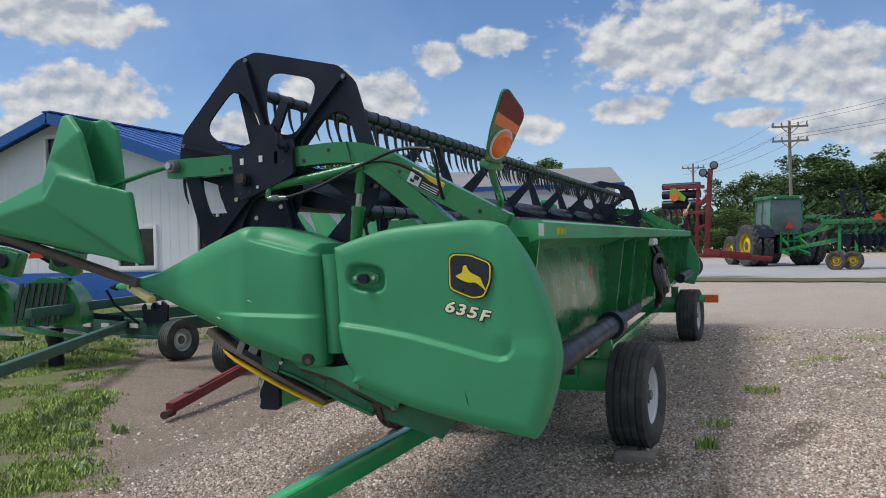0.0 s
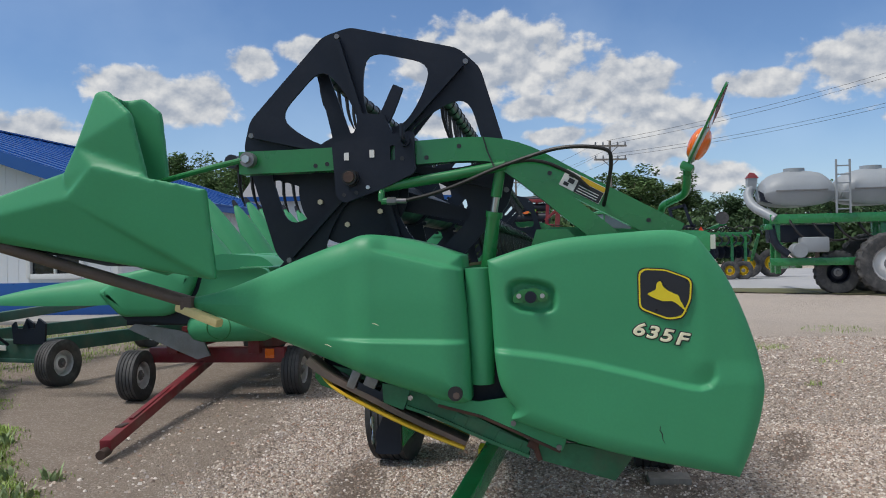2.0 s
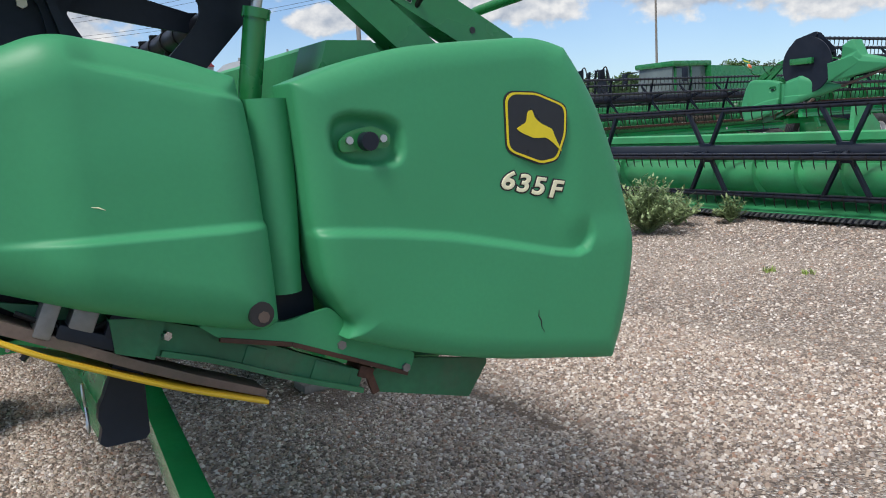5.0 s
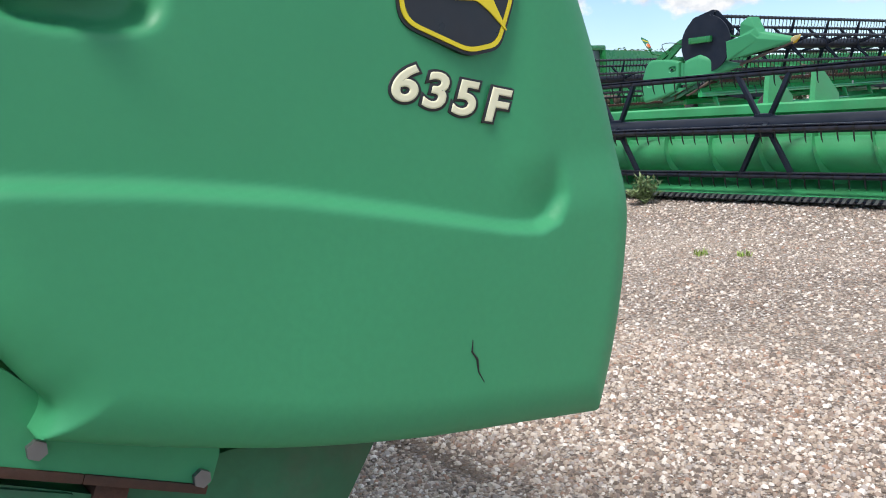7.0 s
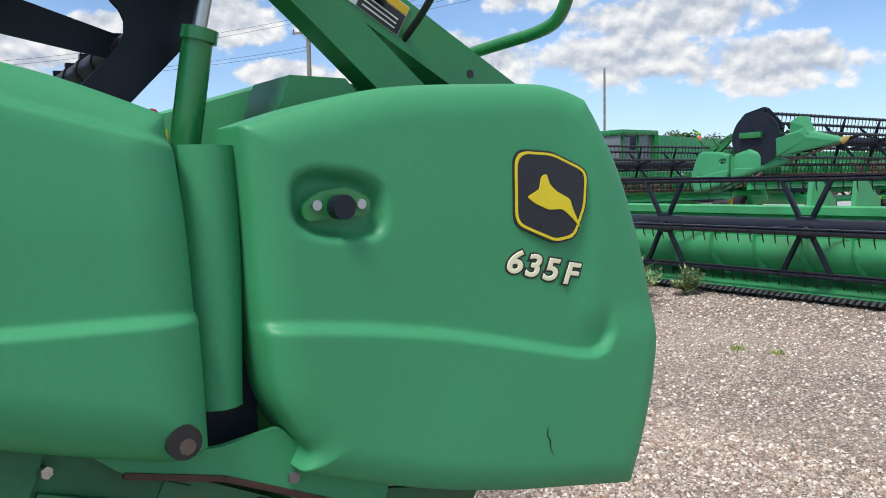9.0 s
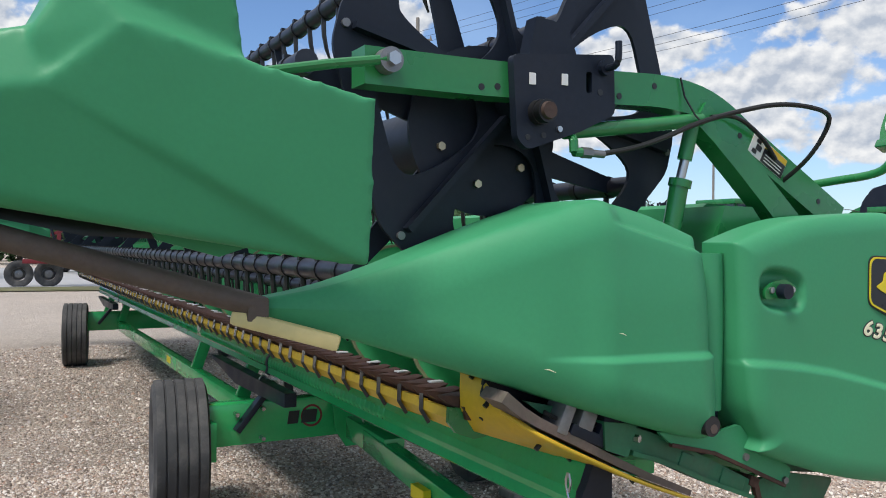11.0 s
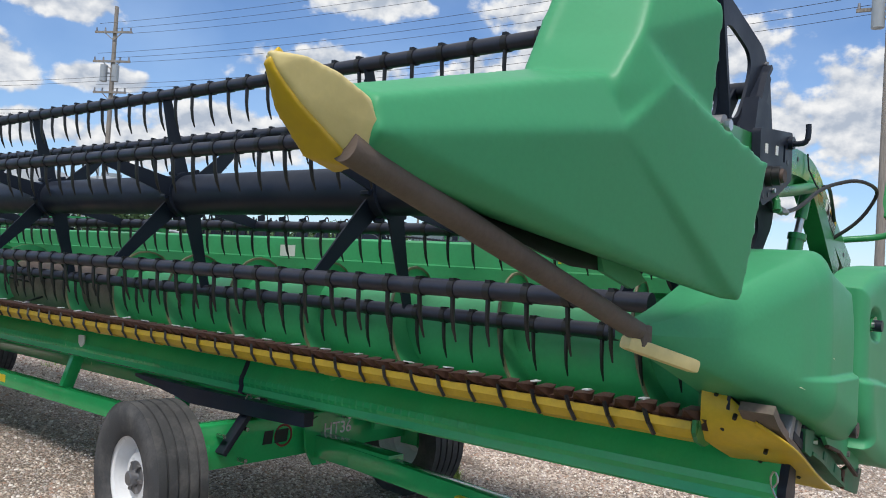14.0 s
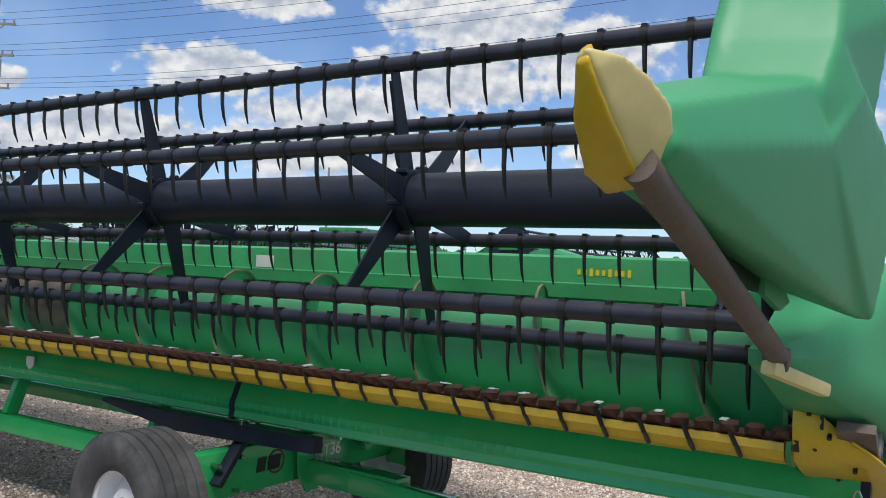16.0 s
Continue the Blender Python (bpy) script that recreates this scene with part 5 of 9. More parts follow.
rod(bm, (0.135, 2.52, 0.905), (0.135, 3.8, 0.905), 0.045, 16)
part("guard_collar", bm, M_BLACK, drive)
bm = bmesh.new()
rod(bm, (0.135, L - 2.4, 0.905), (0.135, L - 0.35, 0.905), 0.066, 24)
part("drive_tube", bm, M_BLACK, header, "black drive shaft guard")
bm = bmesh.new()
box(bm, (0.003, 2.417, 1.250), (0.004, 0.10, 0.055))
box(bm, (0.003, 2.417, 1.290), (0.004, 0.10, 0.02))
part("rear_reflector", bm, M_REDREF, header, "red-orange reflector")
bm = bmesh.new()
box(bm, (0.1695, 0.31, 1.528), (0.002, 0.09, 0.055))
part("beam_sticker", bm, M_WHITE, top_beam, "small white sticker")
bm = bmesh.new()
box(bm, (-0.4715, 3.36, 1.515), (0.002, 0.14, 0.07))
part("beam_sticker", bm, M_WHITE, top_beam, "white and orange sticker")
for y, n, x, rz in ((1.15, 9, -0.4720, 0), (0.62, 7, 0.1695, 0)):
    for k in range(n):
        bm = bmesh.new()
        box(bm, (x, y + 0.030 * k, 1.525), (0.002, 0.016, 0.026 if k % 3 else 0.036))
        part("lettering_bar", bm, M_DECALYELLOW, top_beam, "yellow lettering as plain bars")
# coiled hoses at the middle of the back
rh = random.Random(5)
for k in range(9):
    bm = bmesh.new()
    o = 0.07 * k
    pipe(bm, [(0.05, 4.80 + o, 1.47), (0.17, 4.85 + o, 1.45 - 0.01 * k), (0.23 + rh.uniform(-0.03, 0.03), 5.0 + o * 0.6, 1.25), (0.24 + rh.uniform(-0.03, 0.03), 5.15 + o * 0.5, 1.0 + rh.uniform(-0.06, 0.04)), (0.20, 5.35 + o * 0.4, 0.93), (0.17, 5.5, 1.1 + rh.uniform(-0.05, 0.1)), (0.08, 5.55, 1.38)], 0.017, seg=8, smooth_n=2)
    part("hydraulic_hose", bm, M_TINE, header, "coiled black hydraulic hose")
for k in range(3):
    bm = bmesh.new()
    box(bm, (0.22, 4.95 + 0.2 * k, 1.12 - 0.06 * k), (0.10, 0.12, 0.11), Matrix.Rotation(0.4 * k, 3, "X"), 0.02)
    part("coupler_block", bm, M_GREYSTEEL, header, "bright hose coupler block")
for k in range(4):
    bm = bmesh.new()
    cy, cz, rr = 4.85 + 0.05 * k, 1.12 - 0.03 * k, 0.17 + 0.02 * (k % 2)
    pipe(bm, [(0.21 + 0.03 * math.sin(q * 0.7 + k), cy + rr * math.cos(q * 0.393), cz + rr * 1.15 * math.sin(q * 0.393)) for q in range(17)], 0.022, seg=8)
    part("hydraulic_hose", bm, M_TINE, header, "coiled black hydraulic hose")
bm = bmesh.new()
box(bm, (0.14, 4.95, 1.44), (0.10, 0.30, 0.07), bev=0.02)
part("hose_holder", bm, M_WHITE, header, "pale plastic hose holder")

# auger
AX, AZ = -0.745, 1.135
bm = bmesh.new()
rod(bm, (AX, Y0 + 0.01, AZ), (AX, Y1 - 0.01, AZ), 0.205, 36)
auger = part("auger", bm, M_PALEGREEN, header, "green auger drum", smooth=40)


bm = bmesh.new()
rod(bm, (AX, 4.45, AZ), (AX, 6.60, AZ), 0.2075, 36)
part("feed_section", bm, M_DUSTBROWN, auger, "dusty brown middle of the auger", smooth=40)


def flight(y0, y1, pitch, hand, r0=0.20, r1=0.325, half=0.004):
    bm = bmesh.new()
    n = int(abs(y1 - y0) / pitch * 28)
    prev = None
    for i in range(n + 1):
        y = y0 + (y1 - y0) * i / n
        a = hand * 2 * math.pi * (y - y0) / pitch
        c, s_ = math.cos(a), math.sin(a)
        cur = [bm.verts.new((AX + c * r, y + dy, AZ + s_ * r)) for r in (r0, r1) for dy in (-half, half)]
        if prev:
            for p, q in ((0, 2), (2, 3), (3, 1)):
                bm.faces.new((prev[p], prev[q], cur[q], cur[p]))
        prev = cur
    return bm


part("flighting", flight(Y0 + 0.02, 5.0, 0.61, -1), M_PALEGREEN, auger, "spiral flighting with worn edges", smooth=60)
part("flighting", flight(L - Y0 - 0.02, 6.05, 0.61, -1), M_PALEGREEN, auger, "spiral flighting with worn edges", smooth=60)
part("flight_edge", flight(Y0 + 0.0165, 4.9965, 0.61, -1, 0.314, 0.327, 0.0055), M_WORN, auger, "worn pale edge of the flighting", smooth=60)
part("flight_edge", flight(L - Y0 - 0.0165, 6.0535, 0.61, -1, 0.314, 0.327, 0.0055), M_WORN, auger, "worn pale edge of the flighting", smooth=60)
bm = bmesh.new()
rod(bm, (0, 0, 0), (0, 0, 0.16), 0.008, 8)
fing = part("auger_finger", bm, M_TINE, auger)
fing.matrix_basis = pose(AX, 5.05, AZ, 0, 0, 0) @ pose(0, 0, 0, 0, 100, 0) @ pose(0, 0, 0.2)
for k in range(1, 18):
    again("auger_finger", fing, auger, pose(AX, 5.05 + 0.055 * k, AZ) @ pose(0, 0, 0, 0, 100 + 97 * k, 0) @ pose(0, 0, 0.2))

# cutterbar
run("cutter_beam", [(-1.375, 1.005), (-1.385, 1.040), (-1.30, 1.045), (-1.22, 1.01), (-1.22, 0.985)], M_KNIFE, "rusty cutterbar", 0.30, L - 0.30)
bm = bmesh.new()
hull(bm, [(x, y, z) for x, y, z in ((-1.372, -0.030, 1.03), (-1.372, 0.030, 1.03), (-1.372, -0.030, 1.062), (-1.372, 0.030, 1.062), (-1.405, -0.020, 1.042), (-1.405, 0.020, 1.042), (-1.405, -0.02, 1.066), (-1.405, 0.02, 1.066), (-1.440, 0.0, 1.068), (-1.33, -0.02, 1.07), (-1.33, 0.02, 1.07))])
g0 = part("knife_guard", bm, M_KNIFE, header, "rusty knife guard")
g0.matrix_basis = pose(0, 0.35, 0)
for k in range(1, 136):
    again("knife_guard", g0, header, pose(0, 0.35 + 0.0765 * k, 0))
bm = bmesh.new()
slab(bm, [(-1.412, 1.032), (-1.417, 1.008), (-1.398, 0.978), (-1.345, 0.958), (-1.24, 0.966), (-1.24, 0.975), (-1.34, 0.968), (-1.389, 0.984), (-1.404, 1.008), (-1.40, 1.032)], 0, 0.139)
sk0 = part("skid_plate", bm, M_YELLOW, header, "yellow poly skid plate", smooth=20)
sk0.matrix_basis = pose(0, 0.335, 0)
for k in range(1, 73):
    again("skid_plate", sk0, header, pose(0.003 * math.sin(k * 2.3), 0.335 + 0.1415 * k, 0.002 * math.sin(k * 1.7)))
# dark slanted straps over the joints of the skid plates
bm = bmesh.new()
beam(bm, (-1.410, 0.022, 1.050), (-1.424, -0.004, 1.006), 0.011, 0.010)
beam(bm, (-1.424, -0.004, 1.008), (-1.404, -0.014, 0.972), 0.011, 0.010)
st0 = part("skid_strap", bm, M_INK, header, "dark slanted strap")
st0.matrix_basis = pose(0, 0.472, 0)
for k in range(1, 72):
    again("skid_strap", st0, header, pose(0.003 * math.sin(k * 2.9), 0.472 + 0.1415 * k, 0))
# white chips between the guards, painting the glints on the knife
bm = bmesh.new()
slab(bm, [(-0.018, 0.0), (0.022, 0.0), (0.022, 0.004), (-0.018, 0.004)], -0.010, 0.013)
kn0 = part("knife_section", bm, M_RIM, header, "white chip painting a glint on the knife")
kn0.matrix_basis = pose(-1.352, 0.52, 1.070)
rk = random.Random(3)
for k in range(1, 50):
    again("knife_section", kn0, header, pose(-1.352 + rk.uniform(-0.012, 0.006), 0.52 + 0.205 * k + 0.0765 * rk.randint(0, 1), 1.069 + rk.uniform(0, 0.005), 0, rk.uniform(-8, 8), rk.uniform(-25, 25)))

bm = bmesh.new()
slab(bm, [(-1.420, 1.040), (-1.422, 1.000), (-1.398, 0.970), (-1.345, 0.950), (-1.235, 0.958), (-1.215, 1.010)], 0.316, 0.330)
ends("skid_end_plate", bm, M_GREEN, header, "green end plate of the skids")

# ---- reel ----
RX, RZ, RR = -1.267, 1.778, 0.540
RY0, RY1 = 0.40, L - 0.40
bm = bmesh.new()
rod(bm, (RX, RY0, RZ), (RX, RY1, RZ), 0.108, 32)
part("reel_tube", bm, M_BLACK, header, "black reel centre tube", smooth=40)
HEX = [46.5 + 60 * k for k in range(6)]
BAT = [106 + 60 * k for k in range(6)]
PX, PZ = -1.160, 1.884
outer = []
for a in HEX:
    for da, r in ((-6, 0.575), (6, 0.575)):
        outer.append((PX + r * math.cos(radians(a + da)), PZ + r * math.sin(radians(a + da))))
holes = []
for a in HEX:
    m_ = a + 30
    q = [(0.170, -25), (0.32, -23.5), (0.465, -17.5), (0.465, 17.5), (0.32, 23.5), (0.170, 25)]
    holes.append(rounded([(PX + r * math.cos(radians(m_ + d)), PZ + r * math.sin(radians(m_ + d))) for r, d in q], 0.085, 5))
bm = bmesh.new()
slab(bm, rounded(outer, 0.03), 0.372, 0.384, holes)
bmesh.ops.dissolve_limit(bm, angle_limit=0.01, verts=bm.verts, edges=bm.edges)
reel_end = ends("reel_end_plate", bm, M_BLACK, header, "black cut-out reel end plate", smooth=30)
for a in HEX:
    ca, sa = math.cos(radians(a)), math.sin(radians(a))
    bm = bmesh.new()
    beam(bm, (PX + ca * 0.10, 0.363, PZ + sa * 0.10), (PX + ca * 0.53, 0.363, PZ + sa * 0.53), 0.018, 0.045, up=(0, 1, 0))
    ends("plate_stiffener", bm, M_BLACK, reel_end)
    bm = bmesh.new()
    rod(bm, (PX + ca * 0.55, 0.385, PZ + sa * 0.55), (PX + ca * 0.55, 0.362, PZ + sa * 0.55), 0.011, 12)
    ends("plate_bolt", bm, M_GREYSTEEL, reel_end, "round steel bolt")
bm = bmesh.new()
rod(bm, (PX, 0.30, PZ), (PX, 0.40, PZ), 0.10, 28)
rod(bm, (PX, 0.24, PZ), (PX, 0.32, PZ), 0.05, 20)
ends("reel_hub", bm, M_BLACK, reel_end)

bm = bmesh.new()
rod(bm, (RX, 0.400, RZ), (RX, 0.412, RZ), 0.235, 48)
disc = ends("reel_hub_disc", bm, M_BLACK, header, "black round hub disc")
for k in range(6):
    a = radians(60 * k + 20)
    bm = bmesh.new()
    rod(bm, (RX + 0.15 * math.cos(a), 0.40, RZ + 0.15 * math.sin(a)), (RX + 0.15 * math.cos(a), 0.388, RZ + 0.15 * math.sin(a)), 0.012, 6)
    ends("disc_bolt", bm, M_ZINC, disc)

# spoke stars along the tube
bm = bmesh.new()
slab(bm, [(-0.050, 0.095), (0.050, 0.095), (0.040, 0.30), (0.024, RR - 0.01), (-0.024, RR - 0.01), (-0.034, 0.30)], -0.005, 0.005)
slab(bm, [(-0.012, 0.12), (-0.002, 0.12), (-0.002, RR - 0.06), (-0.012, RR - 0.06)], 0.005, 0.026)
arm_mesh = mesh_of("reel_spoke", bm, M_BLACK, 30)
bm = bmesh.new()
rod(bm, (0, -0.03, 0), (0, 0.03, 0), 0.125, 24)
for k in range(6):
    a = radians(60 * k + 10)
    rod(bm, (0.14 * math.cos(a), -0.025, 0.14 * math.sin(a)), (0.14 * math.cos(a), 0.025, 0.14 * math.sin(a)), 0.012, 6)
hub_mesh = mesh_of("spoke_hub", bm, M_BLACK, 30)
SPOKES = [0.455] + [1.79 + 1.505 * k for k in range(6)] + [L - 0.455]
for y in SPOKES:
    hub = new("spoke_hub", hub_mesh)
    hub.parent = header
    hub.matrix_basis = pose(RX, y, RZ)
    for k, a in enumerate(BAT):
        o = new("reel_spoke", arm_mesh)
        o.parent = hub
        o.matrix_basis = pose(0, 0.022 * (-1) ** k, 0, 0, 90 - a, 0)

# bats with their tines
bm = bmesh.new()
rod(bm, (0, RY0 - 0.02, 0), (0, RY1 + 0.02, 0), 0.0305, 14)
bat_mesh = mesh_of("reel_bat", bm, M_BAT, 40)
bm = bmesh.new()
pipe(bm, [(0.0, 0.0, 0.018), (-0.010, 0.0, -0.02), (-0.006, 0.0, -0.09), (0.004, 0.0, -0.14), (0.022, 0.0, -0.185)], [0.0095, 0.0095, 0.0085, 0.0070, 0.003], seg=6, smooth_n=0)
rod(bm, (0, -0.013, 0), (0, 0.013, 0), 0.0345, 12)
box(bm, (-0.012, 0, 0.030), (0.022, 0.020, 0.012))
tine_mesh = mesh_of("reel_tine", bm, M_TINE, 40)
NT = 67
for k, a in enumerate(BAT):
    bat = new("reel_bat", bat_mesh)
    bat.parent = header
    bat.matrix_basis = pose(RX + RR * math.cos(radians(a)), 0, RZ + RR * math.sin(radians(a)))
    tagged(bat, "dark steel reel bat with plastic tines")
    near = 50
    for j in range(near):
        o = new("reel_tine", tine_mesh)
        o.parent = bat
        o.matrix_basis = pose(0, RY0 + 0.10 + 0.1505 * j, 0, 0, 3 * math.sin(j * 1.9 + k), 0)
    bm = bmesh.new()
    for j in range(near, NT):
        bm2 = bmesh.new()
        bm2.from_mesh(tine_mesh)
        for v in bm2.verts:
            v.co.y += RY0 + 0.10 + 0.1505 * j
        tmp = bpy.data.meshes.new("tmp")
        bm2.to_mesh(tmp)
        bm2.free()
        bm.from_mesh(tmp)
        bpy.data.meshes.remove(tmp)
    far_t = tagged(part("tine_comb", bm, M_TINE, bat, "", smooth=40), kind="stuff")
    tagged(far_t, kind="stuff")

# ---- the transport cart ----
cart = thing("header_cart", "green four-wheel header transport cart with yellow reflectors", "cart")


def spin(bm, prof, seg=48):
    """Turns a profile of (radius, x) round the x axis."""
    rings = [[bm.verts.new((x, r * math.cos(2 * math.pi * k / seg), r * math.sin(2 * math.pi * k / seg))) for r, x in prof] for k in range(seg)]
    for k in range(seg):
        a, b = rings[k], rings[(k + 1) % seg]
        for i in range(len(prof) - 1):
            bm.faces.new((a[i], a[i + 1], b[i + 1], b[i]))


def rib_tyre(r, w, rim):
    """A ribbed implement tyre: grooves run round the tread."""
    prof = [(rim, -w * 0.40), (rim + 0.02, -w * 0.47), (r * 0.80, -w * 0.51), (r * 0.92, -w * 0.50), (r * 0.975, -w * 0.45)]
    for k in range(5):
        x = -w * 0.38 + w * 0.19 * k
        prof += [(r, x - w * 0.073), (r * 1.002, x), (r, x + w * 0.073)]
        if k < 4:
            prof += [(r * 0.972, x + w * 0.078), (r * 0.972, x + w * 0.112)]
    prof += [(r * 0.975, w * 0.45), (r * 0.92, w * 0.50), (r * 0.80, w * 0.51), (rim + 0.02, w * 0.47), (rim, w * 0.40)]
    bm = bmesh.new()
    spin(bm, prof, 56)
    return bm


def rim_mesh(r, w, out):
    bm = bmesh.new()
    spin(bm, [(r * 1.02, -w * 0.42), (r * 1.0, -w * 0.40), (r * 0.90, -w * 0.34), (r * 0.86, -w * 0.05), (r * 0.86, w * 0.05), (r * 0.90, w * 0.34), (r * 1.0, w * 0.40), (r * 1.02, w * 0.42)], 40)
    spin(bm, [(r * 0.86, out * w * 0.02), (r * 0.70, out * w * 0.06), (r * 0.55, out * w * 0.22), (r * 0.42, out * w * 0.24), (0.001, out * w * 0.24)], 40)
    return bm


def hub_bm(r, w, out):
    bm = bmesh.new()
    prof = [(r * 0.38, out * w * 0.225), (r * 0.38, out * w * 0.250), (r * 0.19, out * w * 0.255), (r * 0.17, out * w * 0.30), (r * 0.165, out * w * 0.385), (r * 0.14, out * w * 0.40), (0.001, out * w * 0.40)]
    spin(bm, prof, 36)
    bm.faces.ensure_lookup_table()
    # six nuts raised out of the flange
    flange = [f for f in bm.faces if r * 0.24 < math.hypot(f.calc_center_median().y, f.calc_center_median().z) < r * 0.34]
    nuts = [f for k, f in enumerate(sorted(flange, key=lambda f: math.atan2(f.calc_center_median().z, f.calc_center_median().y))) if k % 6 == 0]
    bmesh.ops.inset_individual(bm, faces=nuts, thickness=r * 0.004, use_even_offset=True)
    for f in nuts:
        cen = f.calc_center_median()
        for v in f.verts:
            v.co = cen + (v.co - cen) * Vector((1, 0.9, 0.9)) + Vector((out * w * 0.05, 0, 0))
    return bm


WR, WW = 0.367, 0.270
for y in (2.70, 9.05):
    for x, out in ((-1.655, -1), (0.265, 1)):
        wheel = part("wheel", rib_tyre(WR, WW, 0.200), M_RUBBER, cart, "ribbed black implement tyre", smooth=50)
        wheel.matrix_basis = pose(x + (0.07 if x < 0 else -0.03), (y + (0.27 if x < 0 else 0.16)) if y < 5 else y, WR - 0.004, 0, 0, -7)
        part("rim", rim_mesh(0.21, WW, out), M_RIM, wheel, "white steel rim", smooth=40)
        part("hub", hub_bm(0.21, WW, out), M_GREYSTEEL, wheel)
    bm = bmesh.new()
    beam(bm, (-1.50, y + 0.14, 0.50), (0.12, y + 0.14, 0.50), 0.10, 0.225, bev=0.008)
    axle = part("axle_beam", bm, M_CART, cart, "deep green axle beam")
    for x in (-1.50, 0.14):
        bm = bmesh.new()
        rod(bm, (x, y, WR), (x + (0.06 if x > 0 else -0.06), y, WR), 0.05, 16)
        box(bm, (x + (-0.03 if x > 0 else 0.03), y + 0.05, 0.44), (0.04, 0.14, 0.20), bev=0.006)
        part("spindle", bm, M_CART, axle)
    bm = bmesh.new()
    beam(bm, (-1.33, y + 0.06, 0.47), (-1.13, y + 0.06, 0.72), 0.03, 0.065, up=(0, 1, 0), bev=0.004)
    part("rest_arm", bm, M_BLACK, axle, "black folding rest arm")
    bm = bmesh.new()
    slab(bm, [(y - 0.42, 0.670), (y - 0.42, 0.738), (y + 0.50, 0.738), (y + 0.95, 0.742), (y + 1.05, 0.744), (y + 1.05, 0.728), (y + 0.50, 0.650)], -1.225, -1.165, axis="x")
    part("support_arm", bm, M_BLACK, axle, "black slotted support arm")
    bm = bmesh.new()
    box(bm, (-1.16, y + 0.05, 0.71), (0.09, 0.012, 0.05))
    part("data_plate", bm, M_WHITE, axle, "small silver plate")
    bm = bmesh.new()
    beam(bm, (-1.02, y + 0.12, 0.62), (-1.06, y + 0.12, 0.90), 0.045, 0.02, up=(0, 1, 0), bev=0.003)
    part("rail_strap", bm, M_BLACK, axle, "black strap over the rail")
    bm = bmesh.new()
    box(bm, (0.02, y + 0.14, 0.66), (0.10, 0.08, 0.20), bev=0.006)
    part("rear_post", bm, M_CART, axle)

# tongue socket, bolts and plates on the near axle
bm = bmesh.new()
slab(bm, [(-0.80, 0.56), (-0.70, 0.60), (-0.66, 0.44), (-0.62, 0.33), (-0.72, 0.33), (-0.78, 0.42)], 2.74, 2.752)
gus = part("gusset_plate", bm, M_CART, cart, "")
for bx, bz in ((-1.19, 0.58), (-1.19, 0.42), (-0.46, 0.57), (-0.46, 0.43), (-1.33, 0.56)):
    bm = bmesh.new()
    rod(bm, (bx, 2.80, bz), (bx, 2.735, bz), 0.012, 6)
    part("beam_bolt", bm, M_STEEL, gus, "bright bolt head")
bm = bmesh.new()
box(bm, (-0.22, 2.72, 0.56), (0.12, 0.03, 0.16), bev=0.006)
box(bm, (-0.22, 2.74, 0.66), (0.16, 0.10, 0.03), bev=0.004)
lk = part("lock_box", bm, M_CART, cart, "")
for k in range(2):
    bm = bmesh.new()
    box(bm, (-0.22, 2.703, 0.595 - 0.06 * k), (0.085, 0.003, 0.042))
    part("safety_sticker", bm, M_WHITE if k == 0 else M_INK, lk, "small safety sticker")
for y in (2.9, 9.2):
    bm = bmesh.new()
    pipe(bm, [(-1.20, y - 0.16, 0.70), (-1.225, y - 0.17, 0.735), (-1.20, y - 0.17, 0.765), (-1.175, y - 0.17, 0.735), (-1.20, y - 0.16, 0.70)], 0.005, seg=6, smooth_n=1)
    part("pull_ring", bm, M_STEEL, cart, "bright ring pin")

# markings on the near axle beam: maker's mark as plain shapes, the model in letters
yf = 2.70 + 0.14 - 0.0505
bm = bmesh.new()
slab(bm, [(-0.905 + 0.062 * math.cos(2 * math.pi * k / 28), 0.510 + 0.062 * math.sin(2 * math.pi * k / 28)) for k in range(28)], yf, yf - 0.0015, holes=[[(-0.905 + 0.050 * math.cos(2 * math.pi * k / 28), 0.510 + 0.050 * math.sin(2 * math.pi * k / 28)) for k in range(28)]])
mark = part("maker_disc", bm, M_RED, cart, "thin red ring of the maker's mark")
for x0, x1 in ((-1.045, -0.985), (-0.965, -0.882)):
    bm = bmesh.new()
    slab(bm, [(x0, 0.475), (x0 + 0.010, 0.545), (x1 + 0.010, 0.545), (x1, 0.475)], yf - 0.0015, yf - 0.004)
    part("maker_bar", bm, M_INK, mark, "black bar of the maker's mark")
lettering("HT36", 0.095, (-0.50, yf - 0.001, 0.475), M_WHITE, cart, "model_lettering", "white model lettering", fat=0.001)

# long rail under the cutterbar
RAIL = [(-1.122, 0.740), (-1.134, 0.750), (-1.126, 0.780), (-1.132, 0.800), (-1.128, 0.826), (-1.118, 0.842), (-1.094, 0.900), (-1.090, 0.912), (-1.080, 0.918), (-1.045, 0.918), (-1.035, 0.90), (-1.035, 0.752), (-1.045, 0.740)]
bm = bmesh.new()
slab(bm, RAIL, 0.145, 10.9)
rail = part("support_rail", bm, M_CART, cart, "bright green support rail with a rippled face", smooth=20)
bm = bmesh.new()
for k in range(207):
    y = 1.35 + 0.046 * k
    if abs(y - 2.89) > 0.04 and abs(y - 8.92) > 0.04 and abs(y - 4.565) > 0.06:
        hull(bm, [(-1.122, y - 0.011, 0.834), (-1.122, y + 0.009, 0.834), (-1.131, y, 0.829), (-1.139, y, 0.800), (-1.130, y + 0.011, 0.784), (-1.130, y - 0.009, 0.784)])
tagged(part("pressed_rib", bm, M_CART, rail, smooth=60), kind="stuff")
bm = bmesh.new()
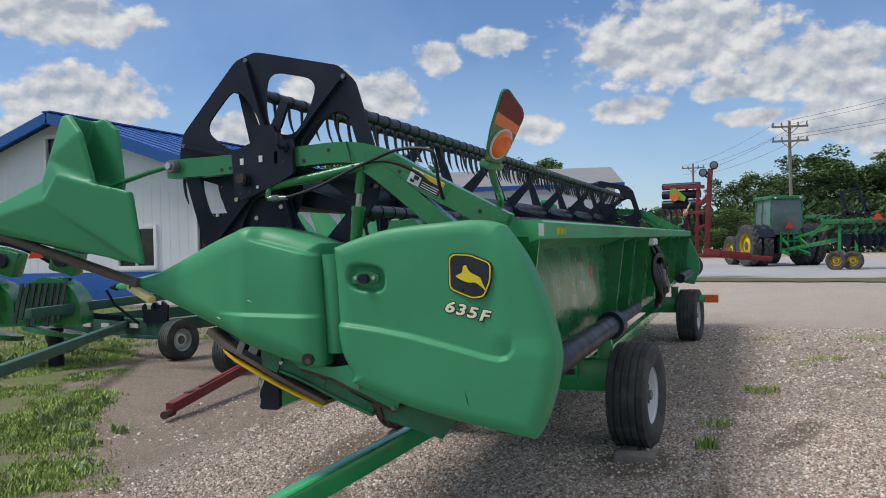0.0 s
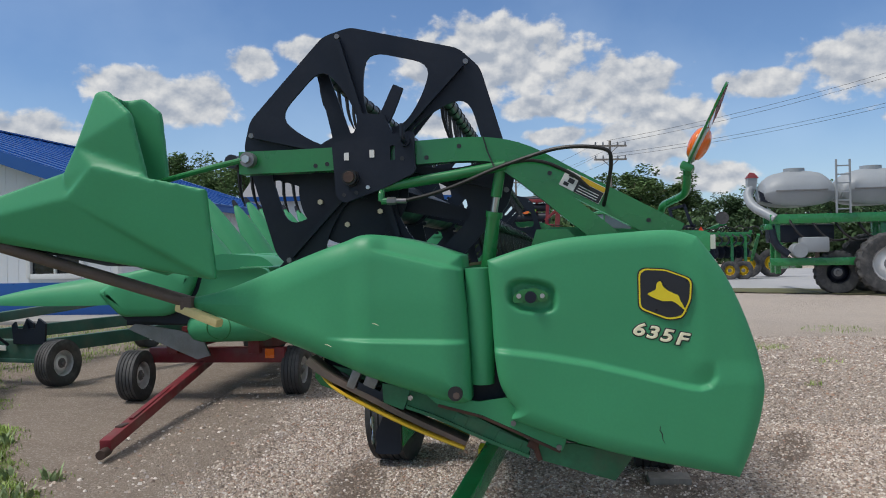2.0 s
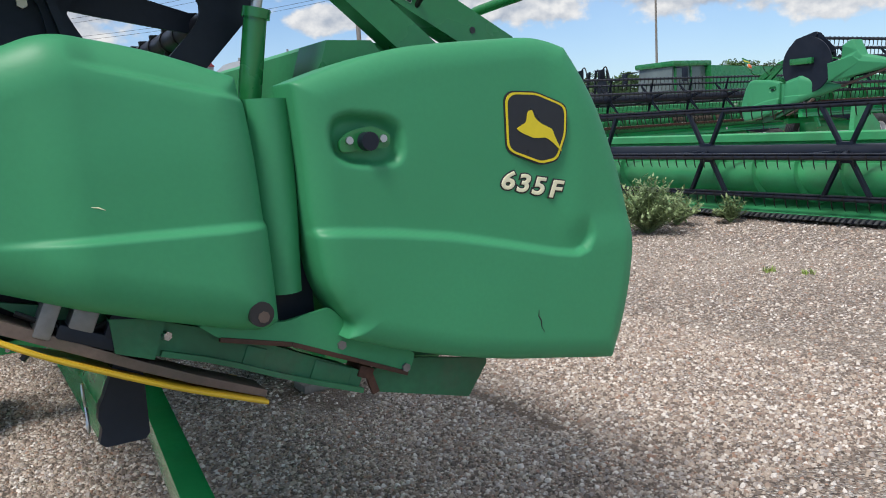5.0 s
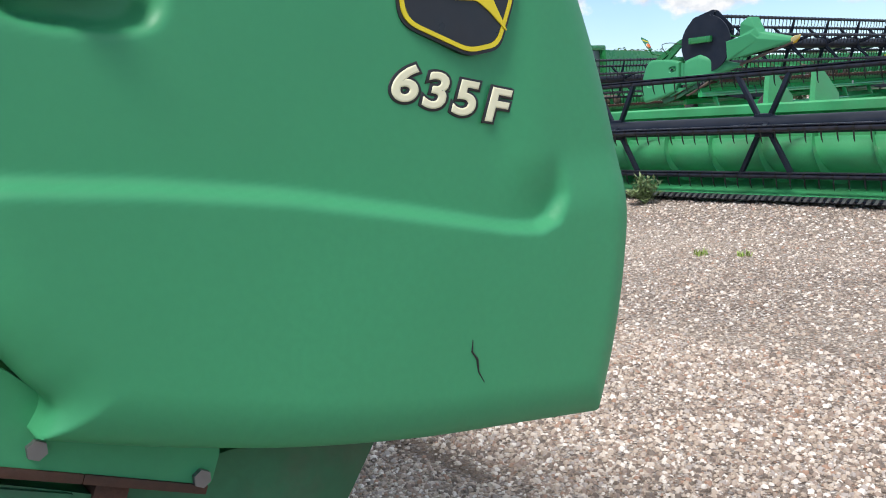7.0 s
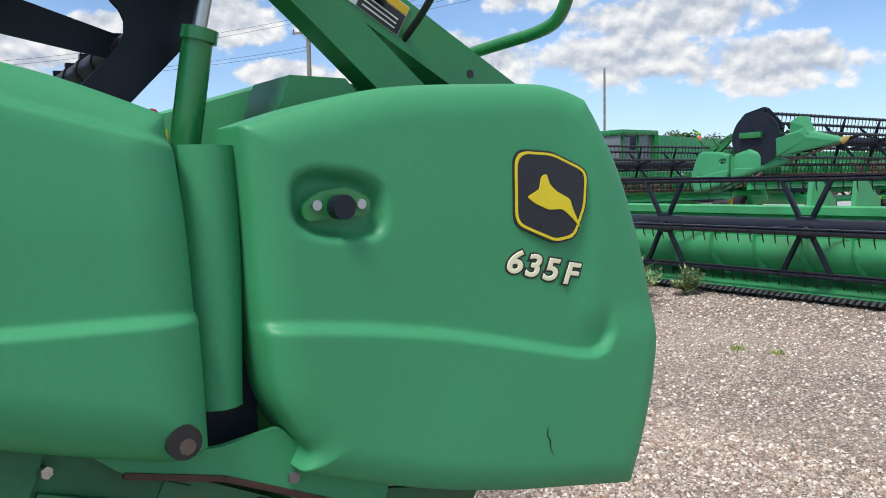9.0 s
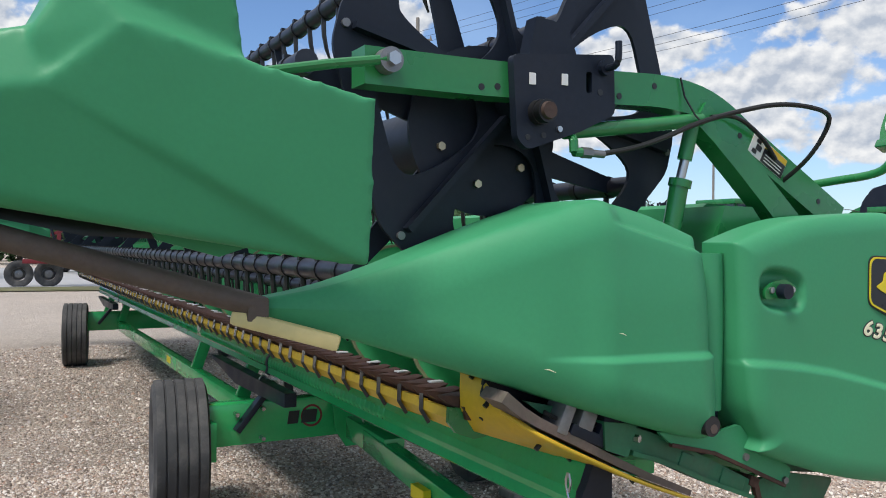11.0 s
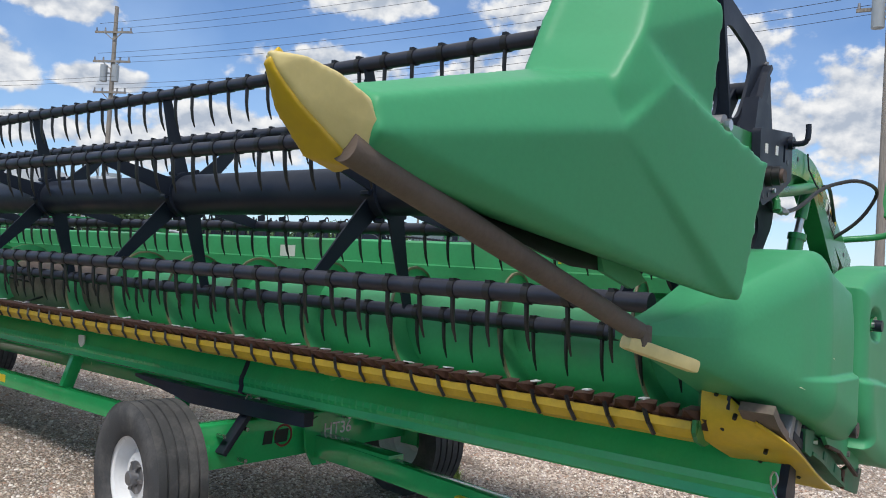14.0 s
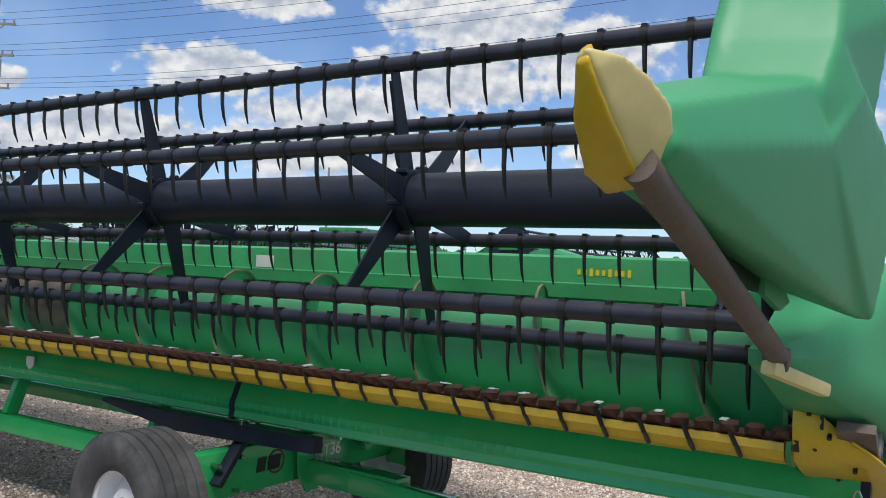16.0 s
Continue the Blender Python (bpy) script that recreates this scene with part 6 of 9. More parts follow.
slab(bm, ring(RAIL, 1.03), 0.128, 0.156)
part("rail_end_cap", bm, M_BLACK, rail, "black rail end cap")
for y in (2.87, 8.9):
    bm = bmesh.new()
    slab(bm, ring(RAIL, 1.07), y, y + 0.035)
    part("rail_clamp", bm, M_BLACK, rail, "black clamp round the rail")
bm = bmesh.new()
pipe(bm, [(-1.150, 0.16, 0.825), (-1.155, 0.145, 0.85), (-1.152, 0.16, 0.88), (-1.150, 0.175, 0.85), (-1.150, 0.16, 0.805), (-1.150, 0.145, 0.785), (-1.150, 0.16, 0.765), (-1.150, 0.17, 0.79)], 0.0035, seg=6, smooth_n=1)
part("lynch_pin", bm, M_STEEL, rail, "bright wire clip")
bm = bmesh.new()
slab(bm, rounded([(4.53, 0.885), (4.60, 0.885), (4.60, 0.835), (4.565, 0.805), (4.53, 0.835)], 0.008), -1.138, -1.128, axis="x")
part("rail_badge", bm, M_WHITE, rail, "white shield-shaped sticker")
for x in (-0.30,):
    bm = bmesh.new()
    beam(bm, (x, 0.8, 0.66), (x, 10.3, 0.66), 0.10, 0.12, bev=0.006)
    part("rear_rail", bm, M_CART, cart)
bm = bmesh.new()
beam(bm, (-1.10, 2.86, 0.46), (-1.10, 8.95, 0.46), 0.075, 0.105, bev=0.006)
side = part("side_beam", bm, M_CART, cart, "green lower side beam")
bm = bmesh.new()
beam(bm, (-0.20, 2.86, 0.46), (-0.20, 8.95, 0.46), 0.075, 0.105, bev=0.006)
part("side_beam", bm, M_CART, cart, "green lower side beam")
bm = bmesh.new()
box(bm, (-1.1385, 5.70, 0.465), (0.002, 0.16, 0.055))
part("reflector", bm, M_DECALYELLOW, side, "yellow reflector")
bm = bmesh.new()
beam(bm, (-0.66, 2.80, 0.435), (-0.70, 2.15, 0.435), 0.11, 0.12, bev=0.006)
beam(bm, (-0.70, 2.45, 0.43), (-0.97, -0.6, 0.345), 0.085, 0.105, bev=0.006)
beam(bm, (-0.97, -0.6, 0.345), (-1.02, -1.5, 0.30), 0.075, 0.09, bev=0.006)
tongue = part("tongue", bm, M_CART, cart, "long green drawbar tongue")
bm = bmesh.new()
slab(bm, [(1.52, 0.367), (1.64, 0.370), (1.64, 0.425), (1.52, 0.422)], -0.865, -0.829, axis="x")
part("reflector", bm, M_DECALYELLOW, tongue, "yellow reflector")
bm = bmesh.new()
rod(bm, (-1.02, -1.35, 0.28), (-1.02, -1.35, 0.0), 0.03, 12)
box(bm, (-1.02, -1.35, 0.012), (0.16, 0.16, 0.024), bev=0.004)
part("jack_stand", bm, M_BLACK, tongue)
for y in (2.0, 3.3, 7.4, 8.8):
    bm = bmesh.new()
    beam(bm, (-1.10, y + 1.5, 0.51), (-1.02, y + 1.5, 0.74), 0.08, 0.05, up=(0, 1, 0), bev=0.004)
    part("rail_post", bm, M_CART, cart)
bm = bmesh.new()
box(bm, (0.27, 2.42, 0.022), (0.26, 0.16, 0.055), bev=0.008)
solo("wheel_block", bm, M_WOOD, "flat brown board against the cart wheel", "board")
bm = bmesh.new()
beam(bm, (0.44, 9.02, 0.60), (0.62, 9.02, 0.60), 0.02, 0.11)
amber = part("side_reflector", bm, M_ORANGE, cart, "amber and yellow reflector on a short arm")
bm = bmesh.new()
beam(bm, (0.12, 9.06, 0.60), (0.44, 9.06, 0.60), 0.06, 0.10, bev=0.005)
part("outrigger", bm, M_CART, cart)

# ---- other headers standing in the yard ----
def copy_header(m, label):
    o = copy_thing(header, m)
    tagged(o, label)
    return o


def round_disc(bm, c, r, w, axis, seg=28):
    a = Vector(axis).normalized() * (w / 2)
    rod(bm, Vector(c) - a, Vector(c) + a, r, seg)


hd2 = thing("lowered_header", "green platform header with a dark pickup reel lowered onto the gravel", "header")
HX, HY0, HY1 = 7.18, 1.3, 12.3


def along(name, outline, material, label="", y0=HY0, y1=HY1, smooth=30):
    bm = bmesh.new()
    slab(bm, [(HX + x, z) for x, z in outline], y0, y1)
    return part(name, bm, material, hd2, label, smooth=smooth)


along("pan", strip([(0.03, 0.085), (0.18, 0.10), (0.34, 0.13), (0.55, 0.14), (0.76, 0.24), (0.85, 0.42), (0.88, 0.60)], -0.012), M_PALEGREEN, "green trough floor")
along("back_sheet", strip([(0.88, 0.58), (0.90, 0.90), (0.86, 0.96)], -0.012), M_PALEGREEN, "green back sheet")
along("top_beam", [(0.84, 0.93), (0.84, 1.02), (0.87, 1.04), (1.20, 1.03), (1.22, 0.98), (1.20, 0.90), (0.92, 0.90)], M_PALEGREEN, "long green top beam")
along("cutter_beam", [(-0.02, 0.045), (-0.03, 0.075), (0.06, 0.095), (0.12, 0.085), (0.12, 0.04)], M_BLACK, "black cutterbar")
for y, s_ in ((HY0, -1), (HY1, 1)):
    bm = bmesh.new()
    slab(bm, rounded([(HX - 0.70, 0.12), (HX - 0.30, 0.05), (HX + 1.0, 0.05), (HX + 1.15, 0.30), (HX + 1.10, 0.92), (HX + 0.70, 0.86), (HX + 0.20, 0.40), (HX - 0.62, 0.20)], 0.06), y, y + s_ * 0.10)
    part("end_shield", bm, M_SHIELD, hd2, "green moulded end shield", smooth=40)
bm = bmesh.new()
hull(bm, [(HX + x, y, z) for x, z in ((-0.075, 0.060), (0.0, 0.050), (0.05, 0.095), (0.0, 0.100)) for y in (-0.018, 0.018)])
g2 = part("knife_guard", bm, M_GREYSTEEL, hd2, "worn steel knife guard")
g2.matrix_basis = pose(0, HY0 + 0.1, 0)
for k in range(1, 141):
    again("knife_guard", g2, hd2, pose(0.006 * math.sin(k * 2.1), HY0 + 0.1 + 0.0765 * k, 0))
bm = bmesh.new()
rod(bm, (HX + 0.56, HY0, 0.47), (HX + 0.56, HY1, 0.47), 0.205, 32)
aug2 = part("auger", bm, M_PALEGREEN, hd2, "green auger drum", smooth=40)
for y0, y1, hand in ((HY0 + 0.03, 6.3, -1), (HY1 - 0.03, 7.3, -1)):
    bm = flight(y0, y1, 0.61, hand, 0.20, 0.295)
    bmesh.ops.translate(bm, verts=bm.verts, vec=(HX + 0.56 - AX, 0, 0.47 - AZ))
    part("flighting", bm, M_PALEGREEN, aug2, "spiral flighting", smooth=60)
# reel with splayed arms
QX, QZ, QR = HX + 0.04, 0.83, 0.53
bm = bmesh.new()
rod(bm, (QX, HY0 + 0.1, QZ), (QX, HY1 - 0.1, QZ), 0.095, 24)
reel2 = part("reel_tube", bm, M_BLACK, hd2, "black reel centre tube", smooth=40)
bm = bmesh.new()
rod(bm, (0, HY0 + 0.1, 0), (0, HY1 - 0.1, 0), 0.030, 10)
box(bm, (0.0, (HY0 + HY1) / 2, 0.035), (0.075, HY1 - HY0 - 0.2, 0.012))
bat2_mesh = mesh_of("reel_bat", bm, M_BAT, 40)
bm = bmesh.new()
for s_ in (-1, 1):
    beam(bm, (0, s_ * 0.05, 0.06), (0, s_ * 0.29, QR - 0.01), 0.055, 0.045, bev=0.006)
box(bm, (0, 0, 0.075), (0.07, 0.20, 0.09), bev=0.01)
arm2_mesh = mesh_of("reel_arm", bm, M_BLACK, 30)
for q, a in enumerate((92, 182, 272, 2)):
    bat = new("reel_bat", bat2_mesh)
    bat.parent = hd2
    bat.matrix_basis = pose(QX + QR * math.cos(radians(a)), 0, QZ + QR * math.sin(radians(a)))
    tagged(bat, "dark steel reel bat with short tines")
    for j in range(70):
        o = new("reel_tine", tine_mesh)
        o.parent = bat
        o.matrix_basis = pose(0, HY0 + 0.2 + 0.1505 * j, 0, 0, 4 * math.sin(j * 1.7 + q), 0) @ Matrix.Diagonal((1, 1, 0.75, 1))
    for j in range(6):
        o = new("reel_arm", arm2_mesh)
        o.parent = reel2
        o.matrix_basis = pose(QX, 2.92 + 1.95 * j - 0.99, QZ, 0, 90 - a, 0)
for s_ in (0, 0.55):
    bm = bmesh.new()
    slab(bm, [(HX + 0.90, 1.02), (HX + 0.95, 1.36), (HX + 1.05, 1.40), (HX + 1.45, 1.10), (HX + 1.45, 0.98)], 4.35 - s_, 4.41 - s_)
    part("feeder_frame", bm, M_PALEGREEN, hd2, "green feeder frame plate")
for y in (2.2, 6.8, 11.4):
    bm = bmesh.new()
    beam(bm, (HX + 1.15, y, 0.0), (HX + 1.15, y, 0.95), 0.10, 0.10, up=(1, 0, 0), bev=0.01)
    part("rear_stand", bm, M_GREEN, hd2)
LEFT_OUT = ("folding_divider", "inner_liner", "divider_tip", "tip_underside", "strut", "strut_foot", "tip_strip", "tie_rod", "skid_plate", "skid_sole", "shoe_bolt")
def without_skids(h):
    for o in [o for o in h.children_recursive if o.name.split(".")[0] in ("skid_plate", "skid_edge", "skid_sole", "shoe_bolt", "tip_strip")]:
        bpy.data.objects.remove(o)


hd3 = copy_header(pose(24.80, 10.32, 0.40, 0, 0, 90), "green flex platform header raised on a cart")
bm = bmesh.new()
round_disc(bm, (-1.267, L - 0.10, 1.778), 0.56, 0.03, (0, 1, 0), 40)
part("reel_end_disc", bm, M_BLACK, hd3, "solid black round reel end disc")
bm = bmesh.new()
box(bm, (-1.20, L - 0.02, 1.86), (0.50, 0.08, 0.12), bev=0.01)
part("reel_end_arm", bm, M_GREEN, hd3)
hd4 = copy_header(pose(23.25, 16.25, 0.03, 0, 0, 90), "green flex platform header parked behind another one")
bm = bmesh.new()
round_disc(bm, (-1.267, L - 0.10, 1.778), 0.50, 0.10, (0, 1, 0), 40)
part("reel_end_disc", bm, M_BLACK, hd4, "solid black round reel end disc")
bm = bmesh.new()
round_disc(bm, (-1.267, L - 0.03, 1.778), 0.26, 0.06, (0, 1, 0), 24)
part("reel_drive_cover", bm, M_PALEGREEN, hd4, "pale green round drive cover")
without_skids(hd3)
without_skids(hd4)
for o in [o for o in hd4.children_recursive if o.name.split(".")[0] in LEFT_OUT or o.parent.name.split(".")[0] in LEFT_OUT]:
    bpy.data.objects.remove(o)
for px, py, pz, lb in ((24.80, 10.32, 0.40, "green header transport cart under a raised header"), (23.25, 16.25, 0.0, "green header cart behind the parked headers")):
    c = copy_thing(cart, pose(px, py, pz, 0, 0, 90))
    tagged(c, lb)
    # blocking that carries the cart
    for k in range(4 if pz else 0):
        bm = bmesh.new()
        box(bm, (px - (2.86 if k % 2 else 9.05), py + (-1.655 if k < 2 else 0.265), pz / 2), (0.5, 0.4, pz + 0.01), bev=0.02)
        solo("timber_block", bm, M_WOOD, "stacked weathered timber blocking", "block", group="blocking")


# ---- wheels for the other machines ----
def lug_tyre(r, w, rim, n=20):
    """A traction tyre with slanted lugs."""
    bm = bmesh.new()
    prof = [(rim, -0.40), (r * 0.80, -0.50), (r * 0.93, -0.485), (r, -0.40), (r, -0.28), (r, -0.16), (r, -0.03), (r, 0.03), (r, 0.16), (r, 0.28), (r, 0.40), (r * 0.93, 0.485), (r * 0.80, 0.50), (rim, 0.40)]
    spin(bm, [(q, s_ * w) for q, s_ in prof], n * 5)
    # chevron lugs: the tread between them is sunk
    for v in bm.verts:
        if math.hypot(v.co.y, v.co.z) < r * 0.97:
            continue
        u, s_ = math.atan2(v.co.z, v.co.y) / (2 * math.pi) * n, v.co.x / w
        if (u + (0.5 if s_ > 0 else 0) + abs(s_) * 1.3) % 1.0 > 0.42:
            v.co.y, v.co.z = v.co.y * 0.925, v.co.z * 0.925
    return bm


def add_wheel(parent, x, y, r, w, rim_mat, heading=0.0, rim_k=0.55, lugs=False, both=True, z=None, label="black rubber tyre"):
    rr = r * rim_k
    tyre = part("wheel", lug_tyre(r, w, rr) if lugs else rib_tyre(r, w, rr), M_RUBBER, parent, label, smooth=45)
    tyre.matrix_basis = pose(x, y, r - 0.005 if z is None else z, 0, 0, heading)
    for o in ((-1, 1) if both else (1,)):
        part("rim", rim_mesh(rr * 1.02, w, o), rim_mat, tyre, "painted steel rim", smooth=40)
        part("hub", hub_bm(rr, w, o), M_GREYSTEEL if rim_mat is not M_YELLOW else M_YELLOW, tyre)
    return tyre


# ---- white buildings ----
def window_in(parent, x0, x1, z0, z1, y):
    w = thing_part("window", parent)
    bm = bmesh.new()
    for a, b, c, d in ((x0 - 0.11, x0, z0 - 0.11, z1 + 0.11), (x1, x1 + 0.11, z0 - 0.11, z1 + 0.11), (x0, x1, z1, z1 + 0.11), (x0, x1, z0 - 0.13, z0), ((x0 + x1) / 2 - 0.025, (x0 + x1) / 2 + 0.025, z0, z1)):
        box(bm, ((a + b) / 2, y - 0.02, (c + d) / 2), (b - a, 0.09, d - c), bev=0.008)
    part("window_frame", bm, M_TRIM, w, "white window trim")
    bm = bmesh.new()
    box(bm, ((x0 + x1) / 2, y + 0.05, (z0 + z1) / 2), (x1 - x0, 0.012, z1 - z0))
    part("pane", bm, M_DARKGLASS, w, "dark window glass")


def thing_part(name, parent):
    o = new(name)
    o.parent = parent
    return o


shop = thing("workshop_building", "white-sided workshop with blue metal roof and blue wainscot", "building")
RX, RZ, SL = -18.07, 5.42, 0.337
XL, XR, YF, YB = -25.2, -11.0, 16.0, 27.0
ez = RZ - SL * (XR - RX)
ezl = RZ - SL * (RX - XL)


def hole(x0, x1, z0, z1):
    return [(x0, z0), (x1, z0), (x1, z1), (x0, z1)]


SHOPWIN = [(-18.6, -17.5, 3.9, 4.9), (-16.0, -14.75, 1.05, 2.1), (-13.25, -11.95, 1.1, 2.45), (-22.2, -20.9, 1.05, 2.1)]
bm = bmesh.new()
slab(bm, [(XL, 0.88), (XR, 0.88), (XR, ez), (RX, RZ), (XL, ezl)], YF, YF + 0.18, holes=[hole(*w) for w in SHOPWIN])
part("gable_wall", bm, M_SIDING, shop, "white metal siding")
bm = bmesh.new()
box(bm, (XR - 0.09, (YF + YB) / 2 + 0.09, (0.88 + ez) / 2), (0.18, YB - YF - 0.18, ez - 0.88))
part("side_wall", bm, M_SIDING, shop)
bm = bmesh.new()
box(bm, (XL + 0.09, (YF + YB) / 2 + 0.09, (0.88 + ezl) / 2), (0.18, YB - YF - 0.18, ezl - 0.88))
part("side_wall", bm, M_SIDING, shop)
bm = bmesh.new()
slab(bm, [(XL + 0.18, 0), (XR - 0.18, 0), (XR - 0.18, ez), (RX, RZ - 0.06), (XL + 0.18, ezl)], YB - 0.18, YB)
part("rear_wall", bm, M_SIDING, shop)
for nm, c, s in (("wainscot", ((XL + XR) / 2, YF + 0.075, 0.44), (XR - XL + 0.03, 0.21, 0.88)), ("wainscot", (XR - 0.075, (YF + YB) / 2 + 0.1, 0.44), (0.21, YB - YF - 0.22, 0.88))):
    bm = bmesh.new()
    box(bm, c, s, bev=0.01)
    part(nm, bm, M_BLUE, shop, "blue metal wainscot")
# ribs of the siding
bm = bmesh.new()
x = XL + 0.3
while x < XR - 0.1:
    top = RZ - SL * abs(x - RX) - 0.05
    cuts = [(0.88, top)]
    for w0, w1, z0, z1 in SHOPWIN:
        if w0 - 0.15 < x < w1 + 0.15:
            cuts = [(0.88, z0 - 0.14), (z1 + 0.12, top)]
    for a, b in cuts:
        box(bm, (x, YF - 0.002, (a + b) / 2), (0.03, 0.008, b - a))
    x += 0.305
y = YF + 0.3
while y < YB:
    box(bm, (XR + 0.001, y, (0.88 + ez) / 2), (0.016, 0.035, ez - 0.88))
    y += 0.305
rb = part("siding_rib", bm, M_SIDING, shop)
tagged(rb, kind="stuff")
for sgn, xe, ze in ((1, XR + 0.45, RZ - SL * (XR + 0.45 - RX)), (-1, XL - 0.45, RZ - SL * (RX - XL + 0.45))):
    bm = bmesh.new()
    beam(bm, ((RX + xe) / 2, YF - 0.5, (RZ + ze) / 2 + 0.12), ((RX + xe) / 2, YB + 0.4, (RZ + ze) / 2 + 0.12), abs(xe - RX) * math.sqrt(1 + SL * SL), 0.09, up=(sgn * SL, 0, 1))
    roof_ = part("roof", bm, M_BLUE, shop, "blue standing-seam metal roof")
    bm = bmesh.new()
    for k in range(18):
        yy = YF - 0.4 + k * 0.65
        beam(bm, (RX, yy, RZ + 0.18), (xe, yy, ze + 0.18), 0.03, 0.035)
    tagged(part("roof_seam", bm, M_BLUE, roof_), kind="stuff")
    bm = bmesh.new()
    beam(bm, (RX, YF - 0.52, RZ + 0.02), (xe, YF - 0.52, ze + 0.02), 0.05, 0.30)
    part("fascia", bm, M_BLUE, roof_, "blue roof fascia")
    bm = bmesh.new()
    beam(bm, (xe, YF - 0.5, ze + 0.0), (xe, YB + 0.4, ze + 0.0), 0.10, 0.16)
    part("gutter", bm, M_BLUE, roof_)
bm = bmesh.new()
beam(bm, (RX, YF - 0.54, RZ + 0.19), (RX, YB + 0.4, RZ + 0.19), 0.30, 0.05, bev=0.01)
part("ridge_cap", bm, M_BLUE, shop)
for w in SHOPWIN:
    window_in(shop, *w, YF)
bm = bmesh.new()
box(bm, (XR + 0.02, YF - 0.01, (0.88 + ez) / 2), (0.14, 0.14, ez - 0.88))
part("corner_trim", bm, M_TRIM, shop, "white corner trim")
bm = bmesh.new()
box(bm, ((XL + XR) / 2, YF - 0.9, 0.035), (XR - XL + 1.6, 1.7, 0.09), bev=0.015)
apron = solo("pavement", bm, M_CONC, "pale concrete apron along the workshop", "pavement", kind="structure")

shed = thing("storage_shed", "tall white metal shed with a grey roof behind the yard", "building")
A, B = Vector((-13.2, 31.0, 0)), Vector((-4.3, 33.4, 0))
dv = (B - A).normalized()
nv_ = Vector((-dv.y, dv.x, 0))
q = Matrix((dv, nv_, Vector((0, 0, 1)))).transposed().to_4x4()
q.translation = A
shed.matrix_world = q
LS, DS, HS = (B - A).length, 9.0, 3.9


def shed_box(nm, c, s, m_, lb="", bev=0.0):
    bm = bmesh.new()
    box(bm, c, s, bev=bev)
    return part(nm, bm, m_, shed, lb)


shed_box("front_wall", (LS / 2, 0.08, HS / 2), (LS, 0.16, HS), M_SIDING, "white metal siding")
bm = bmesh.new()
slab(bm, [(0.16, 0), (DS, 0), (DS, HS), (DS / 2, HS + 0.95), (0.16, HS)], LS - 0.16, LS, axis="x")
slab(bm, [(0.16, 0), (DS, 0), (DS, HS), (DS / 2, HS + 0.95), (0.16, HS)], 0, 0.16, axis="x")
part("end_wall", bm, M_SIDING, shed)
bm = bmesh.new()
for k in range(28):
    box(bm, (0.2 + k * 0.325, -0.006, HS / 2), (0.035, 0.016, HS))
tagged(part("siding_rib", bm, M_SIDING, shed), kind="stuff")
for a, b in (((-0.45, HS - 0.12), (DS / 2, HS + 1.00)), ((DS + 0.45, HS - 0.12), (DS / 2, HS + 1.00))):
    bm = bmesh.new()
    beam(bm, (LS / 2, a[0], a[1] + 0.06), (LS / 2, b[0], b[1] + 0.06), LS + 0.7, 0.08, up=(0, 0, 1))
    part("roof", bm, M_SHEDROOF, shed, "grey metal roof")
shed_box("eave_trim", (LS / 2, -0.46, HS - 0.10), (LS + 0.7, 0.06, 0.20), M_BLUE, "narrow blue eave trim")
shed_box("overhead_door", (LS - 3.2, -0.02, 1.75), (3.2, 0.06, 3.5), M_TRIM, "pale overhead door", 0.01)
for k in range(4):
    shed_box("door_seam", (LS - 3.2, -0.052, 0.7 + k * 0.7), (3.2, 0.01, 0.03), M_TANK)
bm = bmesh.new()
box(bm, (-8.6, 30.2, 1.3), (3.2, 1.5, 1.0), bev=0.04)
trl = thing("box_trailer", "grey box trailer in front of the shed", "trailer")
part("body", bm, M_TANK, trl)
bm = bmesh.new()
box(bm, (-8.6, 30.15, 0.72), (3.3, 1.45, 0.16), bev=0.02)
fr_ = part("frame", bm, M_GREYSTEEL, trl)
for k in range(4):
    bm = bmesh.new()
    box(bm, (-9.9 + k * 0.85, 29.42, 0.72), (0.25, 0.01, 0.08))
    part("reflector", bm, M_REDREF if k % 2 else M_WHITE, fr_, "reflective strip")
for k in range(2):
    add_wheel(trl, -9.0 + k * 0.85, 29.7, 0.33, 0.2, M_RIM, 90)
    add_wheel(trl, -9.0 + k * 0.85, 30.7, 0.33, 0.2, M_RIM, 90)

# ---- corn head on a red cart ----
corn = thing("corn_harvesting_head", "green eight-row corn head with upright snouts", "corn head")


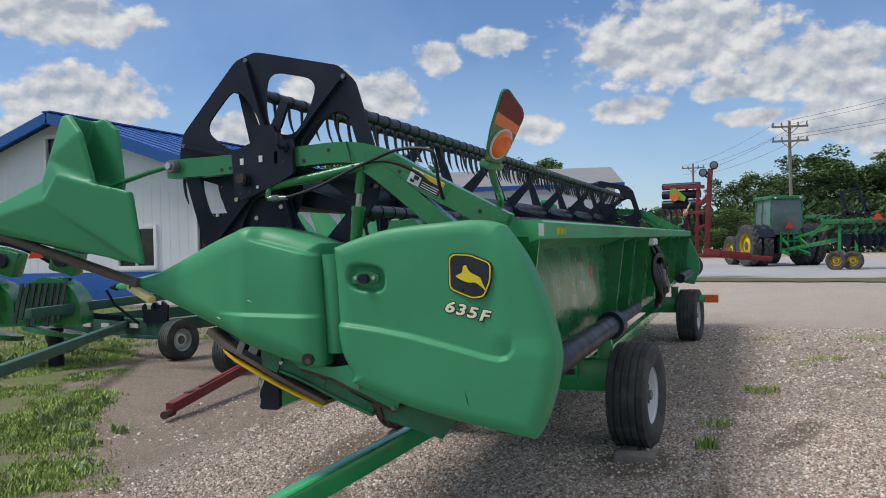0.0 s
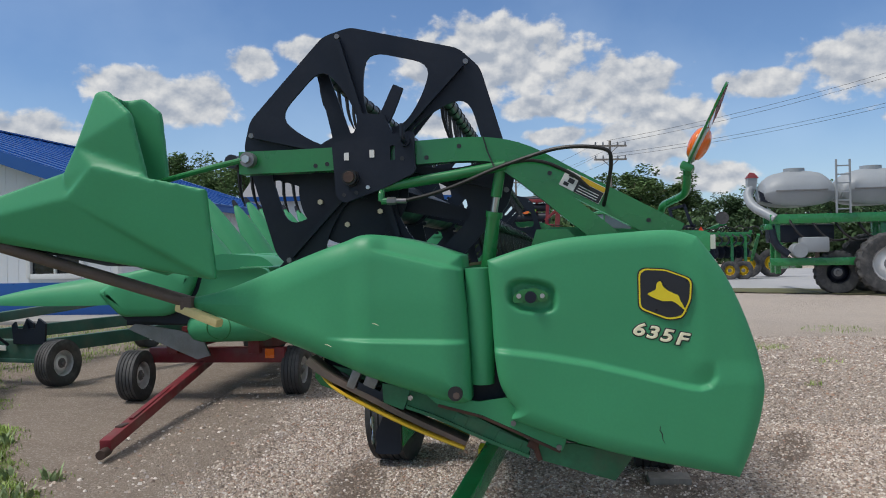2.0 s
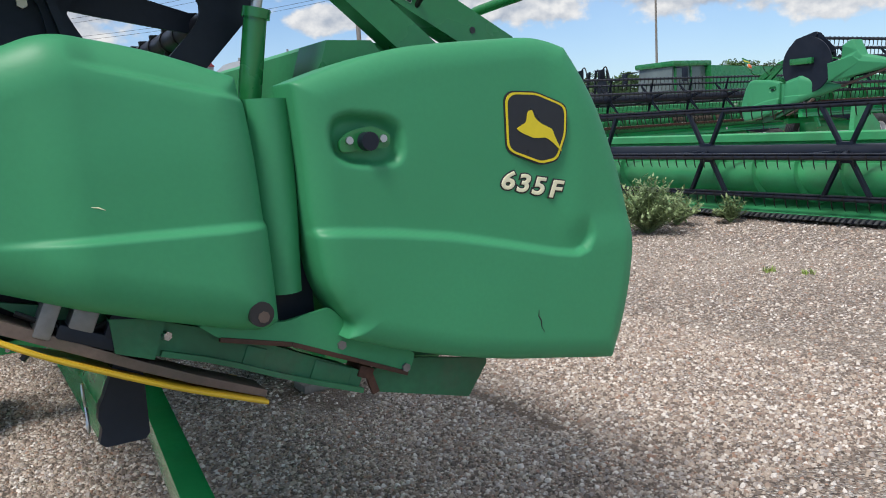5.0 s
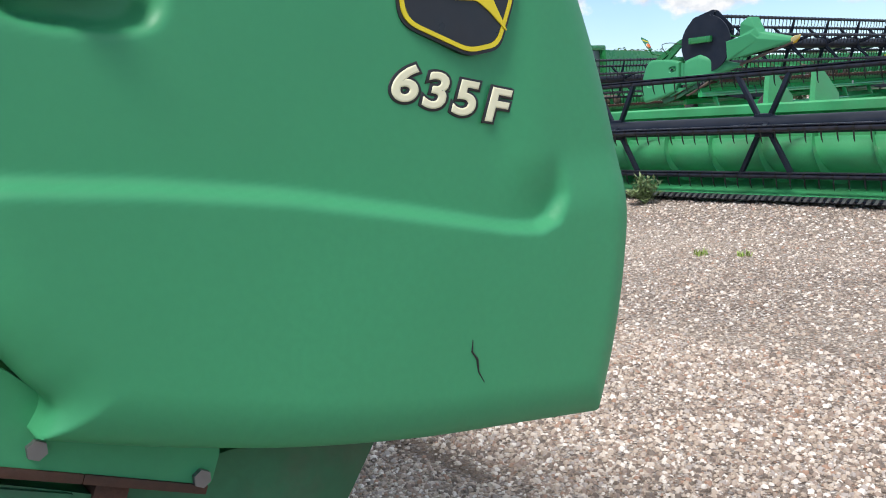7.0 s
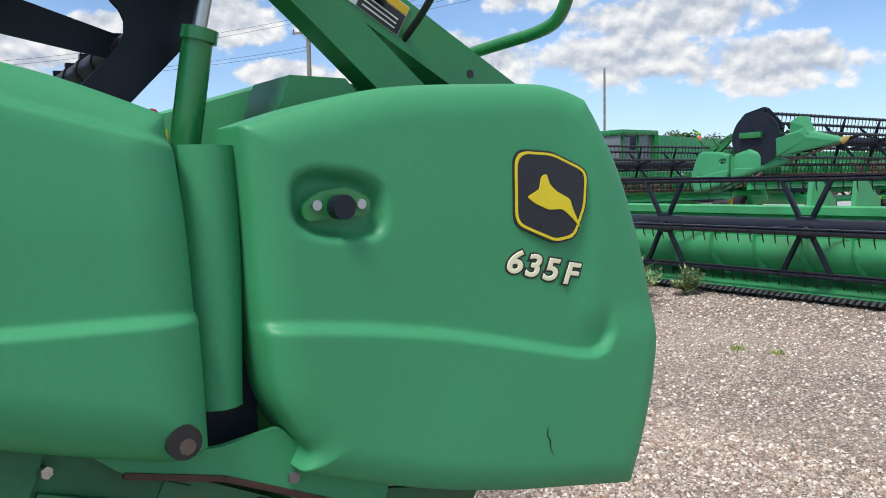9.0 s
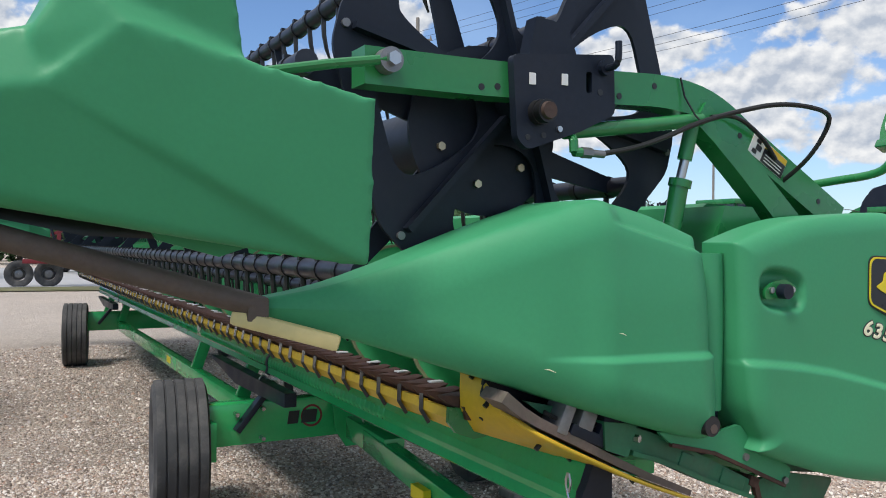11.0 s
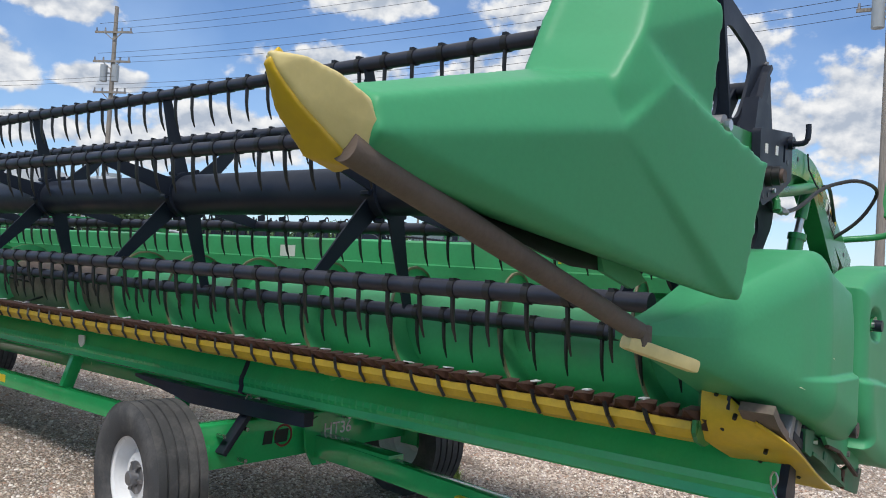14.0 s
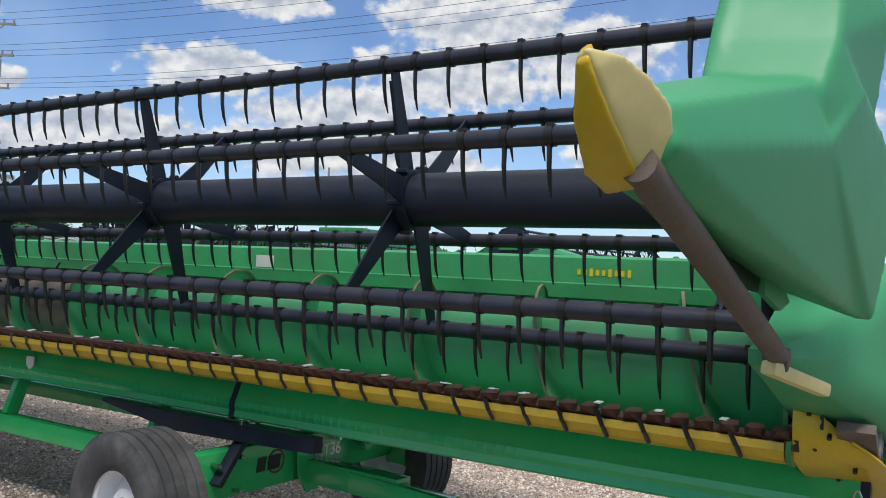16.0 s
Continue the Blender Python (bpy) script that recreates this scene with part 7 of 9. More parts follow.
def snout(name, tip, base, w, h, tip_mat=None, label=""):
    """A tapered, ridged hood from a broad base to a narrow tip."""
    tip, base = Vector(tip), Vector(base)
    d = (base - tip).normalized()
    s_ = Vector((0, 1, 0))
    up = s_.cross(d) if abs(d.z) < 0.9 else Vector((1, 0, 0))
    if up.z < 0 and abs(d.z) < 0.9:
        up = -up
    bm = bmesh.new()
    rings = []
    n = 9
    for k in range(n + 1):
        t = k / n
        c = tip.lerp(base, t)
        f = 0.10 + 0.90 * t ** 0.75
        ww, hh = w * f, h * f * (1 - 0.12 * t * t)
        prof = [(-0.5, -0.30), (-0.52, 0.0), (-0.40, 0.36), (-0.16, 0.55), (0.0, 0.60), (0.16, 0.55), (0.40, 0.36), (0.52, 0.0), (0.5, -0.30)]
        rings.append([bm.verts.new(c + s_ * (a * ww) + up * (b * hh)) for a, b in prof])
    for a, b in zip(rings, rings[1:]):
        for i in range(len(a) - 1):
            bm.faces.new((a[i], a[i + 1], b[i + 1], b[i]))
        bm.faces.new((a[-1], a[0], b[0], b[-1]))
    bm.faces.new(rings[0])
    bm.faces.new(rings[-1][::-1])
    o = part(name, bm, M_SHIELD, corn, label, smooth=50)
    bm = bmesh.new()
    rod(bm, tip + d * 0.02, tip - d * 0.07, 0.045, 10, 0.02)
    part("snout_tip", bm, M_BLACK, o, "dark worn snout tip")
    return o


snout("outer_snout", (-6.52, 5.22, 1.03), (-4.85, 5.25, 1.12), 0.42, 0.42, label="lowered green outer snout")
for k in range(1, 9):
    y = 5.2 + 0.762 * k
    lean = 0.10 * math.sin(k * 1.9)
    snout("row_snout", (-4.98 + lean, y, 2.26 + 0.05 * math.sin(k * 2.7)), (-4.40, y, 1.25), 0.62, 0.40, label="folded-up green row snout")
for k in range(1, 9):
    y = 5.2 + 0.762 * k
    bm = bmesh.new()
    prof = [(-4.95, 0.98), (-4.85, 1.22), (-4.5, 1.42), (-4.0, 1.52), (-3.55, 1.48), (-3.35, 1.30), (-3.30, 1.0), (-4.2, 0.92)]
    wdt = 0.62
    slab(bm, rounded(prof, 0.09), y - wdt / 2, y + wdt / 2)
    bmesh.ops.recalc_face_normals(bm, faces=bm.faces)
    part("row_hood", bm, M_SHIELD, corn, smooth=40)
bm = bmesh.new()
slab(bm, rounded([(-4.86, 0.84), (-5.02, 1.06), (-4.80, 1.24), (-4.42, 1.37), (-3.80, 1.30), (-3.25, 1.26), (-3.20, 0.86), (-4.2, 0.80)], 0.05, 3), 5.10, 5.30)
part("inner_panel", bm, M_BLACK, corn, "black panel behind the end shields")


def end_panel(outline, label, y=5.02):
    """A moulded panel: its middle stands proud of its rounded rim."""
    bm = bmesh.new()
    slab(bm, rounded(outline, 0.07, 5), y, 5.10)
    front = [f for f in bm.faces if f.normal.y < -0.9 or abs(f.calc_center_median().y - y) < 0.001]
    bmesh.ops.inset_region(bm, faces=front, thickness=0.035, depth=0.022)
    bmesh.ops.inset_region(bm, faces=front, thickness=0.05, depth=0.010)
    return part("end_shield", bm, M_SHIELD, corn, label, smooth=60)


end_panel([(-5.12, 1.14), (-4.86, 0.885), (-4.36, 0.890), (-4.20, 0.97), (-4.09, 1.16), (-4.035, 1.335), (-4.40, 1.415), (-4.78, 1.34)], "green moulded front end shield")
sh = end_panel([(-4.25, 0.925), (-3.20, 1.00), (-3.14, 1.10), (-3.30, 1.37), (-3.955, 1.345), (-4.015, 1.14), (-4.12, 0.985)], "green moulded rear end shield")
lettering("608C", 0.095, (-3.47, 4.985, 1.08), M_LETTER, sh, "model_lettering", "pale model lettering", shear=0.15, fat=0.001)
bm = bmesh.new()
pipe(bm, [(-4.175, 5.16, 0.765), (-4.165, 5.16, 0.765), (-4.12, 5.16, 0.765), (-4.03, 5.16, 0.765), (-3.38, 5.16, 0.775), (-3.26, 5.16, 0.775), (-3.20, 5.16, 0.775)], [0.02, 0.09, 0.135, 0.160, 0.160, 0.12, 0.02], seg=28)
cov = part("drive_cover", bm, M_SHIELD, corn, "rounded green drive cover", smooth=60)
bm = bmesh.new()
pipe(bm, [(-3.80 + 0.125 * math.cos(2 * math.pi * k / 24), 5.16 - math.sqrt(0.162 ** 2 - (0.125 * math.sin(2 * math.pi * k / 24)) ** 2), 0.77 + 0.125 * math.sin(2 * math.pi * k / 24)) for k in range(25)], 0.006, seg=6)
part("access_ring", bm, M_GREEN, cov, "round access plate rim")
bm = bmesh.new()
slab(bm, [(-4.88, 0.74), (-4.12, 0.42), (-3.98, 0.46), (-4.06, 0.64), (-4.30, 0.72), (-4.80, 0.80)], 5.20, 5.23)
part("under_sheet", bm, M_GREYSTEEL, corn, "grey slanted under-sheet")
bm = bmesh.new()
beam(bm, (-4.90, 5.25, 0.83), (-3.30, 5.25, 0.83), 0.10, 0.10, bev=0.01)
part("lower_frame", bm, M_BLACK, corn, "black lower frame")
bm = bmesh.new()
beam(bm, (-3.55, 5.35, 1.0), (-3.55, 11.2, 1.0), 0.35, 0.75, bev=0.03)
part("back_frame", bm, M_GREEN, corn)
bm = bmesh.new()
beam(bm, (-3.28, 5.4, 0.72), (-3.28, 11.1, 0.72), 0.16, 0.16, bev=0.02)
part("lower_tube", bm, M_BLACK, corn)
bm = bmesh.new()
slab(bm, [(-3.35, 0.62), (-3.06, 0.66), (-3.00, 1.25), (-3.18, 1.42), (-3.35, 1.36)], 5.6, 5.66)
part("drive_bracket", bm, M_BLACK, corn)
bm = bmesh.new()
slab(bm, [(-3.35, 0.62), (-3.06, 0.66), (-3.00, 1.25), (-3.18, 1.42), (-3.35, 1.36)], 6.6, 6.66)
part("drive_bracket", bm, M_BLACK, corn)
bm = bmesh.new()
for k in range(4):
    pipe(bm, [(-3.30, 5.5 + 0.2 * k, 1.35), (-3.08, 5.7 + 0.3 * k, 1.15 + 0.05 * k), (-3.02, 6.2 + 0.4 * k, 0.95), (-3.25, 7.2, 0.85)], 0.018, seg=6, smooth_n=2)
part("hydraulic_hose", bm, M_TINE, corn, "bundle of black hoses")
bm = bmesh.new()
box(bm, (-3.02, 6.1, 1.20), (0.04, 0.22, 0.26), bev=0.01)
part("manual_box", bm, M_WHITE, corn, "white plastic box")
bm = bmesh.new()
box(bm, (-3.03, 6.9, 1.50), (0.10, 0.16, 0.08), bev=0.01)
part("reflector", bm, M_REDREF, corn, "red reflector")

rcart = thing("corn_head_cart", "dark red four-wheel cart under the corn head", "cart")
for y in (5.45, 9.0):
    bm = bmesh.new()
    beam(bm, (-4.75, y, 0.44), (-3.25, y, 0.44), 0.12, 0.16, bev=0.01)
    part("axle_beam", bm, M_RED, rcart)
    add_wheel(rcart, -4.80, y - 0.25, 0.26, 0.20, M_RIM)
    add_wheel(rcart, -3.18, y + 0.15, 0.26, 0.20, M_RIM)
for x in (-4.45, -3.55):
    bm = bmesh.new()
    beam(bm, (x, 5.3, 0.54), (x, 11.0, 0.54), 0.12, 0.14, bev=0.01)
    part("side_beam", bm, M_RED, rcart)
bm = bmesh.new()
beam(bm, (-4.25, 6.0, 0.38), (-3.77, 2.78, 0.10), 0.085, 0.09, bev=0.008)
beam(bm, (-4.02, 4.4, 0.27), (-3.84, 3.3, 0.185), 0.03, 0.04)
rt = part("tongue", bm, M_RED, rcart, "dark red drawbar tongue resting on the ground")
bm = bmesh.new()
rod(bm, (-3.77, 2.82, 0.06), (-3.74, 2.66, 0.06), 0.035, 12)
part("hitch", bm, M_RUST, rt, "rusty hitch")
bm = bmesh.new()
box(bm, (-3.83, 3.15, 0.155), (0.06, 0.14, 0.06), bev=0.01)
part("hitch_block", bm, M_RUST, rt)
bm = bmesh.new()
box(bm, (-3.40, 5.372, 0.46), (0.10, 0.008, 0.10))
part("reflector", bm, M_ORANGE, rcart, "amber reflector")
bm = bmesh.new()
for x in (-4.4, -3.6):
    for y in (5.6, 9.0, 10.6):
        box(bm, (x, y, 0.66), (0.10, 0.10, 0.14))
part("cradle", bm, M_RED, rcart)

# ---- teal cart and the mower beside the turf ----
teal = thing("teal_cart", "faded teal header cart standing on the turf", "cart")
for nm, a, b, w, h in (("axle_beam", (-8.45, 6.42, 0.42), (-6.35, 6.03, 0.42), 0.16, 0.24), ("tongue", (-7.15, 6.1, 0.46), (-4.55, 1.45, 0.52), 0.08, 0.10),
                       ("upper_beam", (-7.10, 4.40, 0.76), (-7.62, 9.6, 0.80), 0.10, 0.12), ("side_beam", (-6.42, 6.1, 0.46), (-4.95, 9.6, 0.50), 0.09, 0.17), ("side_beam", (-8.3, 6.5, 0.46), (-6.9, 9.9, 0.50), 0.09, 0.17), ("rear_axle", (-6.9, 9.75, 0.46), (-4.9, 9.4, 0.46), 0.12, 0.16), ("lower_tie", (-7.25, 6.12, 0.30), (-6.40, 5.98, 0.30), 0.05, 0.05)):
    bm = bmesh.new()
    beam(bm, a, b, w, h, bev=0.01)
    part(nm, bm, M_TEAL, teal)
for x, y in ((-6.22, 6.05), (-8.62, 6.50), (-4.75, 9.4), (-7.05, 9.85)):
    add_wheel(teal, x, y, 0.275, 0.20, M_RIM, -12)
for x, y in ((-6.45, 5.95), (-6.62, 5.98)):
    bm = bmesh.new()
    slab(bm, [(x - 0.12, 0.5), (x + 0.12, 0.5), (x + 0.14, 0.74), (x + 0.05, 0.80), (x, 0.68), (x - 0.08, 0.68), (x - 0.10, 0.76), (x - 0.14, 0.72)], y, y + 0.04)
    part("cradle_bracket", bm, M_BLACK, teal, "black cradle bracket")
for x, z in ((-7.95, 0.44), (-7.55, 0.44), (-6.95, 0.45)):
    bm = bmesh.new()
    box(bm, (x, 6.02 + (-6.35 - x) * 0.186 - 0.094, z), (0.17, 0.012, 0.06), Matrix.Rotation(radians(-10.5), 3, "Z"))
    part("decal", bm, M_WHITE, teal, "pale worn decal")
bm = bmesh.new()
beam(bm, (-7.55, 5.0, 0.74), (-7.05, 5.95, 0.56), 0.07, 0.08, bev=0.01)
part("brace", bm, M_BLACK, teal, "dark slanted brace")
bm = bmesh.new()
pipe(bm, [(-6.75, 5.9, 0.50), (-6.88, 5.6, 0.78), (-6.92, 5.5, 0.98)], 0.018, seg=8)
part("lock_rod", bm, M_BLACK, teal)

mow = thing("folded_mower", "green and black folded mower with rounded deck shields", "mower", at=pose(-8.35, 5.3, 0.0, 0, 0, 20))
bm = bmesh.new()
beam(bm, (-1.6, 0, 0.86), (1.0, 0.0, 0.80), 0.22, 0.22, bev=0.02)
part("main_frame", bm, M_GREEN, mow)
for k in range(3):
    bm = bmesh.new()
    x = 0.75 - 0.85 * k
    pr = [(x + 0.42 * math.cos(a), 0.75 + 0.42 * math.sin(a)) for a in [math.pi * j / 10 for j in range(11)]] + [(x - 0.42, 0.55), (x + 0.42, 0.55)]
    slab(bm, pr, -0.55, -0.15)
    part("deck_shield", bm, M_GREEN, mow, "rounded green deck shield")
    bm = bmesh.new()
    round_disc(bm, (x, -0.35, 0.45), 0.40, 0.06, (0.2, 0.1, 1))
    part("cutting_disc", bm, M_GREEN, mow)
    bm = bmesh.new()
    rod(bm, (x, -0.35, 0.0), (x, -0.35, 0.5), 0.10, 14)
    part("skid", bm, M_BLACK, mow)
    for j in range(8):
        bm = bmesh.new()
        beam(bm, (x - 0.3 + 0.08 * j, -0.58, 1.1), (x - 0.34 + 0.08 * j, -0.72, 0.60 + 0.05 * math.sin(j * 2.1)), 0.05, 0.015)
        part("rubber_flap", bm, M_TINE, mow, "hanging black rubber flap")
for x in (0.9, 0.1):
    bm = bmesh.new()
    box(bm, (x, -0.25, 1.38), (0.36, 0.30, 0.34), Matrix.Rotation(0.3, 3, "Y"), 0.05)
    part("gear_housing", bm, M_GREEN, mow)
    bm = bmesh.new()
    rod(bm, (x, -0.42, 1.40), (x, -0.50, 1.40), 0.10, 16)
    part("shaft_guard", bm, M_BLACK, mow)
bm = bmesh.new()
slab(bm, [(0.52, 1.42), (0.72, 1.42), (0.62, 1.60)], -0.56, -0.55)
part("reflector", bm, M_REDREF, mow, "red triangle reflector")
bm = bmesh.new()
pipe(bm, [(-1.3, -0.1, 0.95), (-0.6, -0.2, 1.7), (0.2, -0.2, 1.65), (0.9, -0.1, 1.2)], 0.05, seg=8, smooth_n=2)
part("lift_arm", bm, M_BLACK, mow)

# ---- tractor ----
trac = thing("tractor", "green farm tractor with yellow rims and dark cab glass", "tractor", at=pose(2.55, 38.2, 0, 0, 0, 25))
for x, y, r, w in ((-1.00, 0, 0.98, 0.46), (1.00, 0, 0.98, 0.46), (-1.55, 0.0, 0.98, 0.42), (1.55, 0.0, 0.98, 0.42), (-1.0, 2.9, 0.72, 0.42), (1.0, 2.9, 0.72, 0.42)):
    add_wheel(trac, x, y, r, w, M_RIMYELLOW, 0, 0.56, lugs=True)
bm = bmesh.new()
hull(bm, [(sx * w, y, z) for sx in (-1, 1) for y, z, w in ((0.9, 0.9, 0.45), (3.6, 0.95, 0.36), (3.65, 1.45, 0.34), (3.3, 1.72, 0.34), (0.9, 1.92, 0.45))])
part("hood", bm, M_GREEN, trac, "green engine hood")
bm = bmesh.new()
box(bm, (0, 0.0, 0.95), (1.1, 1.6, 0.7), bev=0.05)
part("transmission", bm, M_BLACK, trac)
for s_ in (-1, 1):
    bm = bmesh.new()
    slab(bm, [(1.02 * math.cos(a), 0.92 + 1.02 * math.sin(a)) for a in [0.5 + 2.2 * j / 12 for j in range(13)]] + [(0.95 * math.cos(a), 0.92 + 0.95 * math.sin(a)) for a in [2.7 - 2.2 * j / 12 for j in range(13)]], s_ * 0.70, s_ * 1.45, axis="x")
    part("fender", bm, M_BLACK, trac, "dark rear fender")
cabp = thing_part("cab", trac)
bm = bmesh.new()
hull(bm, [(sx * (0.78 if z < 2 else 0.70), y, z) for sx in (-1, 1) for y, z in ((-0.55, 1.45), (0.95, 1.45), (1.05, 2.2), (0.85, 3.06), (-0.60, 3.06), (-0.7, 2.2))])
part("cab_glass", bm, M_CABGLASS, cabp, "pale reflective cab glass")
for sx in (-1, 1):
    for a, b in (((-0.57, 1.45), (-0.62, 3.08)), ((0.97, 1.45), (0.87, 3.08)), ((0.25, 1.45), (0.22, 3.08))):
        bm = bmesh.new()
        beam(bm, (sx * 0.79, a[0], a[1]), (sx * 0.71, b[0], b[1]), 0.07, 0.07)
        part("cab_post", bm, M_GREEN, cabp)
bm = bmesh.new()
box(bm, (0, 0.12, 3.15), (1.62, 1.75, 0.16), bev=0.06)
part("cab_roof", bm, M_GREEN, cabp, "green cab roof")
for x in (-0.6, 0.6):
    bm = bmesh.new()
    rod(bm, (x, -0.76, 3.13), (x, -0.80, 3.13), 0.05, 12)
    part("work_light", bm, M_WHITE, cabp, "small round work light")
bm = bmesh.new()
slab(bm, [(-0.20, 1.72), (0.20, 1.72), (0.0, 2.06)], -0.83, -0.82)
part("slow_triangle", bm, M_REDREF, trac, "orange-red slow vehicle triangle")
bars = [((x, -0.8, 0.75), (x * 1.2, -1.7, 0.55), 0.09, 0.14) for x in (-0.4, 0.4)] + [((x, -0.8, 1.35), (x * 1.1, -1.6, 0.95), 0.07, 0.09) for x in (-0.4, 0.4)]
bars += [((-0.5, -0.95, z), (0.5, -0.95, z), 0.08, 0.08) for z in (0.8, 1.15, 1.5)] + [((x, -0.95, 0.6), (x * 0.9, -0.95, 1.6), 0.07, 0.07) for x in (-0.5, -0.15, 0.15, 0.5)]
for p, q, w, h in bars:
    bm = bmesh.new()
    beam(bm, p, q, w, h, up=(0, 1, 0))
    part("hitch_bar", bm, M_GREEN, trac, "green bar of the rear hitch")
bm = bmesh.new()
rod(bm, (0.52, 1.2, 1.8), (0.52, 1.2, 3.0), 0.06, 12)
part("exhaust", bm, M_BLACK, trac)

# ---- disc implement behind the tractor ----
impl = thing("disc_implement", "green folding disc implement with dark disc gangs and yellow-rim wheels", "implement")
for nm, a, b, w, h in (("drawbar", (2.9, 36.6, 0.80), (4.5, 33.3, 1.20), 0.14, 0.16), ("drawbar", (3.1, 36.4, 1.30), (4.4, 33.4, 1.75), 0.10, 0.12),
                       ("main_beam", (3.9, 33.0, 1.92), (7.9, 33.0, 1.92), 0.18, 0.18), ("main_beam", (4.2, 34.2, 1.92), (8.2, 34.2, 1.92), 0.18, 0.18), ("main_beam", (4.4, 33.6, 1.52), (8.0, 33.6, 1.52), 0.14, 0.14),
                       ("cross_beam", (3.9, 32.9, 2.0), (4.3, 34.3, 2.0), 0.12, 0.14), ("cross_beam", (5.2, 32.9, 2.0), (5.5, 34.3, 2.0), 0.12, 0.14), ("cross_beam", (6.6, 32.9, 2.0), (6.9, 34.3, 2.0), 0.12, 0.14), ("cross_beam", (7.9, 32.9, 2.0), (8.2, 34.3, 2.0), 0.12, 0.14),
                       ("fold_arm", (3.5, 33.4, 1.35), (4.3, 33.2, 2.15), 0.12, 0.14), ("fold_arm", (3.3, 33.6, 2.15), (5.0, 33.2, 2.10), 0.10, 0.12), ("fold_arm", (6.0, 33.2, 2.05), (7.0, 33.4, 2.40), 0.12, 0.16)):
    bm = bmesh.new()
    beam(bm, a, b, w, h, bev=0.012)
    part(nm, bm, M_GREEN, impl)
for a, b in (((4.85, 33.1, 2.15), (4.62, 33.1, 3.10)), ((5.60, 33.1, 2.15), (5.22, 33.1, 3.25)), ((4.66, 33.1, 3.05), (5.26, 33.1, 3.20)), ((4.70, 33.1, 2.20), (5.70, 33.1, 2.32))):
    bm = bmesh.new()
    beam(bm, a, b, 0.12, 0.10, up=(0, 1, 0), bev=0.01)
    part("folded_mast", bm, M_BLACK, impl, "black upright folded mast")
for x, y, r_ in ((4.35, 32.6, 0.38), (4.95, 32.6, 0.38), (7.05, 33.0, 0.40), (7.60, 33.0, 0.40), (8.35, 35.4, 0.60), (9.40, 35.4, 0.64)):
    add_wheel(impl, x, y, r_, 0.28, M_RIMYELLOW, 75, 0.52)
    bm = bmesh.new()
    beam(bm, (x + 0.12, y + 0.1, r_), (x + 0.2, y + 0.5 if y < 34 else 34.3, 1.90), 0.12, 0.12, up=(0, 1, 0))
    part("wheel_arm", bm, M_GREEN, impl)
for row, (y, x0, n) in enumerate(((32.95, 4.75, 7), (33.7, 6.55, 6), (34.5, 4.5, 9))):
    bm = bmesh.new()
    beam(bm, (x0 - 0.15, y, 1.16), (x0 + 0.25 * n, y, 1.16), 0.07, 0.07)
    gang = part("disc_gang", bm, M_BLACK, impl, "dark gang of tillage discs")
    for k in range(n):
        bm = bmesh.new()
        round_disc(bm, (x0 + 0.25 * k, y, 1.16), 0.27, 0.02, (1, 0.75, 0.1), 20)
        part("disc_blade", bm, M_BLACK, gang)
bm = bmesh.new()
for k in range(12):
    x = 4.55 + 0.29 * k
    pipe(bm, [(x, 32.9, 1.90), (x + 0.10, 32.75, 1.80), (x + 0.14, 32.75, 1.62), (x + 0.02, 32.85, 1.48)], 0.032, seg=6, smooth_n=1)
tagged(part("spring_shank", bm, M_BLACK, impl), kind="stuff")
bm = bmesh.new()
slab(bm, [(5.66, 1.95), (6.04, 1.95), (5.85, 2.28)], 32.70, 32.71)
part("slow_triangle", bm, M_REDREF, impl, "orange-red triangle sign")
bm = bmesh.new()
round_disc(bm, (6.78, 33.0, 2.62), 0.27, 0.14, (0.2, 1, 0), 24)
part("spare_wheel", bm, M_RUBBER, impl, "small black wheel carried on top")
bm = bmesh.new()
rs_ = random.Random(8)
for k in range(14):
    x = 3.6 + 0.32 * k
    pipe(bm, [(x, 33.2, 2.0), (x + 0.2, 33.0, 2.25 + rs_.uniform(-0.1, 0.2)), (x + 0.5, 33.1, 2.2 + rs_.uniform(-0.1, 0.1)), (x + 0.7, 33.3, 1.9)], 0.028, seg=6, smooth_n=2)
tagged(part("hydraulic_hose", bm, M_TINE, impl, "tangle of black hydraulic hoses"), kind="stuff")

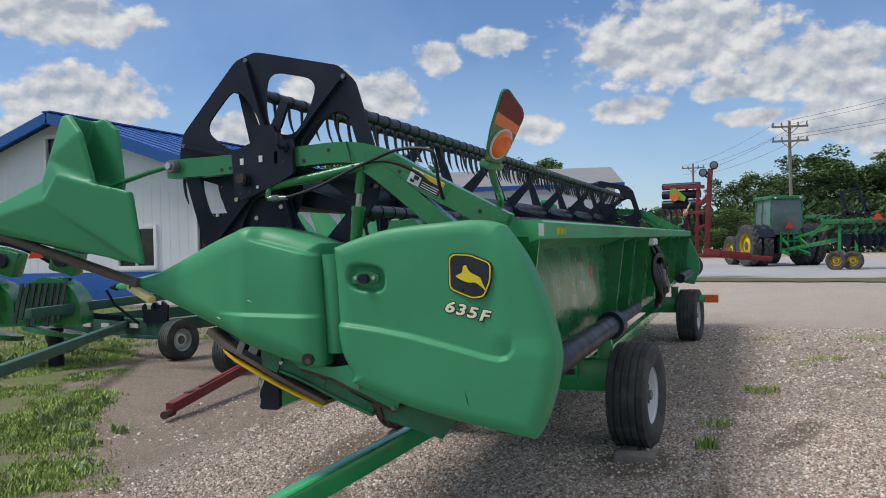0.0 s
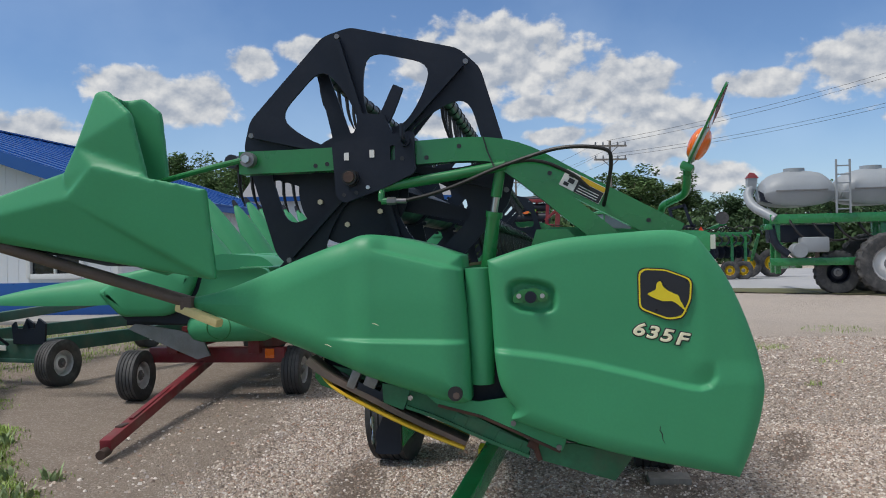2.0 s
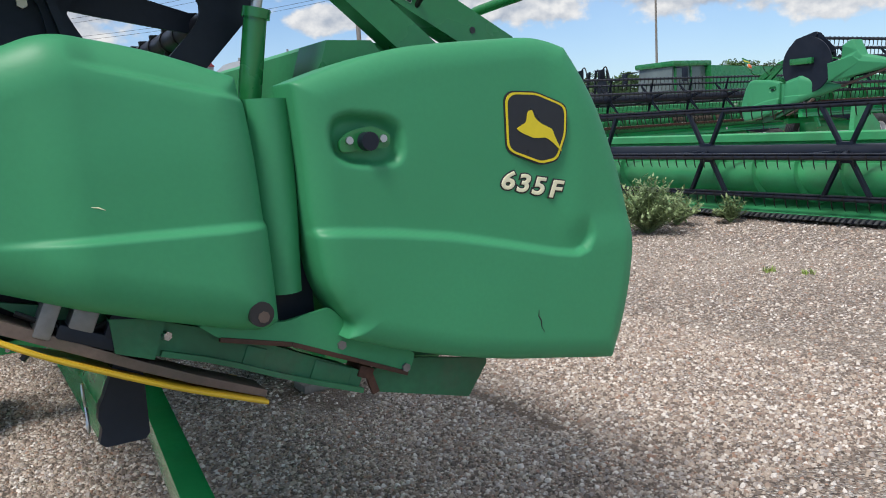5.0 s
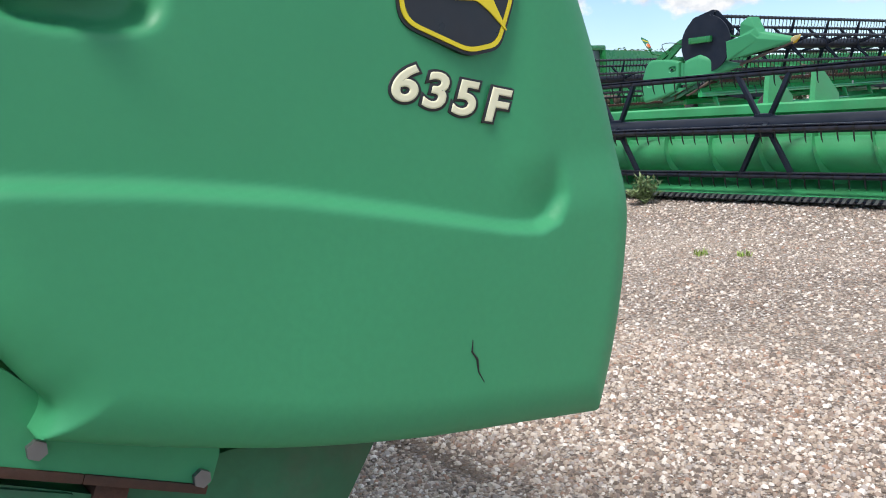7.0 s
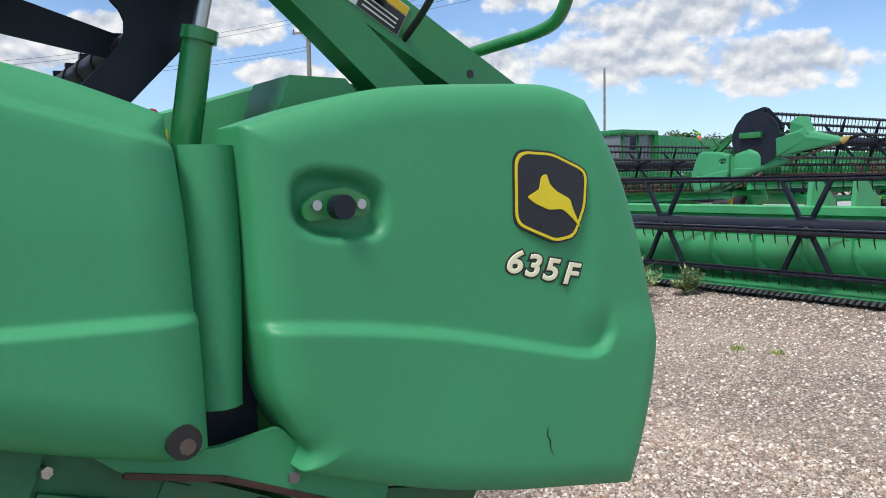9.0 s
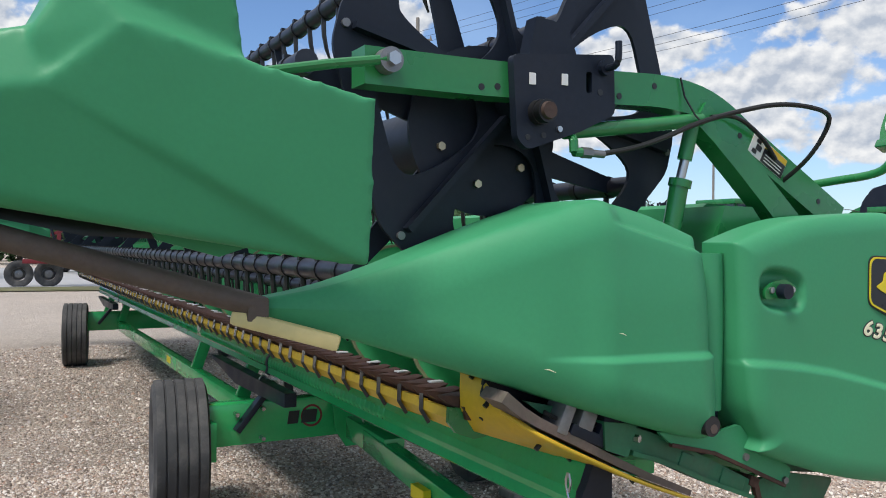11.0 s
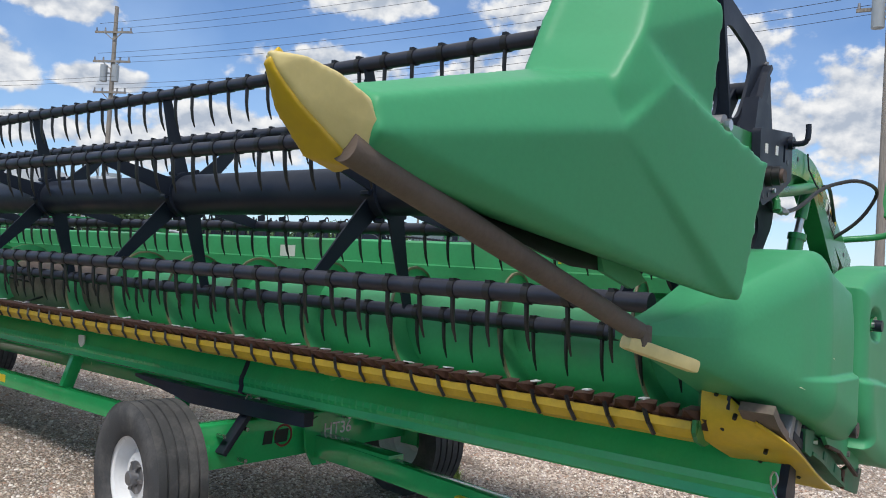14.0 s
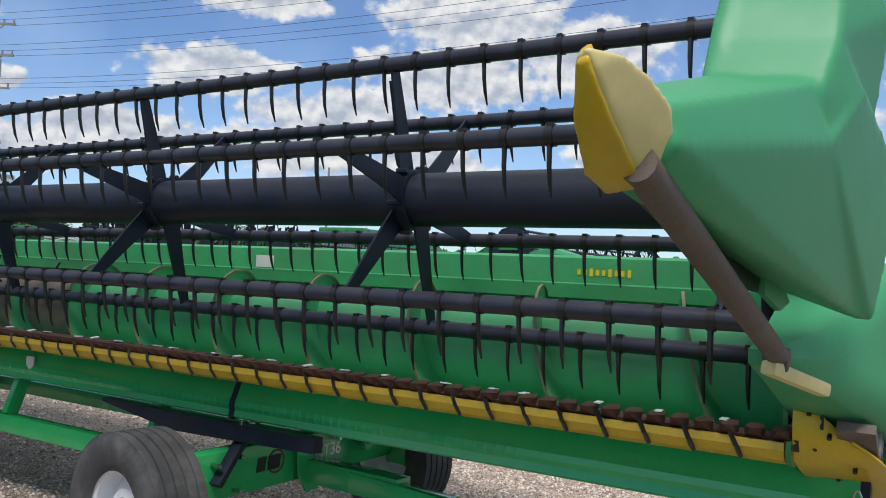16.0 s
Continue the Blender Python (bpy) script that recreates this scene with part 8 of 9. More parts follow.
# ---- red implement with an upright mast ----
rimp = thing("red_implement", "dark red implement with upright mast and round lamps", "implement")
for nm, a, b, w, h in (("mast", (-0.28, 26.9, 0.80), (-0.08, 26.9, 3.80), 0.17, 0.17), ("mast", (-0.62, 27.1, 0.80), (-0.50, 27.1, 3.35), 0.12, 0.14), ("mast", (-0.95, 27.3, 0.9), (-0.90, 27.3, 3.3), 0.10, 0.12), ("brace", (-0.15, 26.9, 2.9), (-0.60, 27.1, 2.5), 0.09, 0.09), ("brace", (-0.20, 26.9, 1.9), (-0.95, 27.3, 1.6), 0.09, 0.09),
                       ("drawbar", (-0.38, 26.9, 0.92), (1.15, 26.9, 0.74), 0.20, 0.26), ("drawbar_tip", (1.10, 26.9, 0.72), (1.85, 26.9, 0.64), 0.14, 0.16), ("cross_beam", (-1.6, 27.2, 0.82), (0.2, 26.8, 0.82), 0.14, 0.14), ("upper_arm", (-1.7, 27.4, 3.25), (-0.3, 26.95, 3.20), 0.10, 0.12), ("upper_arm", (-1.6, 27.4, 2.35), (-0.3, 26.95, 2.30), 0.10, 0.12), ("jack_leg", (1.72, 26.9, 0.64), (1.72, 26.9, 0.0), 0.06, 0.06)):
    bm = bmesh.new()
    beam(bm, a, b, w, h, up=(0, 1, 0) if nm == "mast" else (0, 0, 1), bev=0.01)
    part(nm, bm, M_RED, rimp)
for x, z in ((-0.32, 3.68), (0.04, 3.92)):
    bm = bmesh.new()
    rod(bm, (x, 26.86, z), (x, 26.74, z), 0.15, 20, 0.13)
    o = part("round_lamp", bm, M_BLACK, rimp, "round black lamp")
    bm = bmesh.new()
    rod(bm, (x, 26.742, z), (x, 26.732, z), 0.11, 20)
    part("lens", bm, M_GREYSTEEL, o)
bm = bmesh.new()
beam(bm, (-0.32, 26.85, 3.6), (-0.10, 26.9, 3.45), 0.05, 0.05)
beam(bm, (0.04, 26.85, 3.85), (-0.09, 26.9, 3.65), 0.05, 0.05)
part("lamp_bracket", bm, M_BLACK, rimp)
bm = bmesh.new()
for z, r_ in ((2.62, 0.17), (2.98, 0.15), (3.28, 0.12)):
    rod(bm, (-1.75, 27.5, z), (-0.45, 27.2, z), r_, 16)
part("folded_wing", bm, M_BLACK, rimp, "dark folded wing section")
bm = bmesh.new()
hull(bm, [(x, y, z) for x, z in ((-1.48, 2.86), (-0.98, 2.72), (-0.92, 2.86), (-1.28, 3.20), (-1.45, 3.18)) for y in (26.95, 27.25)])
part("seed_box", bm, M_LIME, rimp, "lime-green box")
bm = bmesh.new()
rod(bm, (-1.30, 26.94, 2.88), (-1.30, 26.86, 2.88), 0.15, 16)
part("amber_lamp", bm, M_ORANGE, rimp, "amber warning lamp")
for k in range(7):
    bm = bmesh.new()
    pipe(bm, [(-1.7 + 0.2 * k, 27.3, 2.45), (-1.62 + 0.2 * k, 27.15, 1.9), (-1.5 + 0.2 * k, 27.1, 1.5)], 0.045, seg=6, smooth_n=1)
    part("shank", bm, M_BLACK, rimp)
for x in (-1.7, -0.85):
    add_wheel(rimp, x, 27.5, 0.42, 0.26, M_GREYSTEEL, 90, 0.5)

# ---- air cart ----
AIR_AT = Matrix.Translation((-1.196, -2.856, 0)) @ Matrix.Diagonal((1.23, 1.23, 1.23, 1)) @ Matrix.Translation((0.796, 2.856, 0))
air = thing("air_cart", "grey twin-tank air cart on a green frame with big wheels", "air cart", at=AIR_AT)


def tank_half(name, x0, x1, parent):
    """One moulded tank: a faceted barrel with sloping shoulders and a seam round its middle."""
    bm = bmesh.new()
    prof = [(-0.62, -0.10), (-0.62, 0.06), (-0.50, 0.30), (-0.22, 0.47), (0.22, 0.47), (0.50, 0.30), (0.62, 0.06), (0.62, -0.10), (0.46, -0.38), (-0.46, -0.38)]
    rings = []
    for f, k, dz in ((0.0, 0.45, -0.05), (0.04, 0.62, -0.03), (0.16, 0.88, 0.0), (0.34, 1.0, 0.0), (0.66, 1.0, 0.0), (0.84, 0.88, 0.0), (0.96, 0.62, -0.03), (1.0, 0.45, -0.05)):
        x = x0 + (x1 - x0) * f
        yc = 18.0 - (x - 5.3) * 0.10
        rings.append([bm.verts.new((x, yc + p * (0.6 + 0.4 * k), 2.48 + dz + q * k)) for p, q in prof])
    for p, q in zip(rings, rings[1:]):
        for i in range(len(p)):
            n = (i + 1) % len(p)
            bm.faces.new((p[i], p[n], q[n], q[i]))
    bm.faces.new(rings[0])
    bm.faces.new(rings[-1][::-1])
    bmesh.ops.bevel(bm, geom=bm.edges[:], offset=0.03, segments=2, affect="EDGES")
    t = part(name, bm, M_TANK, parent, "moulded grey plastic tank", smooth=40)
    bm = bmesh.new()
    xa, xb = x0 + (x1 - x0) * 0.14, x0 + (x1 - x0) * 0.86
    beam(bm, (xa, 17.372 - (xa - 5.3) * 0.10, 2.47), (xb, 17.372 - (xb - 5.3) * 0.10, 2.47), 0.04, 0.035, bev=0.006)
    part("tank_seam", bm, M_GREYSTEEL, t, "dark moulding seam")
    bm = bmesh.new()
    xm = (x0 + x1) / 2
    rod(bm, (xm, 18.0 - (xm - 5.3) * 0.1, 2.92), (xm, 18.0 - (xm - 5.3) * 0.1, 3.03), 0.24, 20)
    part("lid", bm, M_TANK, t, "grey tank lid")
    return t


tank_half("front_tank", 4.92, 6.50, air)
tank_half("rear_tank", 6.62, 8.20, air)
for nm, a, b, w, h in (("main_frame", (5.02, 17.55, 1.80), (8.6, 17.1, 1.80), 0.16, 0.22), ("main_frame", (5.1, 18.45, 1.80), (8.6, 18.0, 1.80), 0.16, 0.22), ("cross_beam", (5.0, 17.5, 1.62), (5.1, 18.5, 1.62), 0.14, 0.14), ("cross_beam", (8.0, 17.1, 1.62), (8.1, 18.1, 1.62), 0.14, 0.14), ("axle_leg", (7.5, 17.35, 0.72), (7.5, 17.35, 1.8), 0.16, 0.16), ("axle_leg", (7.6, 18.1, 0.72), (7.6, 18.1, 1.8), 0.16, 0.16), ("front_leg", (5.2, 17.6, 0.5), (5.2, 17.6, 1.8), 0.12, 0.12), ("front_leg", (5.3, 18.4, 0.5), (5.3, 18.4, 1.8), 0.12, 0.12), ("lower_beam", (5.0, 17.5, 0.78), (8.0, 17.2, 0.78), 0.14, 0.18)):
    bm = bmesh.new()
    beam(bm, a, b, w, h, up=(0, 1, 0) if "leg" in nm else (0, 0, 1), bev=0.012)
    part(nm, bm, M_GREEN, air)
add_wheel(air, 7.5, 17.0, 0.72, 0.42, M_RIM, 83, 0.55, lugs=True, label="big black traction tyre")
add_wheel(air, 7.6, 18.5, 0.72, 0.42, M_RIM, 83, 0.55, lugs=True, label="big black traction tyre")
add_wheel(air, 6.55, 17.6, 0.52, 0.36, M_BLACK, 83, 0.5, lugs=True)
bm = bmesh.new()
box(bm, (5.95, 17.35, 1.18), (0.62, 0.40, 0.36), bev=0.06)
rod(bm, (5.6, 17.14, 1.05), (5.6, 17.55, 1.05), 0.17, 20)
part("fan_housing", bm, M_TANK, air, "grey fan and meter housing")
bm = bmesh.new()
box(bm, (5.75, 17.75, 1.45), (1.5, 0.35, 0.42), bev=0.05)
pipe(bm, [(5.05, 17.5, 1.55), (5.1, 17.45, 1.2), (5.4, 17.4, 0.95)], 0.09, seg=10, smooth_n=1)
part("meter_box", bm, M_BLACK, air, "black metering boxes and duct")
bm = bmesh.new()
beam(bm, (6.0, 21.3, 0.60), (5.8, 18.0, 0.70), 0.16, 0.18, bev=0.012)
part("front_beam", bm, M_GREEN, air)
bm = bmesh.new()
hull(bm, [(4.68, 18.18, 2.86), (4.92, 18.18, 2.86), (4.92, 18.42, 2.86), (4.68, 18.42, 2.86), (4.68, 18.2, 2.55), (4.88, 18.2, 2.55), (4.88, 18.4, 2.55), (4.68, 18.4, 2.55)])
hop = part("hopper", bm, M_TANK, air, "pale loading hopper")
bm = bmesh.new()
hull(bm, [(4.66, 18.16, 2.85), (4.94, 18.16, 2.85), (4.94, 18.44, 2.85), (4.66, 18.44, 2.85), (4.74, 18.25, 2.99), (4.86, 18.25, 2.97), (4.80, 18.35, 3.0)])
part("hopper_cap", bm, M_RED, hop, "faded red hopper cap")
bm = bmesh.new()
hull(bm, [(x, y, z) for x, z in ((4.80, 2.50), (5.02, 2.36), (5.10, 2.18), (4.86, 2.24)) for y in (17.62, 17.72)])
part("control_box", bm, M_BLACK, hop, "black control panel")
bm = bmesh.new()
pipe(bm, [(4.78, 18.3, 2.62), (4.66, 18.2, 2.40), (4.74, 17.95, 2.12), (5.02, 17.65, 1.92), (5.15, 17.5, 1.80)], 0.115, seg=14, smooth_n=1)
part("loading_tube", bm, M_TANK, air, "slanted grey loading tube")
bm = bmesh.new()
for x in (6.42, 6.72):
    beam(bm, (x, 17.15, 1.9), (x, 17.15, 3.15), 0.04, 0.04, up=(1, 0, 0))
for k in range(6):
    beam(bm, (6.42, 17.15, 2.0 + 0.2 * k), (6.72, 17.15, 2.0 + 0.2 * k), 0.03, 0.03)
part("ladder", bm, M_TANK, air, "grey ladder")
bm = bmesh.new()
for k in range(5):
    pipe(bm, [(5.4 + 0.5 * k, 17.55, 1.95), (5.5 + 0.5 * k, 17.3, 1.55), (5.8 + 0.5 * k, 17.25, 1.25), (6.2 + 0.5 * k, 17.3, 1.3)], 0.03, seg=6, smooth_n=2)
part("air_hose", bm, M_TINE, air)

# ---- planter with black row units ----
plan = thing("planter", "folded planter with many black row units and hoses", "planter", at=pose(16.26, 23.46, 0, 0, 0, -33) @ Matrix.Diagonal((1, 1, 1.24, 1)))
bm = bmesh.new()
beam(bm, (-3.4, 0, 1.50), (3.4, 0, 1.50), 0.16, 0.20, bev=0.015)
beam(bm, (-3.4, 0.5, 0.75), (3.4, 0.5, 0.75), 0.16, 0.20, bev=0.015)
part("tool_bar", bm, M_GREEN, plan)
rp = random.Random(12)
for k in range(10):
    x = -3.04 + 0.76 * k
    bm = bmesh.new()
    beam(bm, (x, 0, 1.45), (x, -0.45, 1.75), 0.12, 0.20, bev=0.01)
    round_disc(bm, (x - 0.05, -0.55, 1.95), 0.21, 0.03, (0.25, 1, 0))
    u = part("row_unit", bm, M_BLACK, plan, "black planter row unit")
    bm = bmesh.new()
    round_disc(bm, (x - 0.055, -0.57, 1.95), 0.09, 0.03, (0.25, 1, 0), 16)
    part("hub", bm, M_TINE, u)
    bm = bmesh.new()
    hull(bm, [(x - 0.17, -0.5, 1.70), (x + 0.17, -0.5, 1.70), (x + 0.17, -0.1, 1.70), (x - 0.17, -0.1, 1.70), (x - 0.10, -0.42, 1.02), (x + 0.10, -0.42, 1.02), (x + 0.10, -0.15, 1.02), (x - 0.10, -0.15, 1.02)])
    part("seed_box", bm, M_BLACK, u)
    bm = bmesh.new()
    hull(bm, [(x - 0.16, -0.30, 2.45), (x + 0.10, -0.30, 2.50), (x + 0.14, -0.05, 2.40), (x - 0.10, 0.0, 2.42), (x - 0.12, -0.25, 2.0), (x + 0.12, -0.1, 2.0)])
    part("meter_housing", bm, M_BLACK, u)
    bm = bmesh.new()
    for dx in (-0.24, 0.24):
        hull(bm, [(x + dx + p * 0.15, 0.16 + q * 0.14, z) for p, q, z in ((-1, -1, 0.75), (1, -1, 0.75), (1, 1, 0.75), (-1, 1, 0.75), (-1, -1, 1.70 + rp.uniform(-0.2, 0.2)), (1, -1, 1.75 + rp.uniform(-0.2, 0.2)), (0.6, 1, 1.9 + rp.uniform(-0.2, 0.2)), (-0.7, 1, 1.85))])
        beam(bm, (x + dx, 0.1, 1.6), (x + dx + rp.uniform(-0.15, 0.15), -0.05, 2.35 + rp.uniform(-0.15, 0.15)), 0.07, 0.07, up=(0, 1, 0))
        round_disc(bm, (x + dx, -0.35, 0.62), 0.24, 0.05, (1, 0.3, 0), 18)
        pipe(bm, [(x + dx, 0.0, 2.2), (x + dx + rp.uniform(-0.2, 0.2), -0.3, 2.5 + rp.uniform(-0.1, 0.1)), (x + dx + rp.uniform(-0.2, 0.2), -0.4, 1.9), (x + dx, -0.3, 1.5)], 0.03, seg=6, smooth_n=2)
    part("row_frame", bm, M_BLACK, u, "black parallel arms, hopper and opener discs")
    bm = bmesh.new()
    pipe(bm, [(x, -0.1, 2.40), (x + 0.16, -0.3, 2.62), (x + 0.22, -0.45, 2.2), (x + 0.1, -0.4, 1.6)], 0.022, seg=6, smooth_n=2)
    part("seed_hose", bm, M_TINE, u)
for k in range(4):
    bm = bmesh.new()
    pipe(bm, [(-3.3, 0, 1.6), (-3.8, 0.2, 1.9 - 0.1 * k), (-4.5, 0.4, 1.7 - 0.1 * k), (-5.4, 0.9, 1.9)], 0.04, seg=6, smooth_n=2)
    part("air_hose", bm, M_TANK, plan)
for x in (-1.4, 1.3):
    add_wheel(plan, x, 0.45, 0.42, 0.26, M_YELLOW, 0, 0.52)
    bm = bmesh.new()
    beam(bm, (x, 0.4, 0.42), (x, 0.05, 1.55), 0.12, 0.12, up=(1, 0, 0))
    part("wheel_leg", bm, M_GREEN, plan)

# ---- combine behind the headers ----
comb_ = thing("combine_harvester", "green combine with dark cab windows behind the headers", "combine", at=pose(22.6, 20.7, 0, 0, 0, -90))
bm = bmesh.new()
hull(bm, [(sx * w, y, z) for sx in (-1, 1) for y, z, w in ((0.6, 1.1, 1.2), (5.2, 1.3, 1.2), (5.4, 2.5, 1.1), (4.6, 2.95, 1.0), (0.6, 3.05, 1.1))])
part("body", bm, M_GREEN, comb_)
cabp = thing_part("cab", comb_)
bm = bmesh.new()
hull(bm, [(sx * w, y, z) for sx in (-1, 1) for y, z, w in ((-0.9, 1.75, 0.80), (0.6, 1.75, 0.85), (0.6, 3.05, 0.85), (-1.1, 3.05, 0.82), (-1.2, 2.2, 0.84))])
part("cab_glass", bm, M_CABGLASS, cabp, "dark cab windows")
bm = bmesh.new()
box(bm, (0, -0.2, 3.14), (1.95, 2.0, 0.2), bev=0.06)
part("cab_roof", bm, M_GREEN, cabp, "green cab roof")
for sx in (-1, 1):
    for y in (-1.0, -0.2, 0.6):
        bm = bmesh.new()
        beam(bm, (sx * 0.86, y, 1.75), (sx * 0.86, y, 3.06), 0.07, 0.07, up=(1, 0, 0))
        part("cab_post", bm, M_GREEN, cabp)
for sx in (-1, 1):
    bm = bmesh.new()
    beam(bm, (sx * 0.9, -1.0, 3.0), (sx * 1.45, -1.2, 2.95), 0.04, 0.04)
    box(bm, (sx * 1.5, -1.2, 2.72), (0.24, 0.08, 0.5), bev=0.03)
    part("mirror", bm, M_BLACK, cabp, "black side mirror")
    add_wheel(comb_, sx * 1.45, 0.8, 0.92, 0.6, M_YELLOW, 0, 0.5, lugs=True)
    add_wheel(comb_, sx * 1.2, 4.6, 0.62, 0.4, M_YELLOW, 0, 0.5, lugs=True)
bm = bmesh.new()
hull(bm, [(sx * 0.5, y, z) for sx in (-1, 1) for y, z in ((-0.4, 1.0), (-0.4, 1.7), (-2.2, 0.5), (-2.2, 1.0))])
part("feeder_house", bm, M_GREEN, comb_)

# low trailer with banded edge beyond the raised header
lowb = thing("flatbed_trailer", "long flatbed trailer with red and white reflective tape", "trailer")
bm = bmesh.new()
beam(bm, (19.5, 6.2, 0.95), (30.0, 7.6, 0.95), 2.2, 0.22, bev=0.02)
part("deck", bm, M_RUST, lowb, "brown wooden deck")
for k in range(20):
    bm = bmesh.new()
    x = 19.8 + 0.5 * k
    box(bm, (x, 5.10 + (x - 19.5) * 0.1333, 0.95), (0.26, 0.02, 0.12), Matrix.Rotation(0.1325, 3, "Z"))
    part("reflector", bm, M_REDREF if k % 2 else M_WHITE, lowb, "reflective tape strip")
for x in (21.5, 22.6, 28.5):
    add_wheel(lowb, x, 5.6 + (x - 19.5) * 0.1333, 0.42, 0.26, M_RIM, 97)
    add_wheel(lowb, x, 7.0 + (x - 19.5) * 0.1333, 0.42, 0.26, M_RIM, 97)


# ---- utility poles and wires ----
def utility_pole(x, y, top, arms, r=0.15, heading=0.0, gear=False):
    p = thing("utility_pole", "weathered wooden utility pole with cross-arms" if arms else "plain thin grey pole", "pole", at=pose(x, y, 0, 0, 0, heading))
    bm = bmesh.new()
    rod(bm, (0, 0, -0.3), (0, 0, top), r, 12, r * 0.68)
    part("pole_shaft", bm, M_WOOD, p)
    for z, half in arms:
        bm = bmesh.new()
        beam(bm, (-half, -r, z), (half, -r, z), 0.11, 0.13)
        beam(bm, (-half * 0.5, -r, z), (0, -r * 0.8, z - 0.55), 0.04, 0.05)
        beam(bm, (half * 0.5, -r, z), (0, -r * 0.8, z - 0.55), 0.04, 0.05)
        arm = part("cross_arm", bm, M_WOOD, p)
        for f in (-0.92, -0.45, 0.45, 0.92):
            bm = bmesh.new()
            rod(bm, (half * f, -r, z + 0.06), (half * f, -r, z + 0.30), 0.065, 10, 0.045)
            part("insulator", bm, M_GREYSTEEL, arm)
    if gear:
        for dx in (-0.42, 0.42):
            bm = bmesh.new()
            rod(bm, (dx, -0.35, top - 5.2), (dx, -0.35, top - 4.1), 0.24, 16)
            rod(bm, (dx, -0.35, top - 4.1), (dx, -0.35, top - 3.85), 0.05, 8)
            beam(bm, (dx, -0.35, top - 4.6), (0, 0, top - 4.6), 0.08, 0.10)
            part("transformer", bm, M_TANK, p, "grey transformer can")
    return p


utility_pole(4.06, 58.8, 9.3, [(8.9, 1.2), (7.9, 1.2)], 0.14, 10)
utility_pole(-4.2, 91.7, 9.5, [(9.0, 1.2)], 0.15, 10)
utility_pole(24.8, 52.2, 18.0, [(16.2, 1.35), (14.2, 1.35), (12.1, 1.2)], 0.19, -60, True)
utility_pole(31.4, 6.2, 17.0, [(16.5, 1.3), (14.6, 1.3), (12.6, 1.2)], 0.19, -80, True)
utility_pole(27.0, 26.0, 6.55, [], 0.07)


def wires(a, b, ha, hb, offs, sag, name="overhead_wire"):
    a, b = Vector(a), Vector(b)
    d = (b - a).normalized()
    s_ = Vector((-d.y, d.x, 0))
    for za, zb in zip(ha, hb):
        for o in offs:
            bm = bmesh.new()
            pts = []
            for k in range(15):
                t = k / 14
                p = a.lerp(b, t) + s_ * o
                p.z = za + (zb - za) * t - 4 * sag * t * (1 - t)
                pts.append(p)
            pipe(bm, pts, 0.011, seg=4)
            solo(name, bm, M_TINE, "thin dark overhead wire between poles", "wire", group="overhead wires", kind="structure")


wires((24.8, 52.2, 0), (31.4, 6.2, 0), (16.5, 14.5, 12.4), (16.8, 14.9, 12.9), (-1.2, 0.0, 1.2), 0.7)
wires((24.8, 52.2, 0), (4.06, 58.8, 0), (13.1, 11.0), (9.2, 8.2), (-0.9, 0.9), 0.4)
wires((4.06, 58.8, 0), (-4.2, 91.7, 0), (9.2, 8.2), (9.3, 8.3), (-0.9, 0.9), 0.4)
wires((31.4, 6.2, 0), (38.0, -40.0, 0), (16.8, 14.9, 12.9), (16.8, 14.9, 12.9), (-1.2, 1.2), 0.7)


# ---- dense undergrowth in front of the far wood ----
def undergrowth(a, b, height, n, seed, material):
    rnd = random.Random(seed)
    bm = bmesh.new()
    for _ in range(n):
        u = rnd.random()
        top = height * (0.72 + 0.28 * math.sin(u * 41 + seed) * math.sin(u * 17.3))
        z = top * (1 - rnd.random() ** 1.6)
        c = Vector((a[0] + (b[0] - a[0]) * u + rnd.gauss(0, 0.9), a[1] + (b[1] - a[1]) * u + rnd.gauss(0, 0.9), z))
        d = Vector((rnd.gauss(0, 1), rnd.gauss(0, 1), rnd.gauss(0, 0.7))).normalized()
        e = d.orthogonal().normalized()
        e.rotate(Matrix.Rotation(rnd.uniform(0, 6.28), 3, d))
        f = d.cross(e)
        k = rnd.uniform(0.14, 0.34)
        bm.faces.new([bm.verts.new(c + p) for p in (e * k, f * k * 0.55, -e * k, -f * k * 0.55)])
    solo("undergrowth", bm, material, "dense dark green undergrowth below the trees", "bushes", kind="stuff", smooth=None)


undergrowth((-16, 66), (18, 62), 4.2, 9000, 2, M_LEAFDARK)
undergrowth((18, 62), (42, 44), 4.4, 8000, 3, M_LEAFDARK)
undergrowth((42, 44), (70, 22), 4.0, 7000, 4, M_LEAFDARK)

